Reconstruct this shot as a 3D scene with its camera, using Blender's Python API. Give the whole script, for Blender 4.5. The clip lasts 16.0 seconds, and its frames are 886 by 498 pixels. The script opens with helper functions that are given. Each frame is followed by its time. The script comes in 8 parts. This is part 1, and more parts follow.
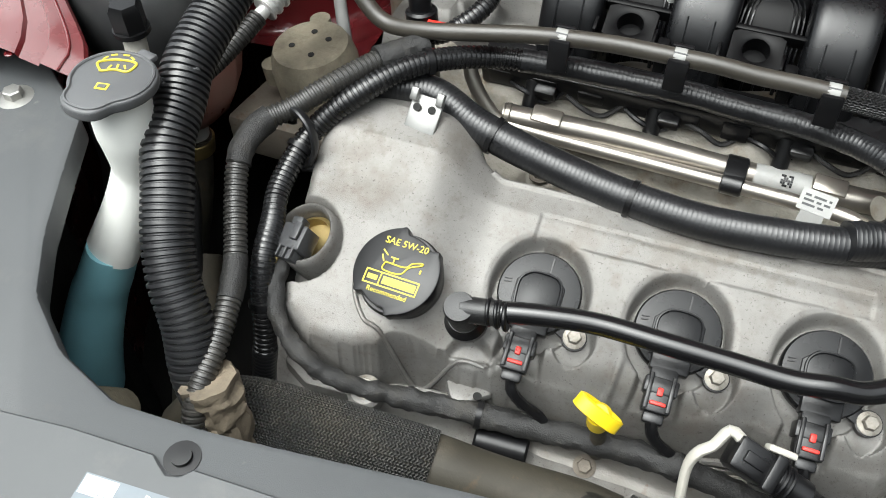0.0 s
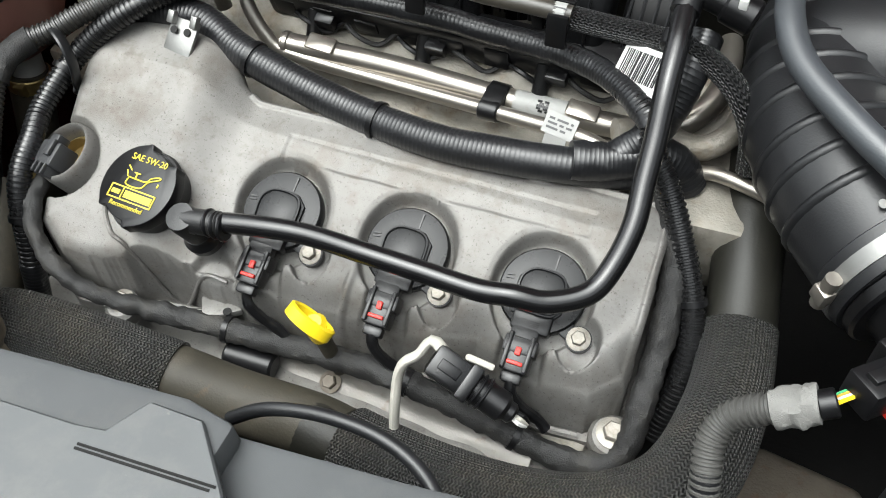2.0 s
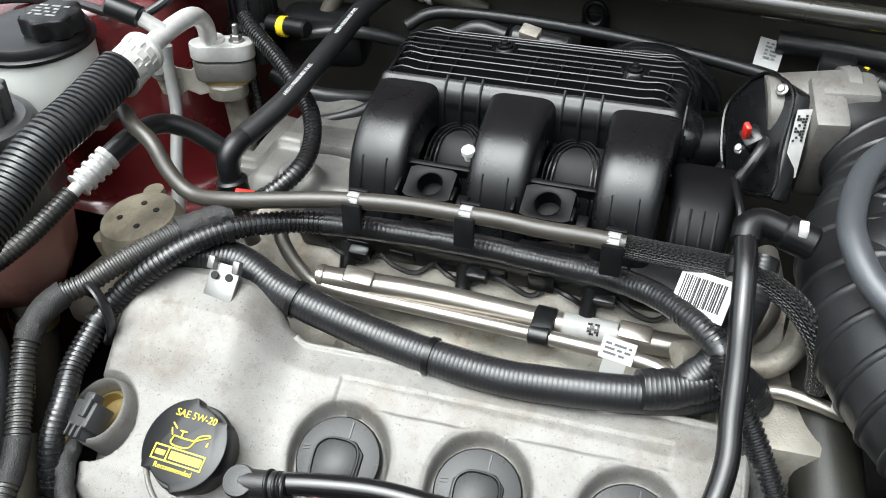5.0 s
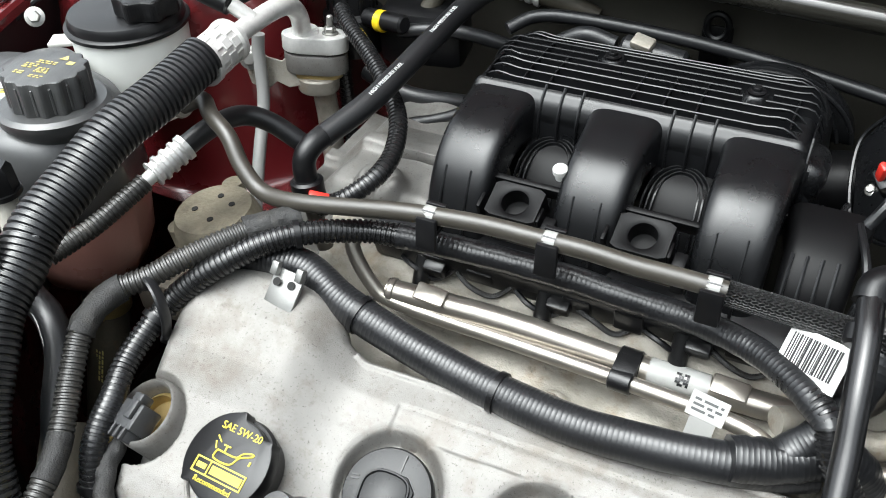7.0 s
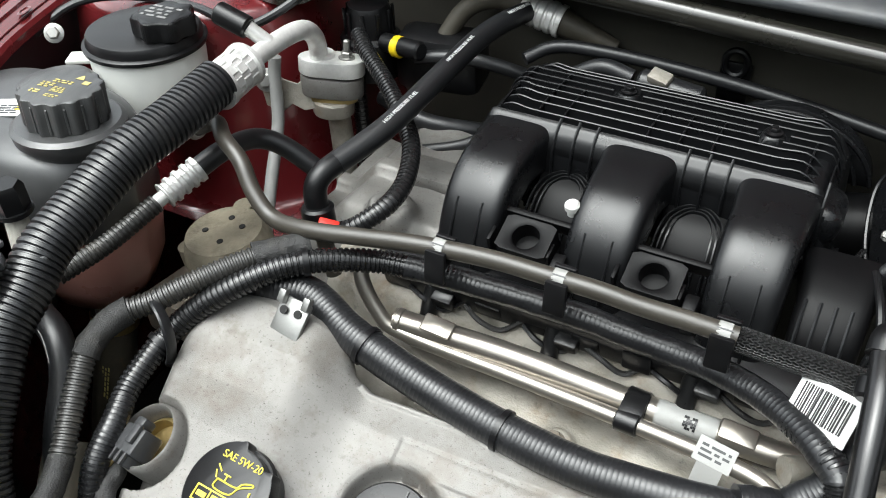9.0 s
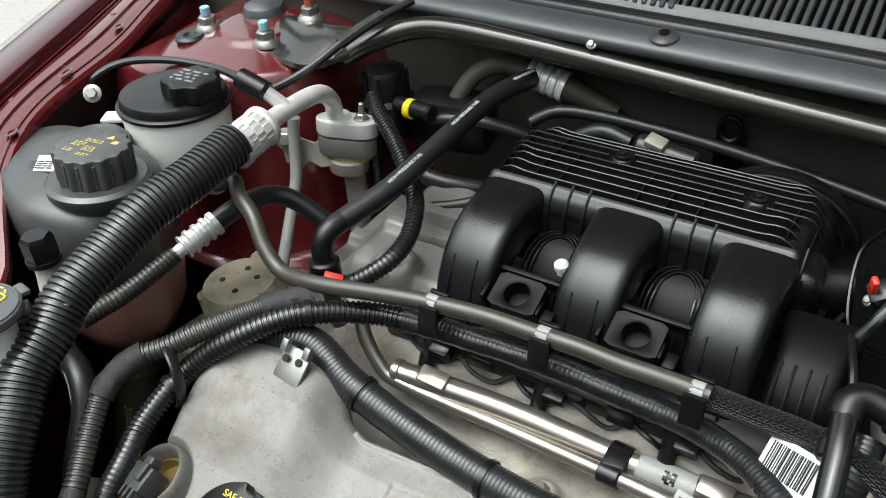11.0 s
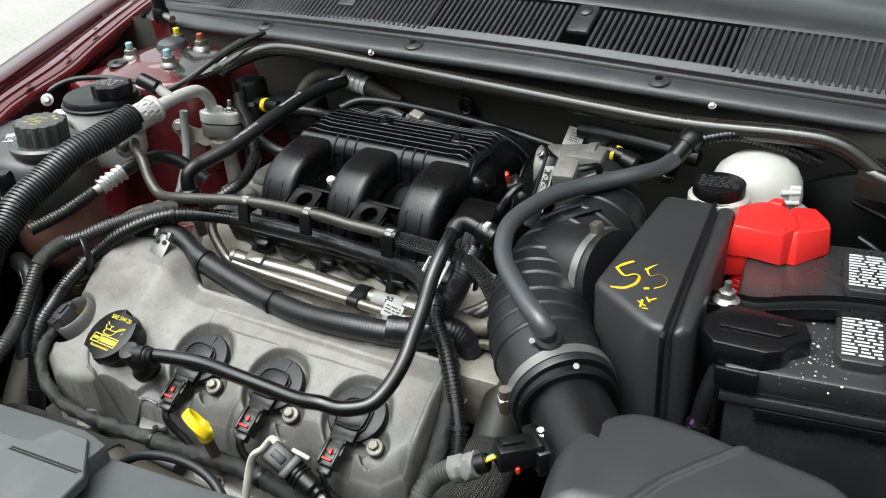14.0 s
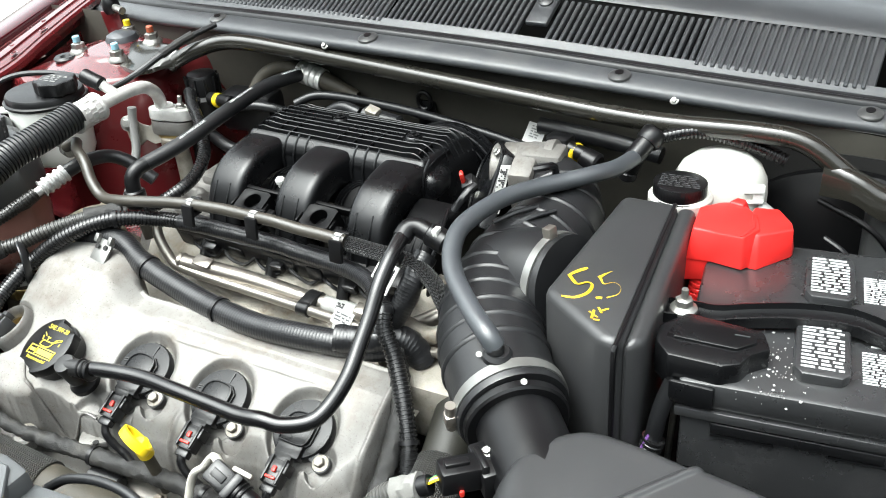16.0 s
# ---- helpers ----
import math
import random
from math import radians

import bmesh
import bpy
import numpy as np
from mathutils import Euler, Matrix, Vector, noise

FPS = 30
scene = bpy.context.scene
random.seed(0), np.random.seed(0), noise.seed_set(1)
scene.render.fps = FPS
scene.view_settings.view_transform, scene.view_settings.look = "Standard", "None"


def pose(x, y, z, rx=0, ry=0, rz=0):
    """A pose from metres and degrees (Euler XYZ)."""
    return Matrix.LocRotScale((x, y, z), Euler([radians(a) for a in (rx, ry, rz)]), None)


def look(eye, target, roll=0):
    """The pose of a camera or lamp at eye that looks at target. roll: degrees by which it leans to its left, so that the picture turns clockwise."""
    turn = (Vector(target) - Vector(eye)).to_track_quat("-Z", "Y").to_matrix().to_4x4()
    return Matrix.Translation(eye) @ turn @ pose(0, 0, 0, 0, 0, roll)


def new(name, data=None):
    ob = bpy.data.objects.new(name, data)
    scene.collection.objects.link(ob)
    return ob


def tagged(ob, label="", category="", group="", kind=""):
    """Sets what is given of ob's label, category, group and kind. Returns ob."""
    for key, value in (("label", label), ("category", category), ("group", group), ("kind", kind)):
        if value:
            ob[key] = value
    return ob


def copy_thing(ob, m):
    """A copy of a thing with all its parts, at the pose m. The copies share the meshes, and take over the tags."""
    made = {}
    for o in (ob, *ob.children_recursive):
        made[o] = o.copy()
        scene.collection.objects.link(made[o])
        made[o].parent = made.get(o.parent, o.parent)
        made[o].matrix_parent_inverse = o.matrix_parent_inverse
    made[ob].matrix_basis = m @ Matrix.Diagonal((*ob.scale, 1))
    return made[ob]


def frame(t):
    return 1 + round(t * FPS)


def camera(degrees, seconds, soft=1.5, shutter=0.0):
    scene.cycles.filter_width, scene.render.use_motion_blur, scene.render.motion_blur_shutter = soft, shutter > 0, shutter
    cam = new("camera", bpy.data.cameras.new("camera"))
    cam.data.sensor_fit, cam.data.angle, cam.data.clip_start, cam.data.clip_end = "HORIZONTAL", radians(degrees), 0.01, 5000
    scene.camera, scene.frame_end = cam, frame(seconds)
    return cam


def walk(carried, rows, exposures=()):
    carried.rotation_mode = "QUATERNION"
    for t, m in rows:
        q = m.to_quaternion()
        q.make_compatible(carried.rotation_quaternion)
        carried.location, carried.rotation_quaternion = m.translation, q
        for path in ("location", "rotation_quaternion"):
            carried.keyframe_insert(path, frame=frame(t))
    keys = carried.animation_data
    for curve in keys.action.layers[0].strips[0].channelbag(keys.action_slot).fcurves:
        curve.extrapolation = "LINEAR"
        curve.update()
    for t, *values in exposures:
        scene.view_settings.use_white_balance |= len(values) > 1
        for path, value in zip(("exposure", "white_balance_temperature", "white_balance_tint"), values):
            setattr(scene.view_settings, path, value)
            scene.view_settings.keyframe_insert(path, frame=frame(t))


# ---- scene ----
cam = camera(54.0, 16.0, soft=1.0)
PATH = [
    (0, (0.0943, 0.0793, 1.5106), (-0.3821, 1.2022, 0.0538), -1.76),
    (0.5, (0.1753, 0.0855, 1.5105), (-0.3690, 1.1681, 0.0470), -3.79),
    (0.8, (0.2228, 0.0953, 1.4980), (-0.3127, 1.1689, 0.0247), -3.34),
    (1, (0.2630, 0.1057, 1.4806), (-0.2901, 1.1662, 0.0043), -4.10),
    (1.5, (0.3112, 0.1182, 1.4730), (-0.2375, 1.1831, -0.0018), -3.86),
    (2, (0.3246, 0.1238, 1.4815), (-0.2358, 1.1850, 0.0085), -4.56),
    (2.5, (0.3352, 0.1208, 1.5080), (-0.2322, 1.1824, 0.0379), -4.97),
    (3, (0.3130, 0.0967, 1.5434), (-0.3030, 1.2597, 0.1729), -5.90),
    (3.4, (0.2850, 0.0781, 1.5635), (-0.2840, 1.3598, 0.2815), -4.58),
    (3.5, (0.2777, 0.0720, 1.5637), (-0.2677, 1.3871, 0.3055), -4.12),
    (3.7, (0.2666, 0.0715, 1.5666), (-0.2418, 1.4190, 0.3273), -3.53),
    (5.8, (0.2123, 0.1742, 1.4839), (-0.3412, 1.5075, 0.2486), -2.84),
    (6, (0.2104, 0.1729, 1.4836), (-0.3955, 1.4864, 0.2516), -3.58),
    (6.5, (0.2062, 0.1897, 1.4882), (-0.4723, 1.4683, 0.2574), -3.66),
    (7, (0.2184, 0.1977, 1.4895), (-0.5021, 1.4516, 0.2572), -4.06),
    (7.5, (0.2085, 0.1958, 1.4929), (-0.5152, 1.4439, 0.2566), -3.79),
    (8, (0.2115, 0.2005, 1.4988), (-0.5157, 1.4531, 0.2691), -3.37),
    (8.2, (0.2077, 0.1979, 1.4968), (-0.5162, 1.4591, 0.2740), -3.02),
    (10.3, (0.2484, 0.2375, 1.5042), (-0.5941, 1.4669, 0.3257), -3.97),
    (10.5, (0.2537, 0.2333, 1.5162), (-0.6003, 1.4704, 0.3541), -4.07),
    (11, (0.2602, 0.2095, 1.5250), (-0.6032, 1.4721, 0.3978), -3.89),
    (11.5, (0.2814, 0.2059, 1.5363), (-0.5950, 1.4902, 0.4443), -3.86),
    (12, (0.3232, 0.1813, 1.5456), (-0.5729, 1.4745, 0.4803), -4.37),
    (12.5, (0.3632, 0.1044, 1.5451), (-0.5624, 1.4255, 0.5412), -4.63),
    (13, (0.4419, 0.0062, 1.5642), (-0.4806, 1.3323, 0.5640), -4.84),
    (13.5, (0.5255, -0.0274, 1.5581), (-0.3984, 1.3071, 0.5705), -5.15),
    (14, (0.6788, -0.0363, 1.5769), (-0.2231, 1.3224, 0.6019), -4.85),
    (14.5, (0.7712, -0.0515, 1.5775), (-0.1280, 1.3116, 0.6063), -4.94),
    (15, (0.8170, -0.0513, 1.5579), (-0.0743, 1.3162, 0.5856), -4.86),
    (15.5, (0.7668, -0.0190, 1.5664), (-0.1089, 1.3559, 0.5904), -4.75),
    (16, (0.6884, 0.0219, 1.5712), (-0.1822, 1.3787, 0.5657), -4.96),
]
EXPOSURE = [(0, 1.32, 6350, 5), (1.5, 1.22, 6350, 5), (3.5, 1.62, 6200, 5), (7, 1.64, 6200, 5), (7.5, 1.44, 6200, 5), (9.5, 1.40, 6300, 4), (10.5, 1.32, 6300, 3), (11, 1.08, 6300, 3),
            (12.5, 0.83, 6300, 3), (13.5, 0.98, 6300, 3), (14.5, 1.46, 6300, 3), (15, 1.97, 6300, 3), (16, 2.03, 6300, 3)]
walk(cam, [(t, look(eye, target, roll)) for t, eye, target, roll in PATH],
     exposures=EXPOSURE)

# ---- light: a bright overcast day ----
world = bpy.data.worlds.new("sky")
scene.world = world
world.use_nodes = True
wn = world.node_tree.nodes
sky = wn.new("ShaderNodeTexSky")
sky.sky_type, sky.sun_disc = "NISHITA", False
sky.sun_elevation, sky.sun_rotation = radians(72), radians(219)
sky.air_density, sky.dust_density, sky.ozone_density = 1.0, 6.0, 1.0
desat = wn.new("ShaderNodeHueSaturation")
desat.inputs["Saturation"].default_value = 0.16
world.node_tree.links.new(sky.outputs[0], desat.inputs["Color"])
world.node_tree.links.new(desat.outputs[0], wn["Background"].inputs["Color"])
wn["Background"].inputs["Strength"].default_value = 0.15
sun_data = bpy.data.lights.new("sun", "SUN")
sun_data.energy, sun_data.angle, sun_data.color = 1.2, radians(70), (1.0, 0.985, 0.965)
sun = new("sun", sun_data)
sun.matrix_world = look((-0.8, -0.2, 5), (0, 0.8, 1), 0)


# ---- materials ----
MATS = {}


def mat(name, color, rough=0.5, metal=0.0, var=0.25, scale=60.0, bump=0.15, bscale=400.0, coat=0.0, stains=None, spec=0.5,
        trans=0.0, sss=0.0, pattern=None):
    """A procedural material: two scales of tone, fine relief, optional stains and a pattern along a tube."""
    m = bpy.data.materials.new(name)
    m.use_nodes = True
    nt, N, L = m.node_tree, m.node_tree.nodes, m.node_tree.links
    b = N["Principled BSDF"]
    b.inputs["Metallic"].default_value = metal
    b.inputs["Coat Weight"].default_value = coat
    b.inputs["Coat Roughness"].default_value = 0.08
    b.inputs["Specular IOR Level"].default_value = spec
    b.inputs["Transmission Weight"].default_value = trans
    tc = N.new("ShaderNodeTexCoord")
    big = N.new("ShaderNodeTexNoise")
    big.inputs["Scale"].default_value, big.inputs["Detail"].default_value, big.inputs["Roughness"].default_value = scale * 0.3, 6, 0.65
    L.new(tc.outputs["Object"], big.inputs["Vector"])
    fine = N.new("ShaderNodeTexNoise")
    fine.inputs["Scale"].default_value, fine.inputs["Detail"].default_value = bscale, 3
    L.new(tc.outputs["Object"], fine.inputs["Vector"])
    ramp = N.new("ShaderNodeValToRGB")
    c = Vector(color)
    ramp.color_ramp.elements[0].position, ramp.color_ramp.elements[1].position = 0.3, 0.72
    ramp.color_ramp.elements[0].color = (*(c * (1 - var)), 1)
    ramp.color_ramp.elements[1].color = (*[min(1, v * (1 + var)) for v in c], 1)
    L.new(big.outputs["Fac"], ramp.inputs["Fac"])
    col = ramp.outputs["Color"]
    if stains:
        for (scol, sscale, lo, hi, amount) in stains:
            sn = N.new("ShaderNodeTexNoise")
            sn.inputs["Scale"].default_value, sn.inputs["Detail"].default_value, sn.inputs["Roughness"].default_value = sscale, 8, 0.7
            L.new(tc.outputs["Object"], sn.inputs["Vector"])
            mr = N.new("ShaderNodeMapRange")
            mr.inputs["From Min"].default_value, mr.inputs["From Max"].default_value, mr.inputs["To Max"].default_value = lo, hi, amount
            L.new(sn.outputs["Fac"], mr.inputs["Value"])
            mx = N.new("ShaderNodeMix")
            mx.data_type = "RGBA"
            L.new(mr.outputs["Result"], mx.inputs["Factor"])
            L.new(col, mx.inputs["A"])
            mx.inputs["B"].default_value = (*scol, 1)
            col = mx.outputs["Result"]
    L.new(col, b.inputs["Base Color"])
    rr = N.new("ShaderNodeMapRange")
    rr.inputs["To Min"].default_value, rr.inputs["To Max"].default_value = max(0.03, rough - 0.1), min(1, rough + 0.12)
    L.new(big.outputs["Fac"], rr.inputs["Value"])
    L.new(rr.outputs["Result"], b.inputs["Roughness"])
    bp = N.new("ShaderNodeBump")
    bp.inputs["Strength"].default_value, bp.inputs["Distance"].default_value = bump, 0.001
    L.new(fine.outputs["Fac"], bp.inputs["Height"])
    last = bp
    if pattern:
        sep = N.new("ShaderNodeSeparateXYZ")
        L.new(tc.outputs["UV"], sep.inputs[0])

        def math_node(op, a, bb):
            n = N.new("ShaderNodeMath")
            n.operation = op
            for k, v in enumerate((a, bb)):
                if isinstance(v, (int, float)):
                    n.inputs[k].default_value = v
                else:
                    L.new(v, n.inputs[k])
            return n.outputs[0]

        kind, across, along, strength = pattern
        u, v = math_node("MULTIPLY", sep.outputs["X"], across * math.tau), math_node("MULTIPLY", sep.outputs["Y"], along * math.tau)
        if kind == "weave":
            # herringbone of a braided sleeve
            tri = math_node("PINGPONG", math_node("MULTIPLY", sep.outputs["X"], across), 0.5)
            h = math_node("SINE", math_node("ADD", v, math_node("MULTIPLY", tri, math.tau * 1.2)), 0)
            h = math_node("ADD", h, math_node("MULTIPLY", math_node("SINE", math_node("MULTIPLY", u, 2), 0), 0.5))
        elif kind == "wrap":
            # overlapping turns of tape
            h = math_node("FRACT", math_node("ADD", math_node("MULTIPLY", sep.outputs["Y"], along), sep.outputs["X"]), 0)
            h = math_node("POWER", h, 3)
        else:
            h = math_node("SINE", v, 0)
        b2 = N.new("ShaderNodeBump")
        b2.inputs["Strength"].default_value, b2.inputs["Distance"].default_value = strength, 0.0015
        L.new(h, b2.inputs["Height"])
        L.new(bp.outputs["Normal"], b2.inputs["Normal"])
        last = b2
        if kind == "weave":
            # shade in the hollows between strands is multiplied into the base colour
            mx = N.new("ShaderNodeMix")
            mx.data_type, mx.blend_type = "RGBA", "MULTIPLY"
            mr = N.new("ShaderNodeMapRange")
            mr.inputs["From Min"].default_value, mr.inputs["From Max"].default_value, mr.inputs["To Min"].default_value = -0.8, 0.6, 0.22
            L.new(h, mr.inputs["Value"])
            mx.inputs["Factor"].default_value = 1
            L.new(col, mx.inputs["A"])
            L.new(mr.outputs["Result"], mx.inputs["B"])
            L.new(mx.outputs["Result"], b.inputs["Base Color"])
    L.new(last.outputs["Normal"], b.inputs["Normal"])
    MATS[name] = m
    return m


AIRBOX = mat("dull black box plastic", (0.026, 0.0265, 0.0278), 0.40, 0, 0.15, 30, 0.12, 1800, spec=0.66, stains=[((0.06, 0.058, 0.055), 12, 0.5, 0.8, 0.35), ((0.2, 0.2, 0.19), 300, 0.74, 0.78, 0.5)])
BLACK_SHINY = mat("shiny black tube plastic", (0.006, 0.006, 0.0065), 0.22, 0, 0.2, 40, 0.04, 900, spec=0.65, stains=[((0.03, 0.029, 0.027), 60, 0.62, 0.8, 0.25)])
ALU = mat("cast aluminium", (0.188, 0.182, 0.171), 0.56, 0.5, 0.2, 45, 0.2, 1300,
          stains=[((0.11, 0.094, 0.076), 14, 0.50, 0.68, 0.65), ((0.125, 0.108, 0.09), 52, 0.54, 0.66, 0.5), ((0.27, 0.266, 0.258), 9, 0.55, 0.7, 0.5), ((0.085, 0.075, 0.062), 110, 0.58, 0.70, 0.55), ((0.055, 0.048, 0.041), 520, 0.59, 0.65, 0.75)])
ALU_DIRTY = mat("dirty cast aluminium", (0.26, 0.243, 0.21), 0.55, 0.4, 0.3, 60, 0.4, 500,
                stains=[((0.16, 0.10, 0.045), 26, 0.54, 0.7, 0.6), ((0.11, 0.09, 0.06), 40, 0.5, 0.75, 0.7), ((0.04, 0.035, 0.03), 90, 0.6, 0.75, 0.7)])
ALU_BRIGHT = mat("bright aluminium", (0.66, 0.655, 0.635), 0.36, 0.40, 0.2, 160, 0.2, 900, stains=[((0.25, 0.23, 0.21), 160, 0.62, 0.75, 0.5)])
STEEL = mat("stainless tube", (0.34, 0.315, 0.28), 0.32, 0.85, 0.08, 50, 0.04, 500)
ZINC = mat("zinc plated bolt", (0.37, 0.366, 0.345), 0.36, 0.85, 0.2, 200, 0.1, 500)
BOLT_DULL = mat("weathered steel bolt", (0.25, 0.235, 0.205), 0.42, 0.65, 0.3, 220, 0.2, 700, stains=[((0.10, 0.06, 0.035), 260, 0.5, 0.68, 0.6)])
BLACK_GLOSS = mat("black moulded plastic", (0.0050, 0.0052, 0.0058), 0.27, 0, 0.2, 40, 0.10, 1500, spec=0.42, stains=[((0.03, 0.029, 0.028), 20, 0.62, 0.85, 0.2)])
BLACK = mat("black plastic", (0.005, 0.005, 0.0056), 0.32, 0, 0.3, 60, 0.08, 1600, spec=0.40, stains=[((0.045, 0.043, 0.04), 30, 0.6, 0.85, 0.3)])
BLACK_DUSTY = mat("dusty black plastic", (0.009, 0.009, 0.0092), 0.38, 0, 0.3, 50, 0.2, 900, spec=0.5, stains=[((0.075, 0.07, 0.062), 26, 0.52, 0.8, 0.4)])
CONNECTOR = mat("black connector plastic", (0.0055, 0.0055, 0.006), 0.3, 0, 0.3, 80, 0.1, 900, spec=0.5)
RUBBER = mat("black rubber", (0.010, 0.0104, 0.0115), 0.38, 0, 0.25, 50, 0.12, 700, spec=0.55, stains=[((0.05, 0.048, 0.045), 40, 0.6, 0.8, 0.3)])
RUBBER_GREY = mat("grey rubber hose", (0.042, 0.047, 0.053), 0.40, 0, 0.2, 40, 0.1, 700, spec=0.9, stains=[((0.07, 0.068, 0.065), 40, 0.6, 0.8, 0.3)])
HOSE_DARK = mat("dark coolant hose", (0.014, 0.0135, 0.0105), 0.5, 0, 0.25, 30, 0.15, 500, spec=0.45, stains=[((0.05, 0.045, 0.035), 16, 0.5, 0.8, 0.5)])
HOSE_DUSTY = mat("dusty coolant hose", (0.044, 0.039, 0.028), 0.6, 0, 0.3, 40, 0.2, 500, stains=[((0.12, 0.10, 0.075), 18, 0.48, 0.75, 0.5), ((0.13, 0.075, 0.03), 60, 0.6, 0.72, 0.5), ((0.3, 0.28, 0.24), 500, 0.72, 0.76, 0.7)])
FUEL_LINE = mat("brown grey nylon tube", (0.036, 0.032, 0.0255), 0.40, 0, 0.2, 50, 0.1, 900, spec=0.7)
CONVOLUTE = mat("black convoluted conduit", (0.009, 0.009, 0.0095), 0.26, 0, 0.25, 50, 0.05, 600, spec=0.65, stains=[((0.05, 0.047, 0.042), 40, 0.62, 0.8, 0.3)])
CONVOLUTE_DUSTY = mat("dusty convoluted conduit", (0.022, 0.021, 0.019), 0.42, 0, 0.3, 50, 0.1, 600, spec=0.7, stains=[((0.12, 0.105, 0.085), 30, 0.52, 0.8, 0.5)])
CONVOLUTE_GREY = mat("grey convoluted conduit", (0.060, 0.059, 0.055), 0.5, 0, 0.25, 50, 0.1, 600)
TAPE = mat("black glossy wrapping tape", (0.010, 0.0103, 0.0115), 0.33, 0, 0.3, 70, 0.08, 300, spec=0.6, pattern=("wrap", 1, 290, 0.36))
CLOTH_TAPE = mat("black cloth tape", (0.016, 0.0158, 0.0155), 0.62, 0, 0.3, 60, 0.7, 900, spec=0.5, stains=[((0.075, 0.068, 0.056), 30, 0.52, 0.78, 0.5)], pattern=("wrap", 1, 45, 0.6))
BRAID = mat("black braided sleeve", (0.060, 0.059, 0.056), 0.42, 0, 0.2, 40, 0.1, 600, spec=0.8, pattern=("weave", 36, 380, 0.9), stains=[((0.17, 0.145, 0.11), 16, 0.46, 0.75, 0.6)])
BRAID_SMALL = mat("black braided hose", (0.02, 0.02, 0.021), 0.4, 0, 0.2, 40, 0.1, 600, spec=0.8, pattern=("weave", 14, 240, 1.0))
PANEL = mat("grey textured panel plastic", (0.062, 0.066, 0.0685), 0.48, 0, 0.16, 14, 0.18, 2600, spec=0.7,
            stains=[((0.30, 0.29, 0.27), 45, 0.67, 0.78, 0.55), ((0.19, 0.18, 0.16), 9, 0.55, 0.8, 0.35), ((0.36, 0.35, 0.33), 160, 0.69, 0.75, 0.7), ((0.05, 0.052, 0.052), 24, 0.6, 0.75, 0.35), ((0.42, 0.41, 0.39), 420, 0.72, 0.75, 0.7)])
COWL = mat("dark grey cowl plastic", (0.048, 0.0515, 0.056), 0.42, 0, 0.15, 20, 0.2, 1200, spec=0.8, stains=[((0.13, 0.128, 0.122), 12, 0.5, 0.8, 0.45)])
PAINT_RED = mat("dark red car paint", (0.105, 0.010, 0.012), 0.26, 0.1, 0.2, 20, 0.02, 500, coat=1.0, stains=[((0.11, 0.05, 0.045), 22, 0.58, 0.8, 0.35)])
PAINT_BLACK = mat("black painted steel", (0.018, 0.0172, 0.0140), 0.25, 0, 0.15, 20, 0.03, 200, coat=0.4)
ORANGE_MARK = mat("orange paint mark", (0.30, 0.075, 0.035), 0.5, 0, 0.2, 80, 0.1, 900)
# near black, so that holes, gaps and bay depths carry shade in their colour
DARK = mat("near-black grime and shaded depths", (0.005, 0.0048, 0.0045), 0.75, 0, 0.4, 20, 0.4, 200)
FIREWALL = mat("firewall insulation", (0.056, 0.053, 0.044), 0.6, 0, 0.35, 12, 0.3, 120, stains=[((0.075, 0.069, 0.054), 8, 0.5, 0.8, 0.5)])
RUSTY = mat("rust brown steel", (0.15, 0.13, 0.105), 0.6, 0.4, 0.3, 60, 0.4, 400, stains=[((0.11, 0.05, 0.022), 70, 0.55, 0.7, 0.7)])
MOUNT = mat("corroded mount cap", (0.21, 0.185, 0.135), 0.8, 0.1, 0.3, 90, 1.0, 260, stains=[((0.10, 0.08, 0.055), 50, 0.52, 0.7, 0.6)])
YELLOW = mat("bright yellow plastic", (0.74, 0.54, 0.015), 0.3, 0, 0.05, 30, 0.05, 500)
YELLOW_INK = mat("yellow print", (0.68, 0.56, 0.05), 0.55, 0, 0.12, 300, 0.1, 900)
YELLOW_FADED = mat("faded yellow print", (0.42, 0.36, 0.12), 0.6, 0, 0.25, 200, 0.1, 900)
CRAYON = mat("yellow paint marker", (0.75, 0.47, 0.01), 0.6, 0, 0.25, 300, 0.4, 1500)
WHITE_INK = mat("white print", (0.55, 0.56, 0.56), 0.6, 0, 0.15, 200, 0.1, 900)
RED = mat("red plastic", (0.70, 0.022, 0.02), 0.32, 0, 0.1, 30, 0.05, 500)
RED_CLIP = mat("red lock tab", (0.62, 0.03, 0.02), 0.4, 0, 0.1, 100, 0.05, 500)
WHITE_TANK = mat("milky white tank plastic", (0.54, 0.54, 0.50), 0.35, 0, 0.08, 30, 0.05, 500, stains=[((0.34, 0.31, 0.25), 25, 0.56, 0.8, 0.4)])
WHITE_LABEL = mat("white label", (0.58, 0.58, 0.56), 0.45, 0, 0.06, 80, 0.05, 500)
COIL = mat("satin black coil plastic", (0.008, 0.0083, 0.009), 0.26, 0, 0.2, 50, 0.05, 1200, spec=0.26, stains=[((0.045, 0.043, 0.04), 40, 0.58, 0.8, 0.3)])
# darker copy of the black plastic, with the shade of deep places in its colour
BLACK_SHADED = mat("black plastic with recess shade in its colour", (0.003, 0.003, 0.0033), 0.40, 0, 0.2, 40, 0.08, 1200, spec=0.14)
PAPER = mat("aged paper", (0.30, 0.30, 0.288), 0.5, 0, 0.12, 80, 0.05, 500, stains=[((0.2, 0.19, 0.17), 120, 0.58, 0.75, 0.5)])
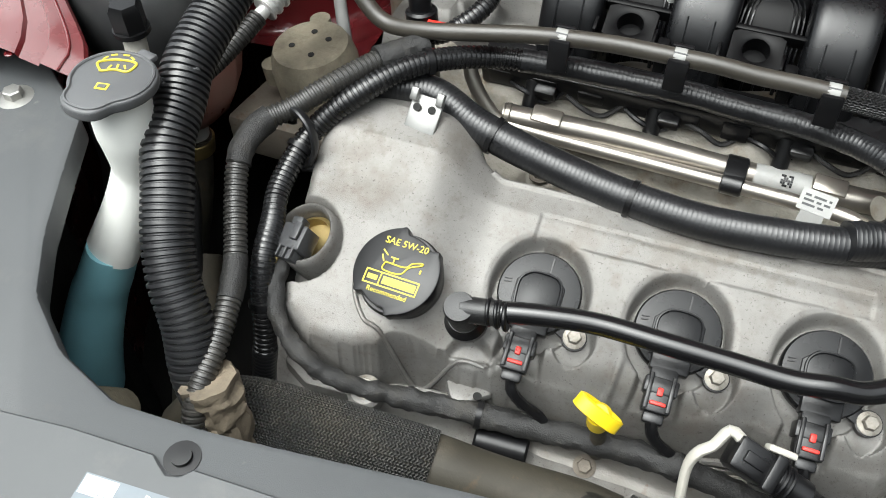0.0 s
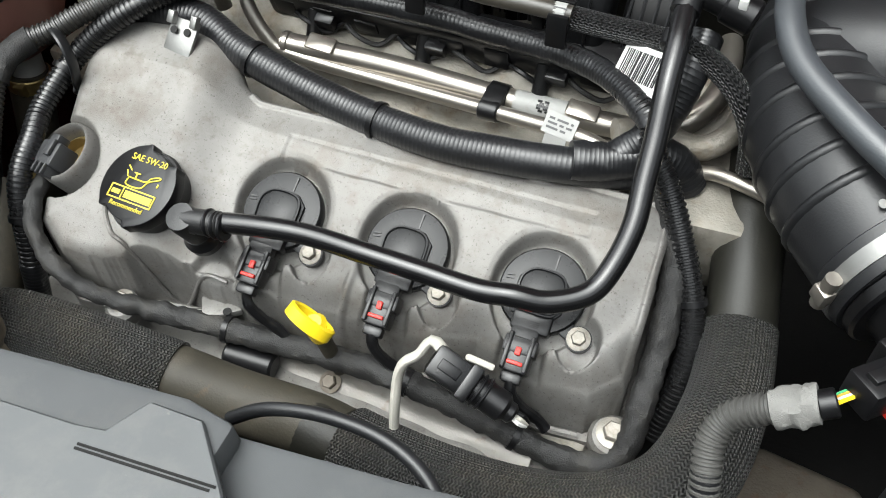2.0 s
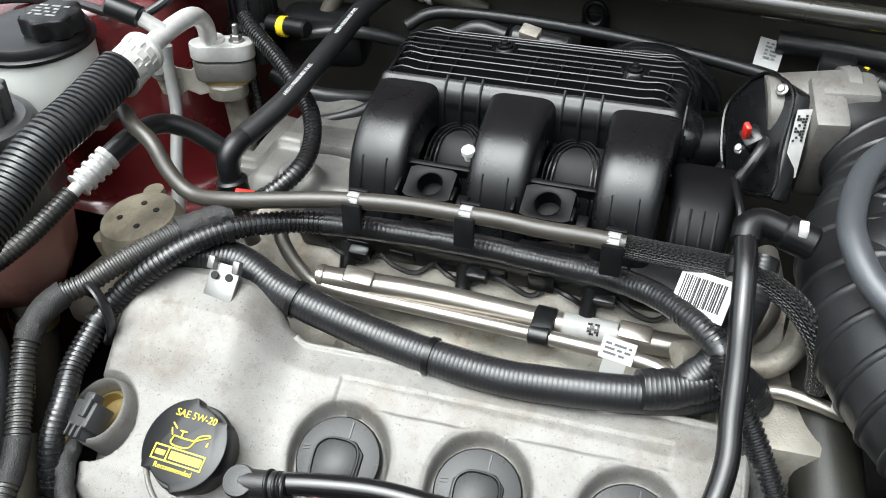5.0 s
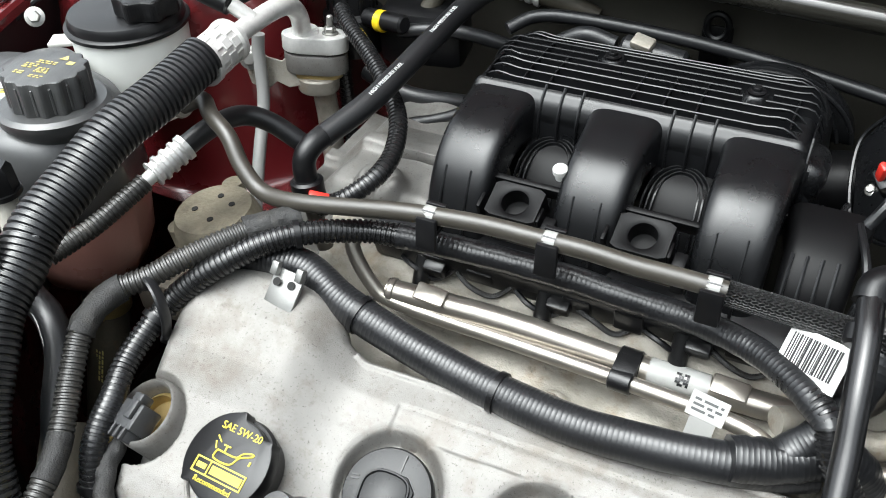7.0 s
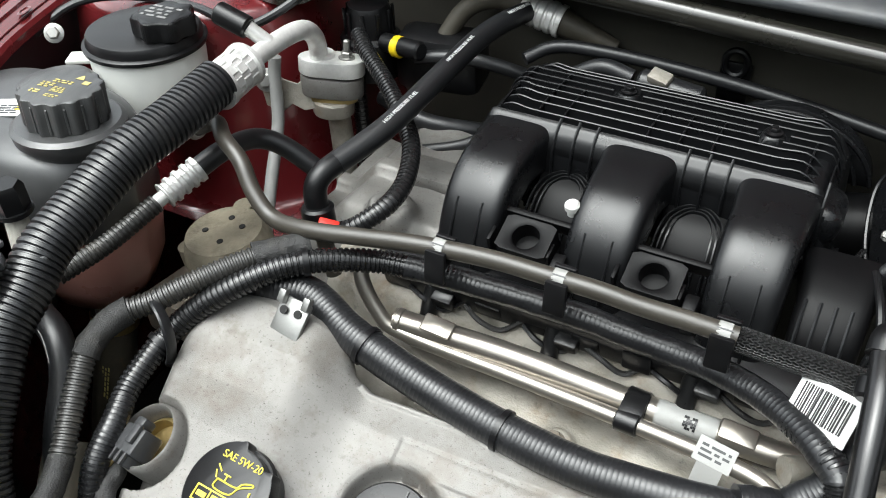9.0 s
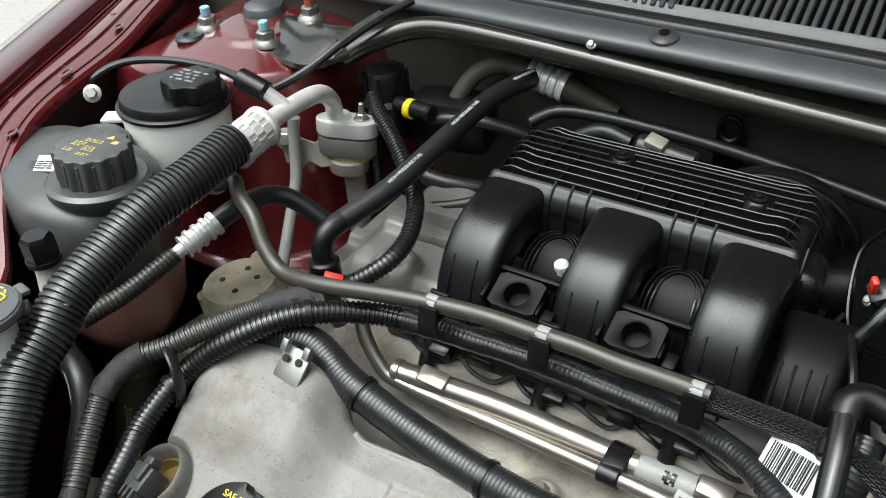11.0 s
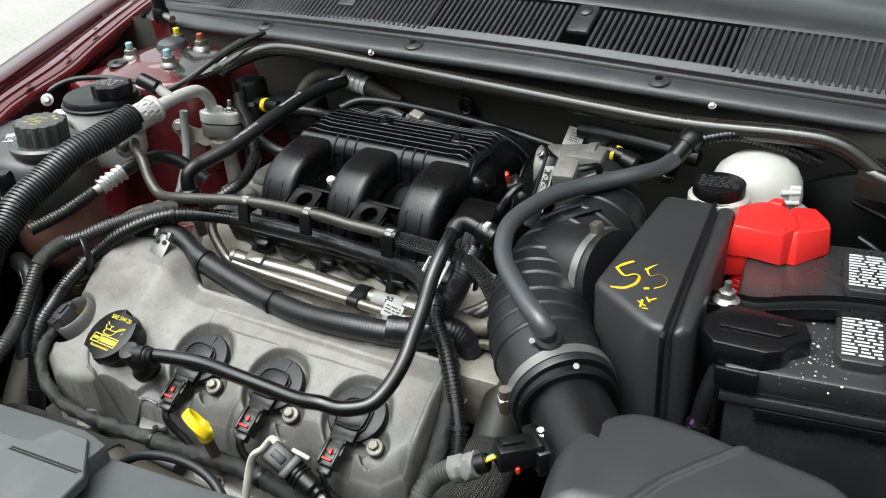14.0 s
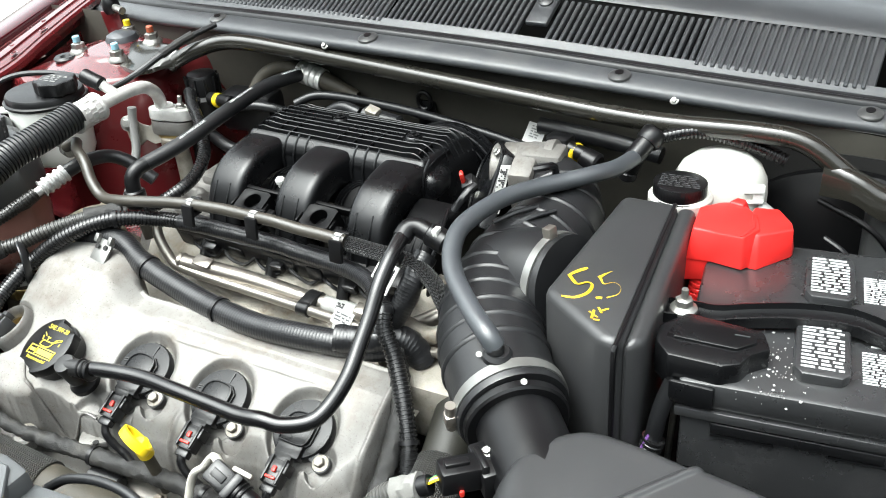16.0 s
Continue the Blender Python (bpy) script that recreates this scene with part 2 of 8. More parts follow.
WHITE_HOSE = mat("white glass sleeve", (0.42, 0.405, 0.36), 0.6, 0, 0.15, 80, 0.3, 900)
BLUE_FLUID = mat("tank plastic over blue fluid", (0.25, 0.53, 0.60), 0.35, 0, 0.12, 30, 0.05, 500)
PINK_TANK = mat("tank plastic over orange coolant", (0.34, 0.165, 0.135), 0.3, 0, 0.15, 20, 0.05, 500, stains=[((0.16, 0.075, 0.055), 18, 0.5, 0.8, 0.5)])
GREY_STRAP = mat("grey flexible hose", (0.20, 0.20, 0.195), 0.5, 0, 0.1, 40, 0.1, 500)
GREY_CONN = mat("grey connector plastic", (0.038, 0.039, 0.041), 0.45, 0, 0.15, 60, 0.1, 700)
BRASS = mat("yellowed chromate steel", (0.42, 0.32, 0.14), 0.4, 0.8, 0.3, 80, 0.2, 500)
LIGHT_BLUE = mat("pale blue thread lock", (0.26, 0.47, 0.55), 0.5, 0, 0.1, 100, 0.1, 500)
HORIZON_RING = mat("dark mottled horizon ring", (0.05, 0.056, 0.045), 0.9, 0, 0.5, 1.0, 0.6, 8, stains=[((0.12, 0.11, 0.09), 0.7, 0.5, 0.7, 0.6)])
ASPHALT = mat("pale concrete ground", (0.29, 0.28, 0.262), 0.85, 0, 0.12, 3, 0.5, 60, stains=[((0.17, 0.162, 0.15), 30, 0.52, 0.68, 0.6), ((0.38, 0.372, 0.352), 70, 0.55, 0.7, 0.6)])
GLASS_DARK = mat("dark windscreen glass", (0.02, 0.025, 0.025), 0.05, 0, 0.05, 5, 0.0, 50, coat=1.0)
SHIELD_STEEL = mat("pressed shield steel", (0.21, 0.20, 0.185), 0.5, 0.5, 0.15, 40, 0.25, 600, stains=[((0.13, 0.075, 0.045), 45, 0.58, 0.7, 0.7), ((0.20, 0.18, 0.155), 14, 0.5, 0.7, 0.6)])
GREY_TAPE = mat("grey cloth tape", (0.17, 0.168, 0.158), 0.7, 0, 0.2, 60, 0.6, 1200)
CLAMP = mat("steel band", (0.25, 0.25, 0.24), 0.34, 0.7, 0.1, 80, 0.1, 500, stains=[((0.2, 0.19, 0.17), 70, 0.6, 0.75, 0.5)])
PAINT_GLOSS = mat("polished dark red paint", (0.055, 0.004, 0.007), 0.12, 0.1, 0.1, 10, 0.01, 300, coat=1.0)
AGED = mat("greyed black plastic", (0.046, 0.047, 0.048), 0.34, 0, 0.2, 40, 0.1, 1600, spec=0.7, stains=[((0.11, 0.108, 0.10), 18, 0.5, 0.8, 0.4)])
SLEEVE = mat("greyed convoluted sleeve", (0.012, 0.0124, 0.0135), 0.32, 0, 0.25, 40, 0.06, 600, spec=0.65, stains=[((0.085, 0.082, 0.075), 26, 0.52, 0.8, 0.4)])
BATTERY = mat("battery case plastic", (0.023, 0.0237, 0.025), 0.27, 0, 0.2, 30, 0.15, 1200, spec=0.85, stains=[((0.06, 0.06, 0.06), 14, 0.5, 0.8, 0.35)])
CAP_GREY = mat("grey cap plastic", (0.085, 0.087, 0.09), 0.42, 0, 0.12, 40, 0.12, 1600)
WASHER_WHITE = mat("milky neck plastic", (0.80, 0.81, 0.77), 0.35, 0, 0.06, 30, 0.05, 500)
PAPER_GREY = mat("silvery blue label", (0.16, 0.185, 0.205), 0.5, 0, 0.1, 60, 0.05, 500)
DUST_CLOTH = mat("dust caked cloth", (0.17, 0.14, 0.10), 0.8, 0, 0.35, 60, 0.8, 300, stains=[((0.05, 0.045, 0.035), 50, 0.5, 0.7, 0.6)])
COPPER = mat("orange wire", (0.55, 0.25, 0.03), 0.5)
GREEN = mat("green wire", (0.05, 0.3, 0.12), 0.5)
PURPLE = mat("purple wire", (0.12, 0.05, 0.2), 0.5)

# ---- building helpers ----


def finish(me, material, angle=35):
    me.materials.append(material)
    for p in me.polygons:
        p.use_smooth = True
    me.set_sharp_from_angle(angle=radians(angle))
    return me


def place(ob, parent):
    if parent is not None:
        ob.parent = parent
        base = Matrix.Identity(4)
        p = parent
        while p is not None:
            base = p.matrix_basis @ base if p.parent is None else base
            p = p.parent
        ob.matrix_parent_inverse = base.inverted() if parent.parent is None else Matrix.Identity(4)
    return ob


def part(name, bm, material, parent=None, label="", angle=35):
    """One mesh object, from a bmesh or (verts, faces[, uvs]) in world metres, under a thing or a part."""
    me = bpy.data.meshes.new(name)
    if isinstance(bm, tuple):
        me.from_pydata([tuple(v) for v in bm[0]], [], bm[1])
        if len(bm) > 2:
            uv = me.uv_layers.new(name="UVMap")
            uv.data.foreach_set("uv", np.array(bm[2], dtype=np.float32).ravel())
        me.update()
    else:
        bmesh.ops.recalc_face_normals(bm, faces=bm.faces)
        bm.to_mesh(me)
        bm.free()
    ob = new(name, finish(me, material, angle))
    place(ob, parent)
    if label:
        ob["label"] = label
    return ob


def thing(name, at, label, category, group="", kind=""):
    e = new(name)
    e.empty_display_size = 0.02
    e.matrix_basis = Matrix.Translation(at)
    return tagged(e, label, category, group, kind)


def settle(ob, dx=0.0, dy=0.0, dz=0.0, about=None, turn=(0, 0, 0)):
    """Move a whole thing with its parts, and turn it by degrees about a point."""
    m = Matrix.Translation((dx, dy, dz))
    if about is not None:
        m = m @ Matrix.Translation(about) @ pose(0, 0, 0, *turn) @ Matrix.Translation(about).inverted()
    ob.matrix_basis = m @ ob.matrix_basis
    return ob


def spline(pts, step):
    """Even samples of a smooth curve through the points."""
    P = np.array(pts, float)
    if len(P) == 2:
        n = max(2, int(np.linalg.norm(P[1] - P[0]) / step) + 1)
        return P[0] + (P[1] - P[0]) * np.linspace(0, 1, n)[:, None]
    Q = np.vstack([2 * P[0] - P[1], P, 2 * P[-1] - P[-2]])
    out = []
    for i in range(1, len(Q) - 2):
        p0, p1, p2, p3 = Q[i - 1], Q[i], Q[i + 1], Q[i + 2]
        t = np.linspace(0, 1, 40, endpoint=False)[:, None]
        out.append(0.5 * (2 * p1 + (p2 - p0) * t + (2 * p0 - 5 * p1 + 4 * p2 - p3) * t ** 2 + (3 * p1 - p0 - 3 * p2 + p3) * t ** 3))
    out.append(P[-1:])
    F = np.vstack(out)
    # relax kinks
    for _ in range(30):
        F[1:-1] = 0.5 * F[1:-1] + 0.25 * (F[:-2] + F[2:])
    d = np.r_[0, np.cumsum(np.linalg.norm(np.diff(F, axis=0), axis=1))]
    n = max(3, int(d[-1] / step) + 1)
    u = np.linspace(0, d[-1], n)
    return np.stack([np.interp(u, d, F[:, k]) for k in range(3)], 1)


def sub(pts, a, b):
    """The stretch of a curve between two fractions of its length."""
    F = spline(pts, 0.003)
    n = len(F) - 1
    S = F[int(a * n):int(b * n) + 1]
    k = max(1, len(S) // 14)
    return [tuple(v) for v in S[::k]] + ([tuple(S[-1])] if (len(S) - 1) % k else [])


def tube(pts, r, seg=14, step=0.005, rib=None, flat=1.0, cap=True, wobble=0.0, seed=0, wrinkle=0.0):
    """A swept tube with UVs (turn, metres). rib = (pitch, depth, duty): raised rings; r may be a function of 0..1."""
    if rib:
        step = rib[0] / 6
    F = spline(pts, step)
    n = len(F)
    T = np.gradient(F, axis=0)
    T /= np.linalg.norm(T, axis=1)[:, None] + 1e-12
    nrm = np.cross(T[0], (0.13, 0.31, 0.94))
    if np.linalg.norm(nrm) < 0.05:
        nrm = np.cross(T[0], (1, 0, 0))
    nrm /= np.linalg.norm(nrm)
    a = np.linspace(0, math.tau, seg, endpoint=False)
    rng = np.random.RandomState(seed)
    ph = rng.rand(4) * 6
    V, s = [], 0.0
    L = np.r_[0, np.cumsum(np.linalg.norm(np.diff(F, axis=0), axis=1))]
    for i in range(n):
        nrm = nrm - T[i] * nrm.dot(T[i])
        nrm /= np.linalg.norm(nrm)
        bi = np.cross(T[i], nrm)
        rr = r(i / (n - 1)) if callable(r) else r
        if rib:
            f = (L[i] / rib[0]) % 1
            rr = rr + (rib[1] if f < rib[2] else 0.0)
        if wobble:
            rr = rr * (1 + wobble * (math.sin(L[i] * 90 + ph[0]) + 0.6 * math.sin(L[i] * 211 + ph[1])))
        ring = F[i] + rr * (np.cos(a)[:, None] * nrm + flat * np.sin(a)[:, None] * bi)
        if wrinkle:
            for q in range(seg):
                c = Vector(ring[q])
                k = noise.noise(c * 130 + Vector((seed, 0, 0))) + 0.6 * abs(noise.noise(c * 260))
                ring[q] = F[i] + (ring[q] - F[i]) * (1 + wrinkle * k / rr)
        V.append(ring)
    V = np.concatenate(V)
    faces, uvs = [], []
    for i in range(n - 1):
        for j in range(seg):
            k = (j + 1) % seg
            faces.append((i * seg + j, i * seg + k, (i + 1) * seg + k, (i + 1) * seg + j))
            uvs += [(j / seg, L[i]), ((j + 1) / seg, L[i]), ((j + 1) / seg, L[i + 1]), (j / seg, L[i + 1])]
    if cap:
        faces.append(tuple(range(seg))[::-1])
        faces.append(tuple((n - 1) * seg + j for j in range(seg)))
        uvs += [(0, 0)] * (2 * seg)
    return V, faces, uvs


def box(size, m=None, bevel=0.002, seg=2, taper=0.0):
    bm = bmesh.new()
    bmesh.ops.create_cube(bm, size=1)
    for v in bm.verts:
        k = 1 - taper * (v.co.z + 0.5)
        v.co = Vector((v.co.x * size[0] * k, v.co.y * size[1] * k, v.co.z * size[2]))
    if bevel:
        bmesh.ops.bevel(bm, geom=bm.edges[:], offset=bevel, segments=seg, profile=0.5, affect="EDGES")
    if m is not None:
        bm.transform(m)
    return bm


def join(*bms):
    out = bmesh.new()
    for b in bms:
        tmp = bpy.data.meshes.new("tmp")
        b.to_mesh(tmp)
        out.from_mesh(tmp)
        bpy.data.meshes.remove(tmp)
        b.free()
    return out


def prism(poly, z0, z1, m=None, bevel=0.0, seg=2, top_only=False):
    """An upright prism over a plan polygon."""
    bm = bmesh.new()
    vs = [bm.verts.new((p[0], p[1], z0)) for p in poly]
    f = bm.faces.new(vs)
    ex = bmesh.ops.extrude_face_region(bm, geom=[f])
    top = [e for e in ex["geom"] if isinstance(e, bmesh.types.BMVert)]
    for v in top:
        v.co.z = z1
    bmesh.ops.recalc_face_normals(bm, faces=bm.faces)
    if bevel:
        es = [e for e in bm.edges if not top_only or all(v in top for v in e.verts)]
        if top_only:
            es += [e for e in bm.edges if abs(e.verts[0].co.z - e.verts[1].co.z) > 1e-6]
        bmesh.ops.bevel(bm, geom=list(set(es)), offset=bevel, segments=seg, profile=0.5, affect="EDGES")
    if m is not None:
        bm.transform(m)
    return bm


def lathe(profile, m=None, seg=24, squash=1.0):
    """A turned body from (radius, height) pairs."""
    bm = bmesh.new()
    rings = []
    for r, z in profile:
        rings.append([bm.verts.new((r * math.cos(a), squash * r * math.sin(a), z)) for a in [math.tau * k / seg for k in range(seg)]])
    for p, q in zip(rings, rings[1:]):
        for k in range(seg):
            bm.faces.new((p[k], p[(k + 1) % seg], q[(k + 1) % seg], q[k]))
    bm.faces.new(rings[0][::-1])
    bm.faces.new(rings[-1])
    if m is not None:
        bm.transform(m)
    return bm


def rod(a, b, r, seg=14, chamfer=0.0):
    a, b = Vector(a), Vector(b)
    d = b - a
    m = Matrix.Translation(a) @ d.to_track_quat("Z", "Y").to_matrix().to_4x4()
    h, c = d.length, min(chamfer, r * 0.5)
    prof = [(r - c, 0), (r, c), (r, h - c), (r - c, h)] if c else [(r, 0), (r, h)]
    return lathe(prof, m, seg)


def along(a, b, up=(0, 0, 1)):
    """A pose at a whose z axis points to b."""
    return Matrix.Translation(a) @ (Vector(b) - Vector(a)).to_track_quat("Z", "Y").to_matrix().to_4x4()


def hexhead(m, r=0.006, h=0.005, washer=0.0085):
    return join(lathe([(washer, 0), (washer, 0.0012), (r * 1.05, 0.002)], m, 20), lathe([(r, 0.0018), (r, h), (r * 0.85, h + 0.0008)], m, 6))


def writing(name, text, size, m, material, parent, label="", align="CENTER", bold=0.0):
    """Letters of the built-in font as a thin mesh, in the plane of m."""
    cu = bpy.data.curves.new(name, "FONT")
    cu.body, cu.size, cu.align_x, cu.align_y, cu.extrude, cu.offset, cu.resolution_u = text, size, align, "CENTER", 0.00025, bold, 3
    tmp = bpy.data.objects.new("tmp", cu)
    scene.collection.objects.link(tmp)
    bpy.context.view_layer.update()
    me = bpy.data.meshes.new_from_object(tmp.evaluated_get(bpy.context.evaluated_depsgraph_get()))
    bpy.data.objects.remove(tmp)
    me.name = name
    me.transform(m)
    me.materials.clear()
    ob = new(name, finish(me, material))
    place(ob, parent)
    if label:
        ob["label"] = label
    return ob


def bars(m, w, h, rows, rng, fill=0.85, blocks=0.03):
    """Rows of plain bars that stand for small print."""
    out = []
    dy = h / rows
    for i in range(rows):
        x = -w / 2
        while x < w / 2 * fill:
            l = min(rng.uniform(0.5, 1.6) * blocks, w / 2 - x)
            if l > 0.0012:
                out.append(box((l, dy * 0.48, 0.0004), m @ Matrix.Translation((x + l / 2, h / 2 - dy * (i + 0.5), 0)), 0))
            x += l + dy * 0.55
    return join(*out)


def grid_mesh(xs, ys, f):
    V = [(x, y, f(x, y)) for y in ys for x in xs]
    n = len(xs)
    F = [(j * n + i, j * n + i + 1, (j + 1) * n + i + 1, (j + 1) * n + i) for j in range(len(ys) - 1) for i in range(n - 1)]
    return V, F


def smooth(a, b, x):
    t = min(1, max(0, (x - a) / (b - a)))
    return t * t * (3 - 2 * t)


def inside(poly, x, y):
    """Signed distance to a polygon, positive inside."""
    d, inn = 1e9, False
    n = len(poly)
    for i in range(n):
        (x0, y0), (x1, y1) = poly[i], poly[(i + 1) % n]
        ex, ey = x1 - x0, y1 - y0
        t = max(0, min(1, ((x - x0) * ex + (y - y0) * ey) / (ex * ex + ey * ey + 1e-12)))
        d = min(d, math.hypot(x - x0 - t * ex, y - y0 - t * ey))
        if (y0 > y) != (y1 > y) and x < (x1 - x0) * (y - y0) / (y1 - y0) + x0:
            inn = not inn
    return d if inn else -d


def curve_z(pairs, x):
    return float(np.interp(x, [p[0] for p in pairs], [p[1] for p in pairs]))



def slab(pts, v, bevel=0.002):
    """A plate over a flat outline in space, thick by the vector v."""
    bm = bmesh.new()
    f = bm.faces.new([bm.verts.new(p) for p in pts])
    ex = bmesh.ops.extrude_face_region(bm, geom=[f])
    for e in ex["geom"]:
        if isinstance(e, bmesh.types.BMVert):
            e.co += Vector(v)
    bmesh.ops.recalc_face_normals(bm, faces=bm.faces)
    bmesh.ops.bevel(bm, geom=bm.edges[:], offset=bevel, segments=2, profile=0.5, affect="EDGES")
    return bm


def loft(lo, hi, bevel=0.002, seg=2):
    """A closed body between a lower and an upper outline of as many points."""
    bm = bmesh.new()
    a, b = [bm.verts.new(p) for p in lo], [bm.verts.new(p) for p in hi]
    n = len(a)
    for k in range(n):
        bm.faces.new((a[k], a[(k + 1) % n], b[(k + 1) % n], b[k]))
    bm.faces.new(a[::-1])
    bm.faces.new(b)
    bmesh.ops.recalc_face_normals(bm, faces=bm.faces)
    if bevel:
        bmesh.ops.bevel(bm, geom=bm.edges[:], offset=bevel, segments=seg, profile=0.5, affect="EDGES")
    return bm


def wall(F, w, h):
    """A thin upright rib of width w and height h along the points."""
    F = [Vector(p) for p in F]
    V, faces = [], []
    for i, p in enumerate(F):
        d = (F[min(i + 1, len(F) - 1)] - F[max(i - 1, 0)])
        d.z = 0
        side = Vector((-d.y, d.x, 0)).normalized() * (w / 2)
        up = Vector((0, 0, h))
        V += [p - side, p - side * 0.7 + up, p + side * 0.7 + up, p + side]
    for i in range(len(F) - 1):
        for k in range(3):
            faces.append((4 * i + k, 4 * i + k + 1, 4 * i + k + 5, 4 * i + k + 4))
    faces += [(0, 1, 2, 3), tuple(4 * (len(F) - 1) + k for k in (3, 2, 1, 0))]
    return [tuple(v) for v in V], faces


# ---- the setting: ground, body shell, cowl ----
ground = part("ground", grid_mesh(np.linspace(-60, 60, 13), np.linspace(-60, 60, 13), lambda x, y: 0.2), ASPHALT)
tagged(ground, "pale grey concrete ground beside the car", "ground", kind="structure")


# an added, unseen dark ring closes the horizon and blocks low sky light
ring_pts = [(10.0 * math.cos(a), 10.0 * math.sin(a)) for a in np.linspace(radians(-150), radians(40), 41)]
V = [(x, y, 0.2) for x, y in ring_pts] + [(x, y, 6.6 + 0.9 * math.sin(1.7 * i) + 0.6 * math.sin(4.1 * i)) for i, (x, y) in enumerate(ring_pts)]
backdrop = part("backdrop", (V, [(i, i + 1, 42 + i, 41 + i) for i in range(40)]), HORIZON_RING)
tagged(backdrop, "added unseen dark ring that blocks low sky light round the parking place", "surroundings", kind="structure")


def strip(rows, thick=0.002):
    """A sheet through rows of points, all rows equally long."""
    n = len(rows[0])
    V = [p for r in rows for p in r]
    F = [(j * n + i, j * n + i + 1, (j + 1) * n + i + 1, (j + 1) * n + i) for j in range(len(rows) - 1) for i in range(n - 1)]
    return V, F


def smooth_rows(rows, k):
    """Each row of points as k even samples of a smooth curve."""
    out = []
    for r in rows:
        F = spline(r, 0.004)
        out.append([tuple(F[int(i * (len(F) - 1) / (k - 1))]) for i in range(k)])
    return out


# bay floor and closing walls, out of sight, near black for the bay's deep shade
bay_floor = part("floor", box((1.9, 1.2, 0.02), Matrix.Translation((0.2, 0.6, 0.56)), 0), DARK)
tagged(bay_floor, "near-black closing floor below the engine, shade in its colour", "undertray", kind="structure")
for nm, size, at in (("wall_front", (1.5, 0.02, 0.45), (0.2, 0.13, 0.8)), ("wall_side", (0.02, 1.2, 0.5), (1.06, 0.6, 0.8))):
    tagged(part(nm, box(size, Matrix.Translation(at), 0), DARK), "near-black closing side of the engine bay, shade in its colour", "bay wall", kind="structure")

# added near-black sheet stands for the deep shade behind the booster
tagged(part("wall_dark_sheet", box((0.66, 0.012, 0.56), Matrix.Translation((0.80, 0.962, 0.85)), 0), DARK), "added near-black sheet for the deep shade behind the brake booster", "bulkhead", kind="structure")
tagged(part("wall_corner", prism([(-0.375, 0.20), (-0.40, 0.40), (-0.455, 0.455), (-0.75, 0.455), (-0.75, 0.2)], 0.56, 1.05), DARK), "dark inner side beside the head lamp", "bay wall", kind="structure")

# firewall with a swaged lip
firewall = part("wall_firewall", strip(smooth_rows([
    [(-0.75, 1.0, 0.55), (0.2, 0.985, 0.55), (1.1, 1.0, 0.55)],
    [(-0.75, 0.995, 0.95), (0.2, 0.985, 0.95), (1.1, 1.0, 0.95)],
    [(-0.75, 0.98, 1.06), (0.2, 0.97, 1.06), (1.1, 0.98, 1.06)],
    [(-0.75, 0.965, 1.10), (0.2, 0.955, 1.10), (1.1, 0.965, 1.09)],
    [(-0.75, 0.972, 1.18), (0.2, 0.95, 1.182), (1.1, 0.97, 1.12)]], 30)), FIREWALL)
tagged(firewall, "dark insulated steel firewall behind the engine", "firewall", kind="structure")

# fender rail and inner apron in body colour
outer = [(-0.50, 0.45, 1.128), (-0.525, 0.49, 1.137), (-0.555, 0.555, 1.150), (-0.585, 0.64, 1.160), (-0.635, 0.77, 1.168), (-0.67, 0.87, 1.175), (-0.72, 1.03, 1.19), (-0.80, 1.30, 1.21)]
inner = [(-0.372, 0.462, 1.090), (-0.378, 0.490, 1.097), (-0.450, 0.553, 1.128), (-0.508, 0.640, 1.146), (-0.545, 0.78, 1.155), (-0.575, 0.87, 1.168), (-0.62, 1.03, 1.19), (-0.70, 1.30, 1.21)]
outer = [(x + 0.019 - 0.004 * i / 3, y, z) for i, (x, y, z) in enumerate(outer)]
mid = [tuple(0.62 * np.array(a) + 0.38 * np.array(b)) for a, b in zip(outer, inner)]
mid2 = [tuple(0.30 * np.array(a) + 0.70 * np.array(b) + np.array((0, 0, 0.002))) for a, b in zip(outer, inner)]
down = lambda row, dx, dz: [(x + dx, y, z + dz) for x, y, z in row]
fender = thing("fender", (-0.6, 0.7, 0.75), "dark red painted front fender with its folded inner rail", "fender")
part("fender_panel", strip(smooth_rows([down(outer, -0.17, -0.40), down(outer, -0.140, -0.13), down(outer, -0.112, -0.048), down(outer, -0.080, -0.014), down(outer, -0.042, 0.0), down(outer, -0.012, 0.002), down(outer, 0.002, 0.0), down(outer, 0.006, -0.004), down(outer, 0.0065, -0.020)], 40)), PAINT_GLOSS, fender, "glossy dark red outer panel", angle=60)
for k, dz in ((0.86, -0.0115), (0.78, -0.0115), (0.10, 0.0010)):
    row = [tuple(k * np.array(a) + (1 - k) * np.array(b) + np.array((0, 0, dz))) for a, b in zip(outer, inner)]
    part("seam_bead", tube(row, 0.0013, 8, 0.008), PAINT_RED, fender, "sealed seam line")
step_k = ((0.66, -0.012), (0.63, -0.010), (0.615, -0.003), (0.56, -0.001), (0.40, 0.000), (0.38, -0.003), (0.24, -0.003), (0.22, 0.001))
folds = [[tuple(k * np.array(a) + (1 - k) * np.array(b) + np.array((0, 0, dz))) for a, b in zip(outer, inner)] for k, dz in step_k]
part("rail", strip(smooth_rows([down(outer, 0.010, -0.018)] + folds + [inner, down(inner, 0.003, -0.004), down(inner, 0.003, -0.012), down(inner, -0.010, -0.014), down(inner, -0.014, -0.030)], 48)), PAINT_RED, fender, "folded sheet rail with weld spots", angle=22)
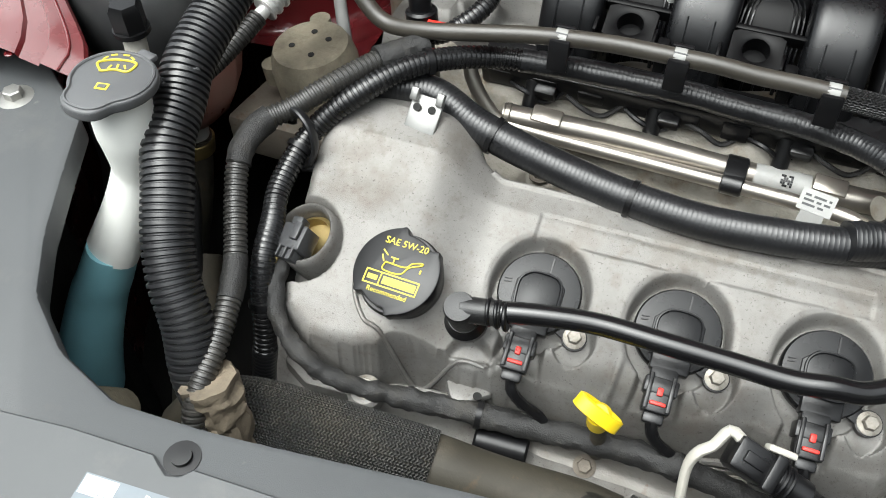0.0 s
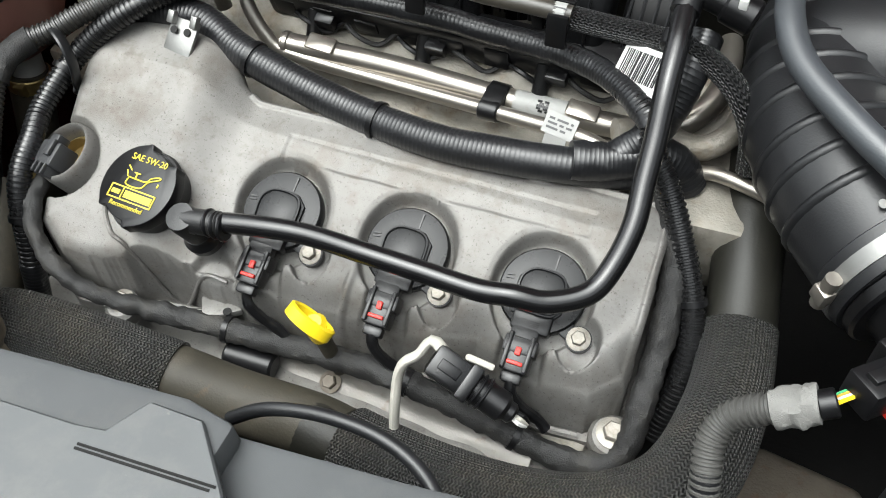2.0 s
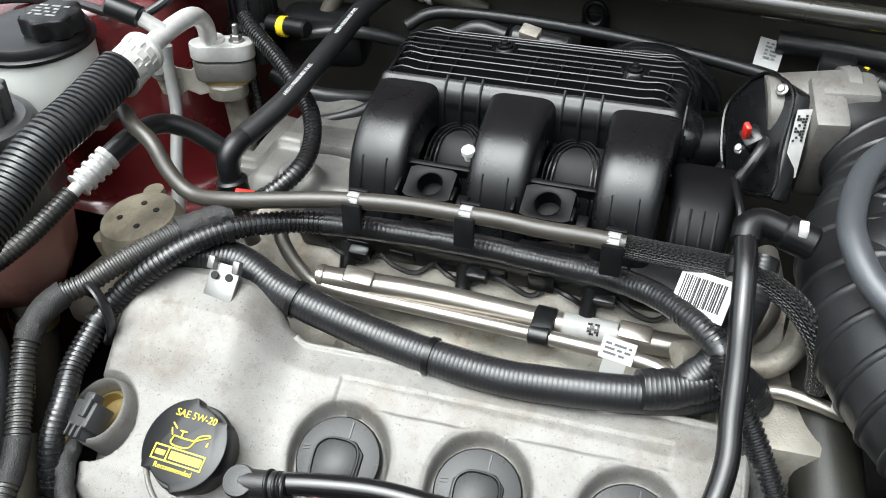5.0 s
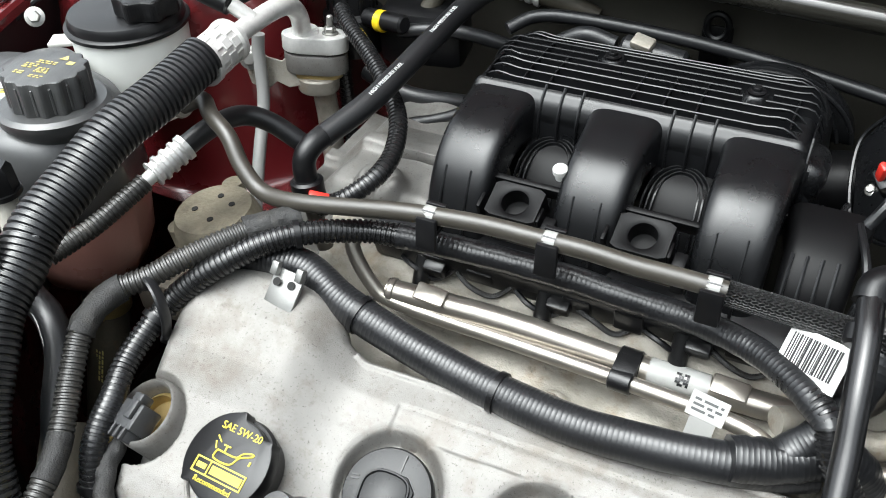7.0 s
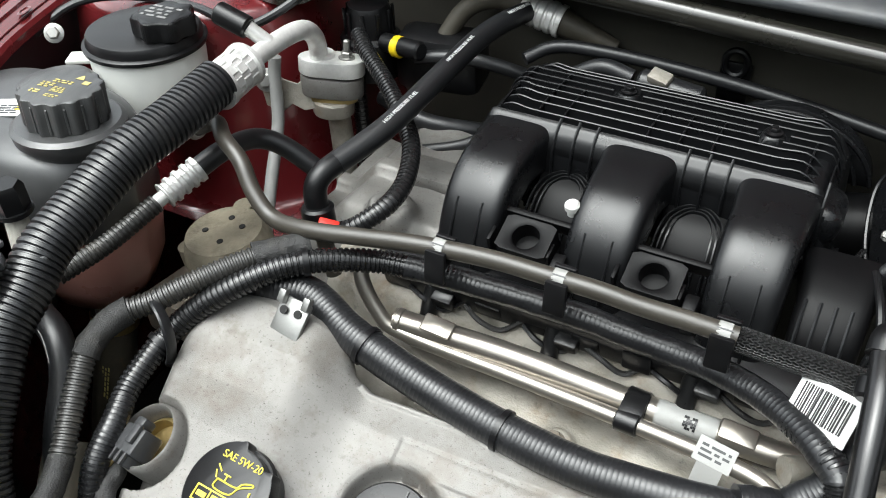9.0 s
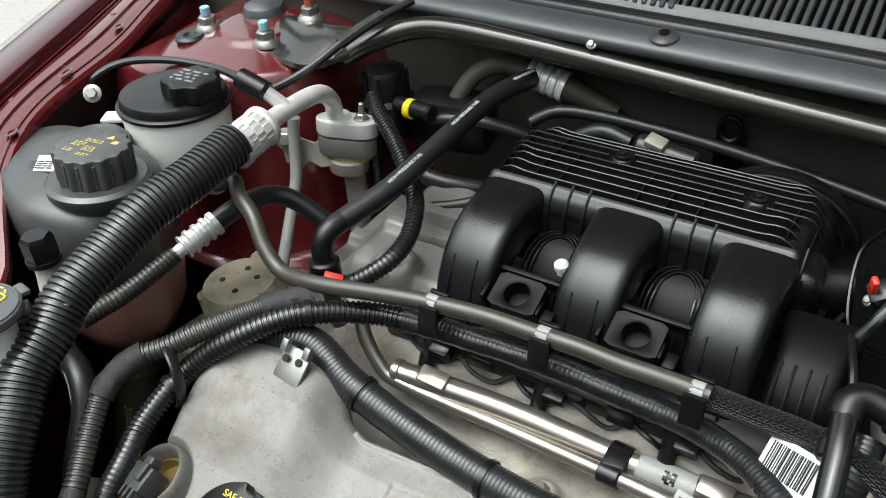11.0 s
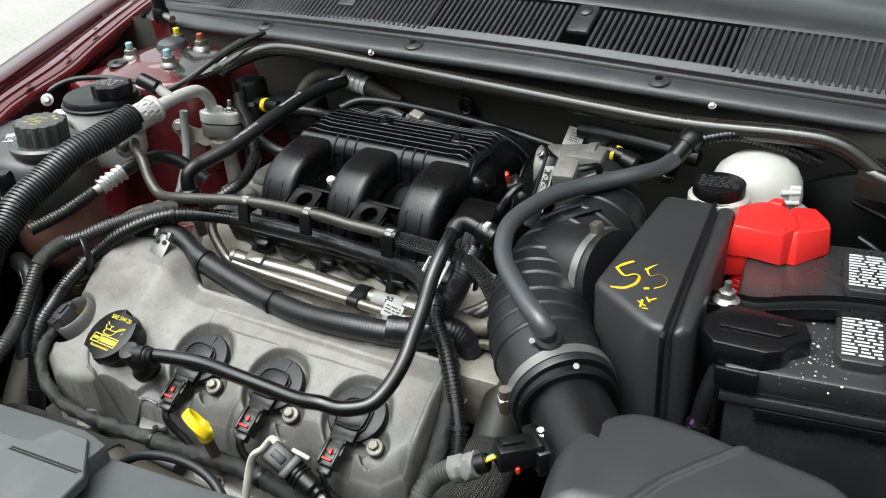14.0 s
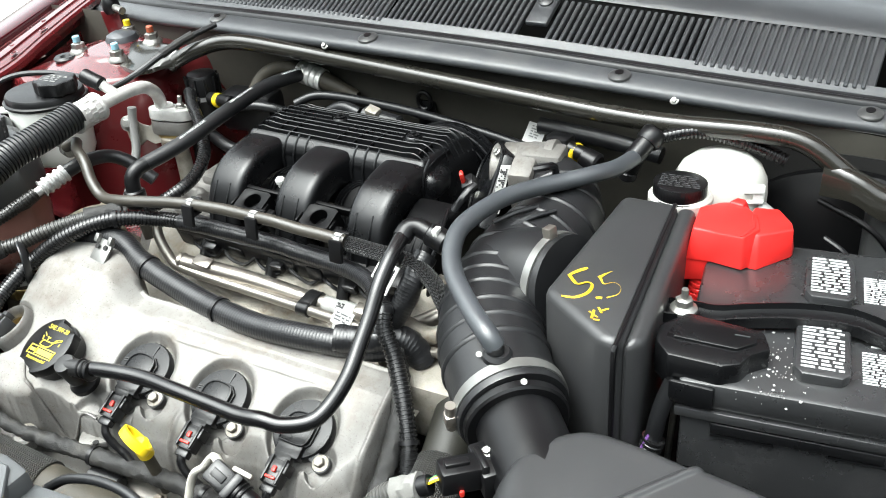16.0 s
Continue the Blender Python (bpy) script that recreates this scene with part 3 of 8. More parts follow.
part("splash_liner", strip(smooth_rows([down(inner[:5], -0.008, -0.012), down(inner[:5], -0.004, -0.040), down(inner[:5], -0.010, -0.095), down(inner[:5], -0.03, -0.16)], 24)), BLACK, fender, "black plastic liner below the rail", angle=60)
for k, (yy, w) in enumerate(((0.60, 0.016), (0.70, 0.022), (0.80, 0.016), (0.88, 0.022))):
    q = [np.interp(yy, [m[1] for m in mid2], [m[i] for m in mid2]) for i in range(3)]
    part("stamped_slot", lathe([(0.0045, 0), (0.0045, 0.0006), (0.0030, 0.0010), (0.0026, -0.0006), (0.0005, -0.0008)], pose(q[0] + 0.010, q[1], q[2] + 0.0003, 0, 0, 112) @ Matrix.Diagonal((w / 0.009, 1, 1, 1)), 20), PAINT_RED, fender)
# dark sheet paints the shade in the gap between panel and rail
part("gap_shade", strip(smooth_rows([down(outer, -0.030, -0.016), down(outer, 0.004, -0.024), down(outer, 0.020, -0.024)], 40)), DARK, fender)
for k in range(9):
    f = k / 8
    q = np.array([np.interp(f * 6, range(8), [m[i] for m in mid2]) for i in range(3)])
    part("rail_bolt" if k in (2, 5) else "weld_dimple", lathe([(0.0042, 0), (0.0042, 0.0008), (0.0030, 0.0014), (0.001, 0.0014)], Matrix.Translation(tuple(q + np.array((-0.018, 0, -0.0015)))), 14), PAINT_RED, fender)
apron = part("wall_apron", strip(smooth_rows([
    [(-0.42, 0.36, 0.56), (-0.52, 0.52, 0.56), (-0.59, 0.70, 0.56), (-0.59, 0.86, 0.56), (-0.62, 1.05, 0.56)],
    [(-0.42, 0.38, 0.9), (-0.52, 0.52, 0.92), (-0.585, 0.66, 0.95), (-0.58, 0.86, 1.0), (-0.61, 1.05, 1.0)],
    down([inner[0], inner[2], inner[3], inner[5], inner[6]], -0.018, -0.040)], 30)), PAINT_RED)
tagged(apron, "dark red painted inner apron of the engine bay", "inner apron", kind="structure")

# passenger side strut tower
TX, TY = -0.405, 0.865


def tower_z(x, y):
    r = math.hypot((x - TX) / 1.0, (y - TY) / 1.05)
    z = 1.168 - 0.010 * smooth(0.04, 0.10, r) + 0.004 * smooth(0.052, 0.045, r) - 0.02 * (x - TX)
    # the shelf runs on to the rail and the cowl, and falls away to the engine
    edge = math.hypot(max(0, x - TX), min(0, y - TY) / 1.05)
    z -= 0.19 * smooth(0.098, 0.15, edge)
    z -= 0.012 * smooth(0.095, 0.125, r) - 0.010 * smooth(0.16, 0.20, r)
    return z - 0.030 * smooth(0.115, 0.175, TX - x)


tower = thing("strut_tower", (TX, TY, 0.98), "dark red painted suspension strut tower with threaded studs", "strut tower")
part("dome", grid_mesh(np.linspace(TX - 0.20, TX + 0.165, 62), np.linspace(TY - 0.17, TY + 0.20, 62), tower_z), PAINT_RED, tower, angle=60)
part("rubber_cap", lathe([(0.026, 0), (0.026, 0.004), (0.022, 0.012), (0.014, 0.016), (0.004, 0.017)], Matrix.Translation((-0.425, 0.895, 1.168)), 24), RUBBER_GREY, tower, "grey rubber dust cap")
part("grommet", lathe([(0.017, 0), (0.018, 0.003), (0.015, 0.006), (0.008, 0.005), (0.006, 0.002)], Matrix.Translation((-0.466, 0.816, 1.162)), 20), RUBBER, tower, "black rubber grommet")


def stud(x, y, z, colour, parent):
    m = Matrix.Translation((x, y, z))
    nut = part("flange_nut", join(lathe([(0.0155, 0), (0.0150, 0.003), (0.0110, 0.0075)], m, 24), lathe([(0.0100, 0.004), (0.0100, 0.015), (0.008, 0.016)], m, 6)), ZINC, parent, "zinc plated flange nut")
    part("thread", lathe([(0.0052, 0.012), (0.0052, 0.024), (0.0044, 0.025)], m, 14), ZINC, nut)
    part("paint_mark", lathe([(0.0055, 0.0175), (0.0055, 0.0255), (0.0046, 0.0265)], m, 14), colour, nut, "paint marked stud end")


stud(-0.458, 0.838, 1.166, LIGHT_BLUE, tower)
stud(-0.3690, 0.8345, 1.1655, LIGHT_BLUE, tower)
stud(-0.3510, 0.8905, 1.1755, ORANGE_MARK, tower)
stud(-0.442, 0.925, 1.166, YELLOW, tower)

settle(tower, -0.017, 0.012, -0.008)

# driver side tower, seen from a distance
tower2 = thing("strut_tower", (0.80, 0.90, 0.95), "dark red strut tower under the end of the brace", "strut tower")
part("dome", lathe([(0.125, -0.30), (0.120, -0.05), (0.114, -0.022), (0.102, -0.006), (0.088, 0.0), (0.002, 0.001)], Matrix.Translation((0.875, 0.935, 1.100)), 64), PAINT_RED, tower2, angle=60)
stud(0.752, 0.872, 1.116, YELLOW, tower2)
stud(0.749, 0.942, 1.116, LIGHT_BLUE, tower2)
part("side_wall", prism([(0.766, 0.790), (1.04, 0.780), (1.04, 0.96), (0.754, 0.900)], 0.6, 1.088, bevel=0.01), PAINT_RED, tower2)

# strut brace
brace = thing("strut_brace", (-0.3, 0.86, 1.16), "black glossy tubular strut tower brace with flattened ends", "strut brace")
bar_pts = [(-0.2911, 0.8579, 1.1571), (-0.2611, 0.8749, 1.1733), (-0.2235, 0.8938, 1.1852), (-0.1797, 0.9009, 1.1888), (-0.1004, 0.9050, 1.1851), (-0.0210, 0.9074, 1.1801), (0.2479, 0.9035, 1.1670), (0.4072, 0.8992, 1.1618), (0.5309, 0.9015, 1.1662), (0.5782, 0.9017, 1.1615), (0.6143, 0.8991, 1.1397), (0.6497, 0.8971, 1.1180), (0.6851, 0.8960, 1.1134), (0.7153, 0.8998, 1.1137)]
part("bar", tube(bar_pts, 0.0112, 20, 0.006), PAINT_BLACK, brace)
plate_lo = [(-0.409, 0.844, 1.156), (-0.377, 0.836, 1.156), (-0.347, 0.826, 1.157), (-0.318, 0.819, 1.159), (-0.299, 0.825, 1.161), (-0.287, 0.838, 1.164), (-0.275, 0.860, 1.164)]
plate_hi = [(-0.414, 0.853, 1.156), (-0.404, 0.868, 1.156), (-0.424, 0.890, 1.158), (-0.419, 0.912, 1.162), (-0.388, 0.912, 1.163), (-0.350, 0.903, 1.167), (-0.296, 0.886, 1.172)]
swell = (0.0, 0.0, 0.001, 0.007, 0.010, 0.012, 0.014)
rows = [down(plate_lo, 0.0, -0.006), plate_lo]
for k in (0.12, 0.28, 0.42, 0.56, 0.70, 0.86):
    rows.append([(a[0] + (b[0] - a[0]) * k, a[1] + (b[1] - a[1]) * k, a[2] + (b[2] - a[2]) * k + w * math.sin(math.pi * k) ** 0.7) for a, b, w in zip(plate_lo, plate_hi, swell)])
part("end_plate", strip(smooth_rows(rows + [plate_hi, down(plate_hi, 0.0, -0.006)], 30)), PAINT_BLACK, brace, "stamped black end plate", angle=60)
EB = [(0.600, 0.894, 1.143), (0.632, 0.893, 1.134), (0.662, 0.893, 1.121), (0.700, 0.905, 1.117), (0.750, 0.925, 1.114), (0.795, 0.935, 1.112)]
EW = (0.007, 0.012, 0.015, 0.022, 0.034, 0.040)
part("end_plate", strip(smooth_rows([[(x, y + k * w, z + dz - (0.010 if i == 0 else 0.0) * abs(k)) for i, ((x, y, z), w) in enumerate(zip(EB, EW))] for k, dz in ((1.0, -0.016), (1.0, 0.0), (0.8, 0.006), (0.3, 0.009), (-0.3, 0.009), (-0.8, 0.006), (-1.0, 0.0), (-1.0, -0.02))], 36)), PAINT_BLACK, brace, "stamped black end plate", angle=60)

# cowl: seal strip, grille panel, windscreen edge
ARC = [-0.75, -0.55, -0.40, -0.20, 0.0, 0.20, 0.40, 0.60, 0.72, 0.95]
FRONT_Y = [1.055, 0.995, 0.955, 0.928, 0.914, 0.917, 0.932, 0.962, 0.990, 1.06]
FRONT_Z = [1.158, 1.178, 1.192, 1.203, 1.207, 1.203, 1.190, 1.172, 1.158, 1.12]


def arc(dy, dz):
    return [(x, y + dy, z + dz) for x, y, z in zip(ARC, FRONT_Y, FRONT_Z)]


cowl = thing("cowl_panel", (0.2, 1.0, 1.15), "dark grey plastic cowl panel with slotted air grille below the windscreen", "cowl panel")
part("seal_flange", strip(smooth_rows([arc(0.010, -0.016), arc(-0.006, -0.0135), arc(-0.0115, -0.0095), arc(-0.0125, -0.005), arc(-0.009, 0.0), arc(0.012, 0.006), arc(0.019, 0.0055)], 60)), COWL, cowl, "smooth front flange", angle=50)
part("seal", strip(smooth_rows([arc(0.018, 0.0045), arc(0.019, 0.009), arc(0.023, 0.0125), arc(0.028, 0.0110), arc(0.030, 0.0055), arc(0.034, 0.0085), arc(0.039, 0.0095), arc(0.044, 0.0085), arc(0.047, 0.0065)], 60)), RUBBER, cowl, "black rubber weather seal", angle=70)
part("grille_face", strip(smooth_rows([arc(0.046, 0.0055), arc(0.050, 0.0115), arc(0.0545, 0.0150)], 60)), COWL, cowl, angle=50)
part("rear_panel", strip(smooth_rows([arc(0.123, 0.0465), arc(0.127, 0.0515), arc(0.16, 0.060), arc(0.23, 0.075), arc(0.26, 0.070)], 60)), COWL, cowl, angle=50)
# near-black trough: the shade below the slats is put into its colour
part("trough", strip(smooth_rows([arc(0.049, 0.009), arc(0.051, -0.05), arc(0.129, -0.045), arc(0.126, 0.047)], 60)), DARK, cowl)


def arc_at(x, dy, dz):
    return Vector((x, np.interp(x, ARC, FRONT_Y) + dy, np.interp(x, ARC, FRONT_Z) + dz))


def slat_mesh():
    bm = box((0.0048, 0.082, 0.008), pose(0, 0.036, 0.0165, 24, 0, 0), 0.0010, 1)
    me = bpy.data.meshes.new("slat")
    bm.to_mesh(me)
    bm.free()
    return finish(me, COWL)


slat = slat_mesh()
xs = [-0.62 + 0.0088 * k for k in range(160)]
for x in xs:
    if x < 0.02 or not any(abs(x - c) < 0.018 for c in (0.232, 0.645)):
        closed = x < 0.02 or 0.435 < x < 0.62
        ob = new("slat", slat)
        ob.matrix_basis = Matrix.Translation(arc_at(x, 0.0515, 0.0108 if closed else 0.0062))
        place(ob, cowl)
for row in ((-0.7, -0.4, -0.2, 0.018), (0.435, 0.49, 0.55, 0.62)):
    part("blank_panel", strip(smooth_rows([[tuple(arc_at(x, 0.0525, 0.0125)) for x in row], [tuple(arc_at(x, 0.125, 0.0445)) for x in row]], 30)), COWL, cowl)
for x in (-0.145, 0.232, 0.645):
    p = arc_at(x, 0.0945, 0.0345)
    pad = part("clip_pad", join(box((0.030, 0.050, 0.008), pose(p.x, p.y, p.z, 24, 0, 0), 0.003), box((0.026, 0.028, 0.005), pose(p.x, p.y + 0.012, p.z + 0.007, 24, 0, 0), 0.002)), COWL, cowl)
    part("clip", lathe([(0.009, 0), (0.009, 0.003), (0.006, 0.005)], pose(p.x, p.y + 0.010, p.z + 0.0085, 24, 0, 0), 16), AGED, pad)
for x in (-0.258, 0.026, 0.364, 0.627):
    p = arc_at(x, 0.0035, 0.0040)
    screw = part("push_pin", lathe([(0.0135, 0), (0.0130, 0.002), (0.009, 0.0042), (0.004, 0.005)], pose(p.x, p.y, p.z, 10, 0, 0), 20), AGED, cowl, "grey push pin")
    part("pin_centre", lathe([(0.005, 0.0045), (0.005, 0.0056), (0.002, 0.0056)], pose(p.x, p.y, p.z, 10, 0, 0), 14), BLACK, screw)
for x in (-0.036, 0.432):
    p = arc_at(x, -0.0125, -0.008)
    part("flange_bolt", hexhead(pose(p.x, p.y, p.z, 50, 0, 0), 0.0032, 0.004, 0.005), ZINC, cowl, "small zinc bolt")
windscreen = part("window_1", strip(smooth_rows([arc(0.245, 0.066), arc(0.60, 0.29)], 40)), GLASS_DARK)
tagged(windscreen, "dark lower edge of the windscreen", "windscreen", kind="structure")
wiper = thing("wiper", (0.52, 1.16, 1.23), "black wiper arm resting at the foot of the windscreen", "wiper")
part("arm", tube([(0.46, 1.15, 1.252), (0.55, 1.19, 1.268), (0.75, 1.22, 1.27), (0.95, 1.25, 1.26)], 0.008, 10, 0.01, flat=0.6), BLACK, wiper)
part("pivot_cap", lathe([(0.02, 0), (0.022, 0.01), (0.016, 0.02), (0.006, 0.022)], pose(0.46, 1.15, 1.235, 10, 0, 0), 20), BLACK, wiper)

# grey panel over the radiator
edge = [(-0.62, 0.62), (-0.44, 0.50), (-0.385, 0.462), (-0.352, 0.438), (-0.330, 0.39), (-0.303, 0.334), (-0.275, 0.290), (-0.233, 0.260), (-0.183, 0.243), (-0.125, 0.246), (-0.091, 0.250),
        (0.0, 0.262), (0.085, 0.272), (0.118, 0.268)]
rad = thing("radiator_cover", (0.0, 0.1, 1.02), "scuffed grey plastic cover over the radiator with a white label", "radiator cover")
part("cover", prism(edge + [(0.120, 0.10), (0.12, -0.25), (-0.8, -0.25), (-0.85, 0.40)], 1.055, 1.076, bevel=0.005, top_only=True), PANEL, rad)
part("raised_cover", prism([(-0.30, 0.195), (-0.25, 0.211), (-0.194, 0.218), (-0.140, 0.221), (-0.134, 0.217), (-0.127, 0.213), (-0.120, 0.215), (-0.115, 0.221), (-0.064, 0.2235), (-0.008, 0.229), (0.040, 0.2335), (0.058, 0.2370), (0.070, 0.2600), (0.103, 0.2615), (0.136, 0.230), (0.146, 0.16), (0.15, -0.25), (-0.34, -0.25), (-0.34, 0.15)], 1.070, 1.0800, bevel=0.0012, seg=1, top_only=True), PANEL, rad)
part("lower_cover", prism([(0.10, 0.268), (0.165, 0.276), (0.215, 0.282), (0.275, 0.292), (0.36, 0.272), (0.40, 0.20), (0.45, -0.25), (0.10, -0.25)], 1.030, 1.058, bevel=0.005, top_only=True), PANEL, rad)
lb = lambda x, y, z: pose(-0.105, 0.181, 1.0805, 0, 0, 4) @ pose(x, y, z)
lab = part("label", box((0.122, 0.044, 0.0005), lb(0, 0, 0), 0), PAPER_GREY, rad, "silvery blue service label")
part("label_line", box((0.120, 0.0010, 0.0003), lb(0, 0.011, 0.0003), 0), WHITE_LABEL, lab)
part("label_line", box((0.120, 0.0010, 0.0003), lb(0, -0.004, 0.0003), 0), WHITE_LABEL, lab)
part("label_patch", box((0.020, 0.009, 0.0003), lb(-0.050, 0.0165, 0.0003), 0), WHITE_LABEL, lab)
writing("lettering", "R-134A", 0.0078, lb(-0.012, 0.0165, 0.0003), WHITE_LABEL, lab)
for x, y, w, h, n in ((-0.010, 0.0035, 0.060, 0.010, 4), (0.030, -0.012, 0.050, 0.010, 4)):
    part("small_print", bars(lb(x, y, 0.0003), w, h, n, random.Random(3), 0.8, 0.008), GREY_STRAP, lab)
for p0, p1 in (((0.050, 0.2245), (0.130, 0.2325)), ((0.050, 0.2220), (0.128, 0.2298))):
    part("slot_line", tube([(p0[0], p0[1], 1.0801), (p1[0], p1[1], 1.0801)], 0.0009, 6, 0.02), DARK, rad, "narrow dark slot")
part("step_cover", prism([(0.362, 0.285), (0.43, 0.292), (0.47, 0.20), (0.47, -0.25), (0.40, -0.25), (0.392, 0.255)], 1.02, 1.046, bevel=0.004, top_only=True), PANEL, rad)
part("slot_line", tube([(0.298, 0.2545, 1.0584), (0.39, 0.2585, 1.0584)], 0.0011, 6, 0.02), DARK, rad, "narrow dark slot")
part("slot_line", tube([(0.238, 0.234, 1.0584), (0.249, 0.218, 1.0584)], 0.0014, 6, 0.01), DARK, rad, "narrow dark slit")
part("bolt", hexhead(Matrix.Translation((0.442, 0.292, 1.040)), 0.007, 0.007, 0.0135), ZINC, rad, "zinc bolt with a wide washer")
part("push_pin", lathe([(0.0105, 0), (0.0105, 0.0022), (0.0060, 0.0024), (0.0058, 0.0048), (0.002, 0.005)], Matrix.Translation((-0.126, 0.2255, 1.0745)), 20), BLACK, rad)
bolt = part("bolt", hexhead(Matrix.Translation((-0.415, 0.440, 1.075)), 0.0075, 0.008, 0.0145), ZINC, rad, "zinc bolt with a wide washer")

# the open bonnet above the bay
bonnet = thing("bonnet", (0.18, 1.12, 1.22), "open dark red bonnet propped over the engine bay", "bonnet")
part("inner_skin", strip(smooth_rows([[(-0.62, 1.14, 1.25), (0.18, 1.12, 1.29), (0.98, 1.14, 1.23)], [(-0.60, 0.99, 1.62), (0.18, 0.96, 1.66), (0.96, 0.99, 1.60)], [(-0.55, 0.80, 2.00), (0.18, 0.75, 2.08), (0.91, 0.80, 1.98)]], 24)), PAINT_RED, bonnet, angle=60)
for x0, x1 in ((-0.50, -0.36), (0.18, 0.18), (0.86, 0.72)):
    part("stiffener", tube([(x0, 1.09, 1.30), (x0 * 0.7 + x1 * 0.3, 0.965, 1.62), (x1, 0.80, 1.94)], 0.035, 14, 0.03, flat=0.5), PAINT_RED, bonnet)
strut = thing("bonnet_strut", (-0.50, 0.95, 1.19), "black bonnet lift strut on a red bracket", "lift strut")
part("socket", lathe([(0.012, 0), (0.014, 0.006), (0.014, 0.018), (0.010, 0.026), (0.004, 0.027)], pose(-0.500, 0.95, 1.188, 0, -10, 0), 20), BLACK, strut)
part("rod", rod((-0.502, 0.95, 1.205), (-0.525, 0.965, 1.60), 0.011, 18), BLACK, strut)
part("ball_stud", rod((-0.500, 0.95, 1.199), (-0.465, 0.94, 1.197), 0.006, 12), ZINC, strut, "zinc ball stud")
part("bracket", join(box((0.034, 0.004, 0.050), pose(-0.512, 0.955, 1.165, 10, 0, 15), 0.002), box((0.004, 0.036, 0.046), pose(-0.528, 0.970, 1.165, 0, 0, 10), 0.002)), PAINT_RED, strut, "red painted bracket")

# ---- the engine: front valve cover and what sits on it ----
COVER = [(0.283, 0.557), (0.10, 0.553), (-0.050, 0.547), (-0.066, 0.552), (-0.082, 0.570), (-0.105, 0.580), (-0.15, 0.578), (-0.182, 0.558), (-0.193, 0.52), (-0.190, 0.45), (-0.180, 0.405), (-0.155, 0.391),
         (-0.12, 0.393), (-0.07, 0.408), (0.0, 0.415), (0.06, 0.418), (0.136, 0.423), (0.175, 0.431), (0.225, 0.418), (0.265, 0.421), (0.287, 0.440)]
TOP = [(0.37, 0.935), (0.395, 0.945), (0.42, 0.960), (0.446, 0.975), (0.475, 0.993), (0.50, 1.007), (0.52, 1.016), (0.545, 1.020), (0.57, 1.020)]
HUMP = [(0.37, 0.952), (0.395, 0.968), (0.42, 0.984), (0.446, 0.996), (0.475, 1.012), (0.50, 1.030), (0.53, 1.047), (0.56, 1.054), (0.58, 1.050)]
COILS = [(0.002, 0.471), (0.106, 0.472), (0.211, 0.472)]
TILT = 24.0


def cover_top(x, y):
    k = smooth(-0.045, -0.105, x)
    return curve_z(TOP, y) * (1 - k) + curve_z(HUMP, y) * k


FOOT = 0.888
SCALLOPS = [(0.046, 0.560), (0.180, 0.562)]


def cover_z(x, y):
    d = inside(COVER, x, y)
    if d < 0:
        return FOOT
    z = cover_top(x, y)
    dip = 0.0
    for cx, cy in COILS:
        r = math.hypot(x - cx, (y - cy) * 1.03)
        dip = max(dip, 0.0135 * smooth(0.0385, 0.0350, r) + 0.0012 * smooth(0.043, 0.0385, r))
        # channel for the connector, running out towards the front, and the pocket of the bolt ear
        ch = abs(x - cx + 0.002) - 0.004 * smooth(0.44, 0.41, y)
        if y < cy:
            dip = max(dip, (0.0135 - 0.0125 * smooth(0.445, 0.407, y)) * smooth(0.0185, 0.0145, ch))
        dip = max(dip, 0.0115 * smooth(0.0165, 0.0135, math.hypot(x - cx - 0.034, y - cy + 0.023)))
        dip = max(dip, 0.0100 * smooth(0.0150, 0.0120, abs((x - cx - 0.020) * 0.55 + (y - cy + 0.014) * 0.83)) * smooth(0.030, 0.024, math.hypot(x - cx - 0.020, y - cy + 0.012)))
    z -= dip
    # seat of the breather elbow with a shallow trough towards the first coil
    z -= 0.007 * smooth(0.021, 0.016, math.hypot(x + 0.033, y - 0.412))
    z -= 0.003 * smooth(0.013, 0.004, abs((y - 0.425) - 0.55 * (x + 0.03))) * smooth(-0.045, -0.02, x) * smooth(0.0, -0.012, x)
    # well of the cam sensor
    z -= 0.030 * smooth(0.0300, 0.0265, math.hypot(x + 0.180, y - 0.450))
    # shallow name panel
    e = max(abs(x - 0.109) - 0.122, abs(y - (0.517 + 0.03 * (x - 0.1))) - 0.0095)
    z -= 0.0013 * smooth(0.0006, -0.0006, e)
    # rib that stands up beside the dipstick
    z += 0.006 * smooth(0.0045, 0.0005, abs(x - 0.070 - 0.10 * (y - 0.42))) * smooth(0.455, 0.420, y)
    # cut-out in the front edge below the filler
    z -= 0.060 * smooth(1.10, 0.92, math.hypot((x + 0.062) / 0.036, (y - 0.398) / 0.015))
    # lip along the rear edge, with a scallop round each bolt
    if x > -0.058:
        z += 0.0030 * smooth(0.0048, 0.0022, abs(d - 0.0028))
        for sx, sy in SCALLOPS:
            q = math.hypot(x - sx, y - sy)
            z += 0.0028 * smooth(0.0205, 0.0185, q) * smooth(0.0140, 0.0160, q)
            z -= 0.016 * smooth(0.0150, 0.0130, q)
    # the front rolls over in a wide curve, the other edges are tight
    k = smooth(0.470, 0.445, y) * smooth(-0.02, 0.03, x)
    R, H = 0.0085 + 0.0165 * k, 0.0085 + 0.0415 * k
    if d < R:
        z -= H * (1 - math.sqrt(max(0.0, 1 - (1 - d / R) ** 2)))
    return max(FOOT, z + 0.0003 * noise.noise(Vector((x * 60, y * 60, 3))))


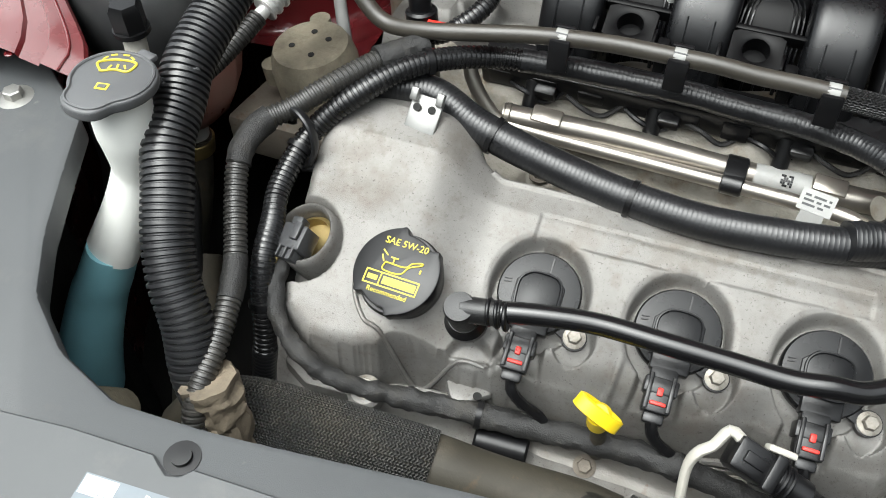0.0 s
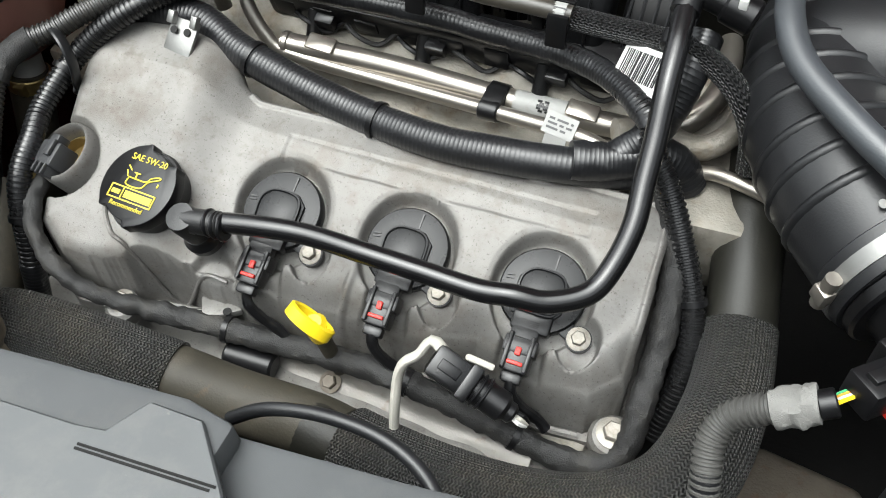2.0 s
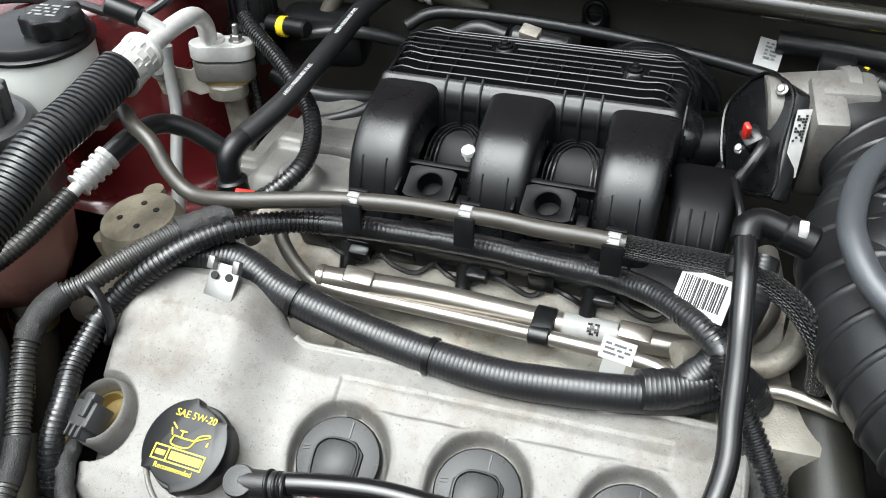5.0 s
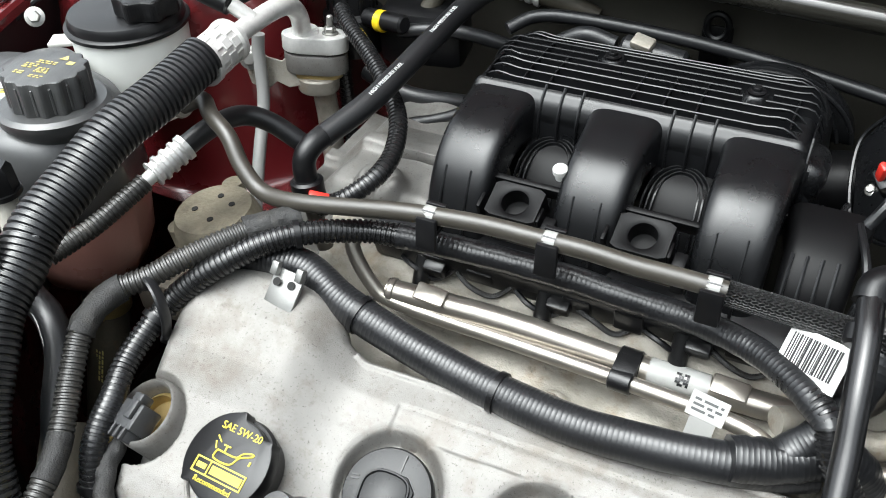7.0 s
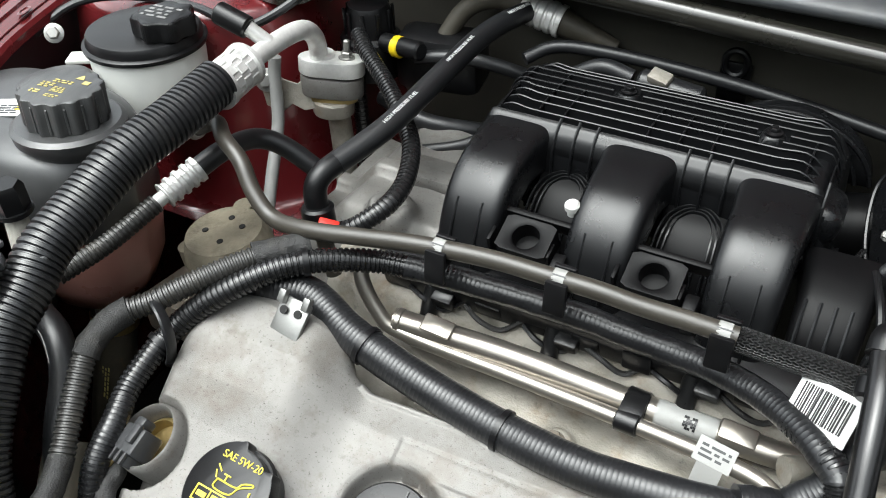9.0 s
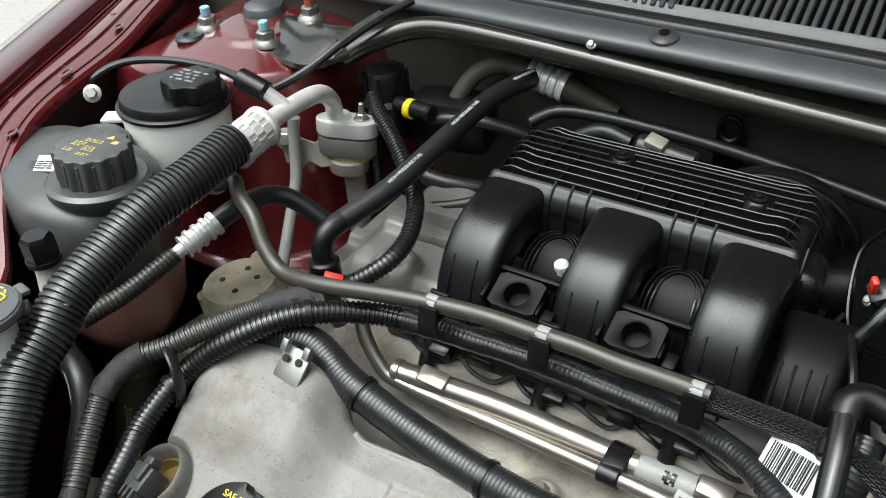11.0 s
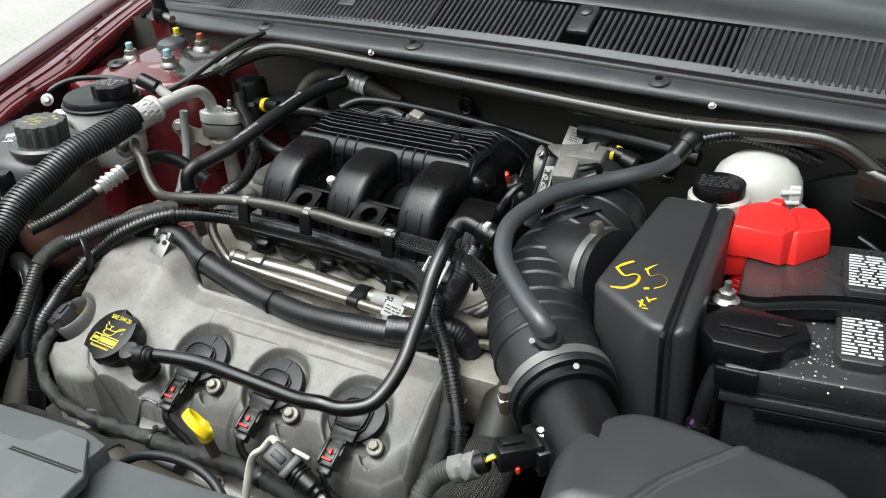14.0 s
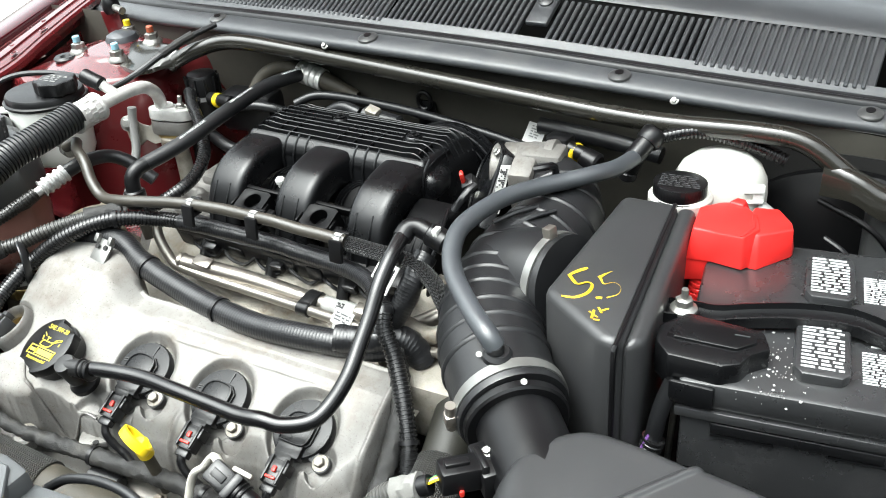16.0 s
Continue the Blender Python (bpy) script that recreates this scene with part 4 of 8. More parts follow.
cover = thing("valve_cover", (0.05, 0.48, 0.90), "stained cast aluminium valve cover with three ignition coil wells", "valve cover")
part("casting", grid_mesh(np.linspace(-0.205, 0.297, 380), np.linspace(0.374, 0.592, 166), cover_z), ALU, cover, angle=70)
part("flange", prism([(x + (0.006 if x > 0.05 else -0.004), y + (0.005 if y > 0.48 else -0.006)) for x, y in COVER], 0.878, 0.900, bevel=0.003), ALU, cover, "lower flange")
lug = part("bolt_lug", lathe([(0.017, 0), (0.017, 0.012), (0.014, 0.016), (0.004, 0.016)], pose(0.286, 0.422, 0.900, 10, 0, 0), 24), ALU, cover, "corner bolt lug")
part("bolt", hexhead(pose(0.286, 0.421, 0.916, 10, 0, 0), 0.0075, 0.007, 0.012), BOLT_DULL, lug)
lug = part("bolt_lug", lathe([(0.014, 0), (0.014, 0.012), (0.011, 0.015), (0.004, 0.015)], pose(-0.105, 0.384, 0.912, 10, 0, 0), 24), ALU, cover, "front bolt lug")
part("bolt", hexhead(pose(-0.105, 0.384, 0.927, 10, 0, 0), 0.006, 0.006, 0.010), BOLT_DULL, lug)
part("holed_lug", join(prism([(-0.040, 0.396), (-0.030, 0.398), (-0.012, 0.412), (-0.028, 0.420), (-0.05, 0.412)], 0.918, 0.926, bevel=0.002)), ALU, cover, "cast lug with a hole")
part("lug_hole", lathe([(0.0035, 0), (0.0035, 0.0008), (0.001, 0.0008)], Matrix.Translation((-0.0225, 0.406, 0.9258)), 14), DARK, cover)
for sx, sy in SCALLOPS:
    part("bolt", hexhead(Matrix.Translation((sx, sy - 0.004, cover_top(sx, sy) - 0.016)), 0.005, 0.005, 0.008), ZINC, cover, "small rear bolt")
part("front_bead", tube([(-0.10, 0.4015, 0.905), (-0.06, 0.4075, 0.906), (0.0, 0.411, 0.906), (0.06, 0.414, 0.905), (0.13, 0.419, 0.904), (0.165, 0.427, 0.903), (0.185, 0.426, 0.903), (0.225, 0.414, 0.903), (0.262, 0.4155, 0.903)], 0.0035, 8, 0.004), ALU, cover, "raised bead of the flange")
# lifting tab at the rear corner
tab = part("bracket", join(box((0.026, 0.004, 0.032), pose(-0.120, 0.552, 1.056, -48, 0, -6), 0.0015), box((0.006, 0.006, 0.010), pose(-0.130, 0.561, 1.069, -40, 0, -6), 0.001), box((0.006, 0.006, 0.010), pose(-0.109, 0.560, 1.069, -40, 0, -6), 0.001)), CLAMP, cover, "bright bracket tab with two holes")
for dx in (-0.006, 0.006):
    part("hole", lathe([(0.0032, 0), (0.0032, 0.0006), (0.001, 0.0006)], pose(-0.120 + dx, 0.5542, 1.0625, 42, 0, -6), 14), DARK, tab)
part("seam_wire", tube([(x, y, cover_z(x, y) + 0.0008) for x, y in ((-0.132, 0.440), (-0.128, 0.425), (-0.115, 0.410), (-0.100, 0.4055), (-0.072, 0.4095), (-0.043, 0.4145), (-0.022, 0.416))], 0.0019, 8, 0.004), ALU, cover, "raised cast bead")



def on_cover(ob):
    """The cover and what sits on it lean a little with the engine."""
    return settle(ob, 0.005, 0.0, -0.003, about=(0.1, 0.47, 0.99), turn=(0, 2.6, 2.5))


on_cover(cover)
# oil filler cap
cap_m = pose(-0.094, 0.431, 1.012, 23, -4, -4)
oil_cap = thing("oil_filler_cap", (-0.094, 0.431, 1.0), "black oil filler cap with yellow oil can print", "oil cap")


def cap_outline(r, n=120):
    out = []
    for k in range(n):
        a = math.tau * k / n
        q = r
        for c in (70, 250):
            d = abs((math.degrees(a) - c + 180) % 360 - 180)
            q += -0.0045 * smooth(27, 22, d) + 0.0012 * smooth(34, 30, d) * smooth(24, 28, d)
        out.append((q * math.cos(a), q * math.sin(a)))
    return out


part("skirt", lathe([(0.030, -0.014), (0.031, -0.004), (0.0325, 0.0), (0.031, 0.003)], cap_m, 40), BLACK, oil_cap)
part("top", prism(cap_outline(0.0335), 0.0, 0.012, cap_m, 0.0012), BLACK, oil_cap)
writing("lettering", "SAE 5W-20", 0.0074, cap_m @ pose(0.001, 0.0205, 0.0124), YELLOW_INK, oil_cap)
writing("lettering", "Recommended", 0.0054, cap_m @ pose(0.0, -0.0185, 0.0124), YELLOW_INK, oil_cap)
W = lambda x, y: cap_m @ Vector((x, y, 0.0124))
can = [(-0.010, 0.004), (0.006, 0.004), (0.010, 0.008), (0.017, 0.0105), (0.018, 0.009), (0.009, 0.0045), (0.004, -0.002), (-0.010, -0.002), (-0.010, 0.004)]
part("oil_can_outline", tube([W(*p) for p in can], 0.0006, 6, 0.001), YELLOW_INK, oil_cap, "yellow oil can symbol")
part("oil_can_outline", join(box((0.006, 0.001, 0.0006), cap_m @ pose(-0.004, 0.0085, 0.0124), 0), box((0.001, 0.004, 0.0006), cap_m @ pose(-0.004, 0.0065, 0.0124), 0), box((0.006, 0.001, 0.0006), cap_m @ pose(-0.0125, 0.011, 0.0124, 0, 0, -35), 0), box((0.0055, 0.001, 0.0006), cap_m @ pose(-0.013, 0.0065, 0.0124, 0, 0, -60), 0), box((0.0012, 0.003, 0.0006), cap_m @ pose(0.0185, 0.004, 0.0124), 0)), YELLOW_INK, oil_cap)
part("emblem_bar", join(*[box(s, cap_m @ pose(x, y, 0.0124), 0) for s, x, y in (((0.043, 0.001, 0.0006), 0, -0.0045), ((0.043, 0.001, 0.0006), 0, -0.0145), ((0.001, 0.011, 0.0006), -0.0213, -0.0095), ((0.001, 0.011, 0.0006), 0.0213, -0.0095), ((0.001, 0.011, 0.0006), -0.009, -0.0095), ((0.0265, 0.0058, 0.0006), 0.0065, -0.0095), ((0.008, 0.0036, 0.0006), -0.0152, -0.0095))]), YELLOW_INK, oil_cap, "yellow framed emblem")


settle(oil_cap, 0.003, 0.003, -0.007)

# ignition coils
def coil(x, y, z):
    m = pose(x, y, z, TILT, 0, 0)
    c = thing("ignition_coil", (x, y, z - 0.02), "black plug-top ignition coil with a red locked connector", "ignition coil", "coils on the valve cover")
    part("seal_disc", lathe([(0.0315, -0.010), (0.0318, -0.001), (0.0305, 0.001), (0.022, 0.0022), (0.004, 0.0022)], m, 40), COIL, c)
    pad = [(-0.015, -0.019), (0.010, -0.019), (0.016, -0.012), (0.016, 0.006), (0.009, 0.013), (-0.008, 0.013), (-0.0165, 0.005), (-0.0165, -0.010)]
    part("head", prism(pad, 0.0, 0.0085, m, 0.0012), COIL, c)
    part("head_edge", tube([m @ Vector((px * 0.96, py * 0.96, 0.0086)) for px, py in pad + pad[:1]], 0.0011, 6, 0.0015, cap=False), COIL, c)
    part("head_rim", prism([(px * 1.13, py * 1.12) for px, py in pad], 0.0, 0.0045, m, 0.0008), BLACK, c)
    for px, py, sx, sy in ((0.004, 0.022, 0.0012, 0.012), (-0.025, 0.002, 0.0055, 0.0009), (-0.025, 0.0045, 0.0055, 0.0009)):
        part("mark", box((sx, sy, 0.001), m @ pose(px, py, 0.0024, 0, 0, 8 if sx > sy else 0), 0), BLACK, c)
    part("neck", join(box((0.028, 0.016, 0.012), m @ pose(0, -0.024, 0.001), 0.002), box((0.02, 0.02, 0.010), m @ pose(-0.002, -0.032, 0.002), 0.002)), BLACK, c)
    part("mount_ear", join(box((0.020, 0.012, 0.005), m @ pose(0.022, -0.020, -0.004, 0, 0, -25), 0.0015), lathe([(0.0095, -0.008), (0.0095, -0.002), (0.006, -0.001)], m @ pose(0.034, -0.025, 0), 20)), BLACK, c)
    part("bolt", hexhead(m @ pose(0.034, -0.025, -0.002), 0.0055, 0.006, 0.0085), BOLT_DULL, c, "weathered steel hex bolt")
    con = part("connector", join(box((0.020, 0.024, 0.014), m @ pose(-0.002, -0.050, 0.000), 0.0015), box((0.024, 0.012, 0.016), m @ pose(-0.002, -0.043, 0.000), 0.0015),
                                 box((0.015, 0.008, 0.010), m @ pose(-0.002, -0.066, 0.0), 0.002), box((0.003, 0.026, 0.004), m @ pose(-0.010, -0.048, 0.008), 0.0008), box((0.003, 0.026, 0.004), m @ pose(0.006, -0.048, 0.008), 0.0008)), CONNECTOR, c, "black connector body")
    part("lock_tab", join(box((0.0042, 0.006, 0.004), m @ pose(-0.002, -0.0475, 0.0082), 0.0008), box((0.0115, 0.0028, 0.005), m @ pose(-0.002, -0.056, 0.0080), 0.0008)), RED_CLIP, con, "red lock tab")
    return c


first = coil(COILS[0][0], COILS[0][1], 0.988)
coils = [first] + [copy_thing(first, Matrix.Translation((cx, cy, 0.968))) for cx, cy in COILS[1:]]
for c in coils:
    on_cover(c)
for i, (cx, cy) in enumerate(COILS):
    lead = thing("coil_lead", (cx, 0.40, 0.94), "short taped wiring lead from a coil connector", "wiring lead", "coil leads")
    part("lead", tube([(cx - 0.002, 0.410, 0.962), (cx + 0.001, 0.404, 0.953), (cx + 0.009, 0.403, 0.943), (cx + 0.022, 0.404, 0.931), (cx + 0.030, 0.402, 0.924)], 0.0042, 10, 0.003, wrinkle=0.0009), BLACK, lead)
    on_cover(lead)

# crankcase breather tube
breather = thing("breather_tube", (-0.034, 0.412, 0.99), "black plastic crankcase breather tube over the valve cover", "breather tube")
bt = [(-0.0250, 0.4118, 1.0184), (-0.0083, 0.4165, 1.0225), (0.0232, 0.4230, 1.0250), (0.0590, 0.4286, 1.0256), (0.1034, 0.4291, 1.0256), (0.1473, 0.4301, 1.0245), (0.1854, 0.4302, 1.0244), (0.2100, 0.4333, 1.0267), (0.2302, 0.4386, 1.0233), (0.2531, 0.4539, 1.0248), (0.2623, 0.4735, 1.0340), (0.2668, 0.4977, 1.0502), (0.2649, 0.5215, 1.0664), (0.2633, 0.5460, 1.0851), (0.2605, 0.5699, 1.1051), (0.2582, 0.5969, 1.1199), (0.2552, 0.6252, 1.1286)]
part("tube", tube(bt, 0.0078, 18, 0.004), BLACK_SHINY, breather)
part("elbow", join(lathe([(0.0115, -0.024), (0.0115, 0.006), (0.0105, 0.009), (0.004, 0.010)], pose(-0.035, 0.412, 1.018, 22, 0, 0), 26), rod((-0.035, 0.412, 1.019), (-0.006, 0.416, 1.022), 0.0095, 18, 0.001)), BLACK_DUSTY, breather, "grey topped elbow")
for f in (-0.016, -0.010, -0.004):
    part("barb", rod((f, 0.4145, 1.0215), (f + 0.003, 0.415, 1.022), 0.0105, 18, 0.001), BLACK, breather)
part("base_ring", lathe([(0.016, -0.034), (0.016, -0.028), (0.013, -0.024), (0.012, -0.02)], pose(-0.035, 0.412, 1.018, 22, 0, 0), 26), BLACK, breather)
el = part("elbow", tube([(0.255, 0.624, 1.126), (0.256, 0.634, 1.131), (0.263, 0.640, 1.132), (0.275, 0.640, 1.129), (0.292, 0.638, 1.124)], 0.010, 18, 0.003), BLACK, breather, "black quick connect elbow")
part("collar", rod((0.278, 0.640, 1.128), (0.300, 0.637, 1.122), 0.0125, 20, 0.002), BLACK, el)
part("collar", rod((0.2555, 0.600, 1.112), (0.2555, 0.612, 1.119), 0.0100, 18, 0.002), BLACK, el)
part("release_tab", box((0.006, 0.010, 0.008), pose(0.290, 0.634, 1.136), 0.001), WHITE_LABEL, el, "white release tab")

# dipstick
dip = thing("dipstick", (0.072, 0.392, 0.95), "bright yellow oil dipstick pull ring", "dipstick")


def band(m, rx, ry, h, th, n=40):
    """A flat oval hoop of height h and thickness th."""
    V = []
    for k in range(n):
        c, q = math.cos(math.tau * k / n), math.sin(math.tau * k / n)
        for r, z in ((0, -h / 2), (th / 2, -h / 2 + 0.001), (th / 2, h / 2 - 0.001), (0, h / 2), (-th / 2, h / 2 - 0.001), (-th / 2, -h / 2 + 0.001)):
            V.append(tuple(m @ Vector(((rx + r) * c, (ry + r) * q, z))))
    return V, [(6 * k + j, 6 * k + (j + 1) % 6, 6 * ((k + 1) % n) + (j + 1) % 6, 6 * ((k + 1) % n) + j) for k in range(n) for j in range(6)]


dm = Matrix.Translation((0.073, 0.396, 0.968)) @ Matrix.Rotation(math.radians(18), 4, Vector((0, 0.5, -0.85))) @ Matrix(((0.92, -0.38, 0.10, 0), (0.17, 0.63, 0.76, 0), (-0.36, -0.68, 0.64, 0), (0, 0, 0, 1)))
part("ring", band(dm, 0.0168, 0.0088, 0.0108, 0.0040), YELLOW, dip, angle=50)
part("stem", lathe([(0.0080, -0.016), (0.0085, -0.002), (0.009, 0.002), (0.006, 0.006)], pose(0.074, 0.399, 0.960, 10, 0, 0), 20), YELLOW, dip)
part("guide_tube", rod((0.078, 0.408, 0.89), (0.0745, 0.400, 0.952), 0.006, 14), HOSE_DUSTY, dip, "dusty guide tube")

settle(dip, 0.001, -0.006, 0.012)

# cam sensor and its plug in the well
sensor = thing("cam_sensor", (-0.186, 0.45, 0.98), "grey cam sensor plug seated in a machined well", "sensor")
wm_ = pose(-0.176, 0.448, 1.006, 20, -14, 0)
part("well_wall", lathe([(0.0275, -0.07), (0.0262, -0.004), (0.0255, 0.0025), (0.0238, 0.004), (0.0222, 0.0025), (0.0212, -0.004), (0.0205, -0.018), (0.002, -0.019)], wm_, 44), ALU, sensor, "machined aluminium rim", 50)
part("well_liner", lathe([(0.0200, -0.0185), (0.0200, -0.010), (0.017, -0.008), (0.0165, -0.0175), (0.002, -0.0178)], wm_, 36), BRASS, sensor, "dull yellowed seal")
plg = wm_ @ pose(-0.002, -0.007, 0.004, 0, 0, -8)
part("plug", join(box((0.022, 0.020, 0.020), plg, 0.002), box((0.010, 0.008, 0.012), plg @ pose(-0.003, 0.013, 0.002), 0.002), box((0.018, 0.010, 0.016), plg @ pose(-0.002, -0.013, -0.001), 0.0015)), GREY_CONN, sensor, "grey connector")
for dx in (-0.006, 0.0, 0.006):
    part("plug_rib", box((0.002, 0.012, 0.003), plg @ pose(dx, -0.012, 0.0085), 0.0006), GREY_CONN, sensor)
part("plug_latch", box((0.007, 0.014, 0.004), plg @ pose(0.004, 0.004, 0.0115), 0.001), GREY_CONN, sensor)
for i, mtl in enumerate((YELLOW, BRASS)):
    part("wire", tube([(-0.192 + 0.004 * i, 0.432, 1.006), (-0.192 + 0.004 * i, 0.424, 1.002), (-0.190, 0.416, 0.996)], 0.0014, 6, 0.003), mtl, sensor)

settle(sensor, 0.004, -0.008, 0.006)

# engine block, head and lower intake
block = thing("engine_block", (0.05, 0.6, 0.58), "grimy aluminium engine block and head below the covers", "engine block")
# the block's near-black colour includes the shade low in the bay
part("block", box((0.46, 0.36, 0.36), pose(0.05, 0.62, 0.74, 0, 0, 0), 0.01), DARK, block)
part("front_head", box((0.45, 0.15, 0.12), pose(0.05, 0.475, 0.845, 24, 0, 0), 0.01), ALU_DIRTY, block, "dirty aluminium cylinder head")


def valley_z(x, y):
    z = curve_z([(0.545, 0.97), (0.57, 0.972), (0.60, 0.978), (0.625, 0.985), (0.645, 1.010), (0.675, 1.03), (0.70, 1.03)], y)
    z += 0.006 * math.sin(x * 59) * smooth(0.60, 0.64, y) + 0.005 * noise.noise(Vector((x * 30, y * 30, 0)))
    for cx in (-0.03, 0.075, 0.18):
        z += 0.010 * smooth(0.020, 0.012, math.hypot(x - cx, y - 0.585))
    return z


part("lower_intake", grid_mesh(np.linspace(-0.16, 0.30, 120), np.linspace(0.545, 0.70, 44), valley_z), ALU_DIRTY, block, "bare aluminium lower intake", angle=60)
for cx in (-0.03, 0.075, 0.18):
    part("valley_bolt", hexhead(pose(cx, 0.585, 0.988), 0.006, 0.006, 0.009), RUSTY, block, "tarnished bolt")


def rear_head_z(x, y):
    z = 1.048 - 0.06 * smooth(0.700, 0.655, y) - 0.03 * smooth(-0.17, -0.205, x)
    z += 0.012 * smooth(0.026, 0.018, math.hypot(x + 0.128, y - 0.700)) - 0.010 * smooth(0.012, 0.009, math.hypot(x + 0.128, y - 0.700))
    z += 0.008 * smooth(0.012, 0.006, abs(y - 0.755)) + 0.003 * noise.noise(Vector((x * 40, y * 40, 1)))
    return z


part("rear_head", grid_mesh(np.linspace(-0.22, -0.07, 60), np.linspace(0.645, 0.84, 70), rear_head_z), ALU, block, "stained aluminium rear head", angle=60)
part("head_plate", box((0.07, 0.045, 0.012), pose(-0.115, 0.765, 1.05, -10, 0, 0), 0.004), ALU, block)
part("side_flange", prism([(0.26, 0.555), (0.34, 0.56), (0.35, 0.66), (0.28, 0.70), (0.25, 0.66)], 0.93, 1.0, bevel=0.01), ALU_DIRTY, block, "dirty aluminium end casting")
part("outlet_pipe", tube([(0.225, 0.60, 1.030), (0.25, 0.615, 1.025), (0.285, 0.612, 1.022), (0.305, 0.628, 1.03), (0.31, 0.65, 1.045)], 0.0095, 16, 0.004), ALU_DIRTY, block, "bent steel coolant pipe")
part("outlet_pipe", tube([(0.258, 0.602, 1.001), (0.282, 0.600, 1.007), (0.300, 0.600, 1.013), (0.318, 0.596, 1.015), (0.345, 0.590, 1.014)], 0.0055, 14, 0.004), STEEL, block, "thin steel pipe")

# exhaust shield below the front edge
shield = thing("heat_shield", (0.08, 0.39, 0.82), "rust stained steel heat shield in front of the head", "heat shield")


def shield_z(x, y):
    return 0.888 - 0.55 * max(0, 0.396 - y) - 0.10 * max(0, y - 0.396) + 0.003 * math.sin(x * 26) + 0.003 * noise.noise(Vector((x * 25, y * 25, 7)))


part("shield", grid_mesh(np.linspace(-0.08, 0.24, 70), np.linspace(0.325, 0.43, 26), shield_z), SHIELD_STEEL, shield, angle=60)
part("bolt", hexhead(pose(0.073, 0.394, 0.890, 25, 0, 0), 0.006, 0.006, 0.009), RUSTY, shield, "rusty bolt")
part("clip", rod((-0.012, 0.380, 0.902), (0.030, 0.384, 0.900), 0.0105, 16, 0.002), BLACK, shield, "black plastic clip")

# ---- intake manifold ----


def holed_box(size, r, depth, m, n=28):
    """A block with a round blind hole in its top."""
    hx, hy, hz = (v / 2 for v in size)
    bm = bmesh.new()
    ring, rim, lip, low = [], [], [], []
    for k in range(n):
        a = math.tau * (k + 0.5) / n
        c, q = math.cos(a), math.sin(a)
        g = min(hx / max(abs(c), 1e-6), hy / max(abs(q), 1e-6))
        ring.append(bm.verts.new((g * c, g * q, hz)))
        rim.append(bm.verts.new((r * 1.18 * c, r * 1.18 * q, hz)))
        lip.append(bm.verts.new((r * c, r * q, hz - 0.0012)))
        low.append(bm.verts.new((r * 0.94 * c, r * 0.94 * q, hz - depth)))
    base = [bm.verts.new((v.co.x, v.co.y, -hz)) for v in ring]
    for p, q in ((base, ring), (ring, rim), (rim, lip), (lip, low)):
        for k in range(n):
            bm.faces.new((p[k], p[(k + 1) % n], q[(k + 1) % n], q[k]))
    bm.faces.new(low)
    bm.faces.new(base[::-1])
    bm.transform(m)
    return bm


mani = thing("intake_manifold", (0.06, 0.76, 1.03), "black moulded plastic upper intake manifold with curved runners and ribbed top", "intake manifold")


def runner(x, w, path, parent, name="runner", t=0.042):
    """A rounded box section swept along a curve in the plane of y and z."""
    F = spline([(0, y, z) for y, z in path], 0.006)
    T = np.gradient(F, axis=0)
    T /= np.linalg.norm(T, axis=1)[:, None]
    V, n = [], 32
    for i, (p, d) in enumerate(zip(F, T)):
        nr = np.array((0, -d[2], d[1]))
        f = i / (len(F) - 1)
        ww = w * (0.90 + 0.10 * f + 0.16 * smooth(0.72, 1.0, f))
        for k in range(n):
            a = math.tau * k / n
            c, s = math.cos(a), math.sin(a)
            e = 0.40
            u = math.copysign(abs(c) ** e, c) * ww / 2
            v = math.copysign(abs(s) ** e, s) * t / 2
            V.append(np.array((x, p[1], p[2])) + np.array((u, 0, 0)) + nr * (v - t / 2))
    faces = []
    for i in range(len(F) - 1):
        for k in range(n):
            faces.append((i * n + k, i * n + (k + 1) % n, (i + 1) * n + (k + 1) % n, (i + 1) * n + k))
    faces += [tuple(range(n))[::-1], tuple((len(F) - 1) * n + k for k in range(n))]
    return part(name, (V, faces), BLACK_GLOSS, parent, angle=60)


ARCH = [(0.654, 1.02), (0.657, 1.05), (0.664, 1.076), (0.679, 1.100), (0.702, 1.116), (0.728, 1.1225), (0.752, 1.1235), (0.78, 1.120)]
for x in (-0.042, 0.062, 0.166):
    r = runner(x, 0.055, ARCH, mani)
    for dx in (-0.011, 0.010):
        part("rib", tube([(x + dx, 0.6520, 1.022), (x + dx, 0.6552, 1.052), (x + dx, 0.6632, 1.0775), (x + dx, 0.677, 1.0978)], lambda f: 0.0017 - 0.0009 * f, 6, 0.004), BLACK_GLOSS, r)
    part("pad", box((0.020, 0.004, 0.020), pose(x, 0.651, 1.035, -10, 0, 0), 0.001), BLACK, r)
inner_arch = [(0.700, 0.985), (0.702, 1.020), (0.709, 1.048), (0.722, 1.070), (0.742, 1.085), (0.77, 1.092)]
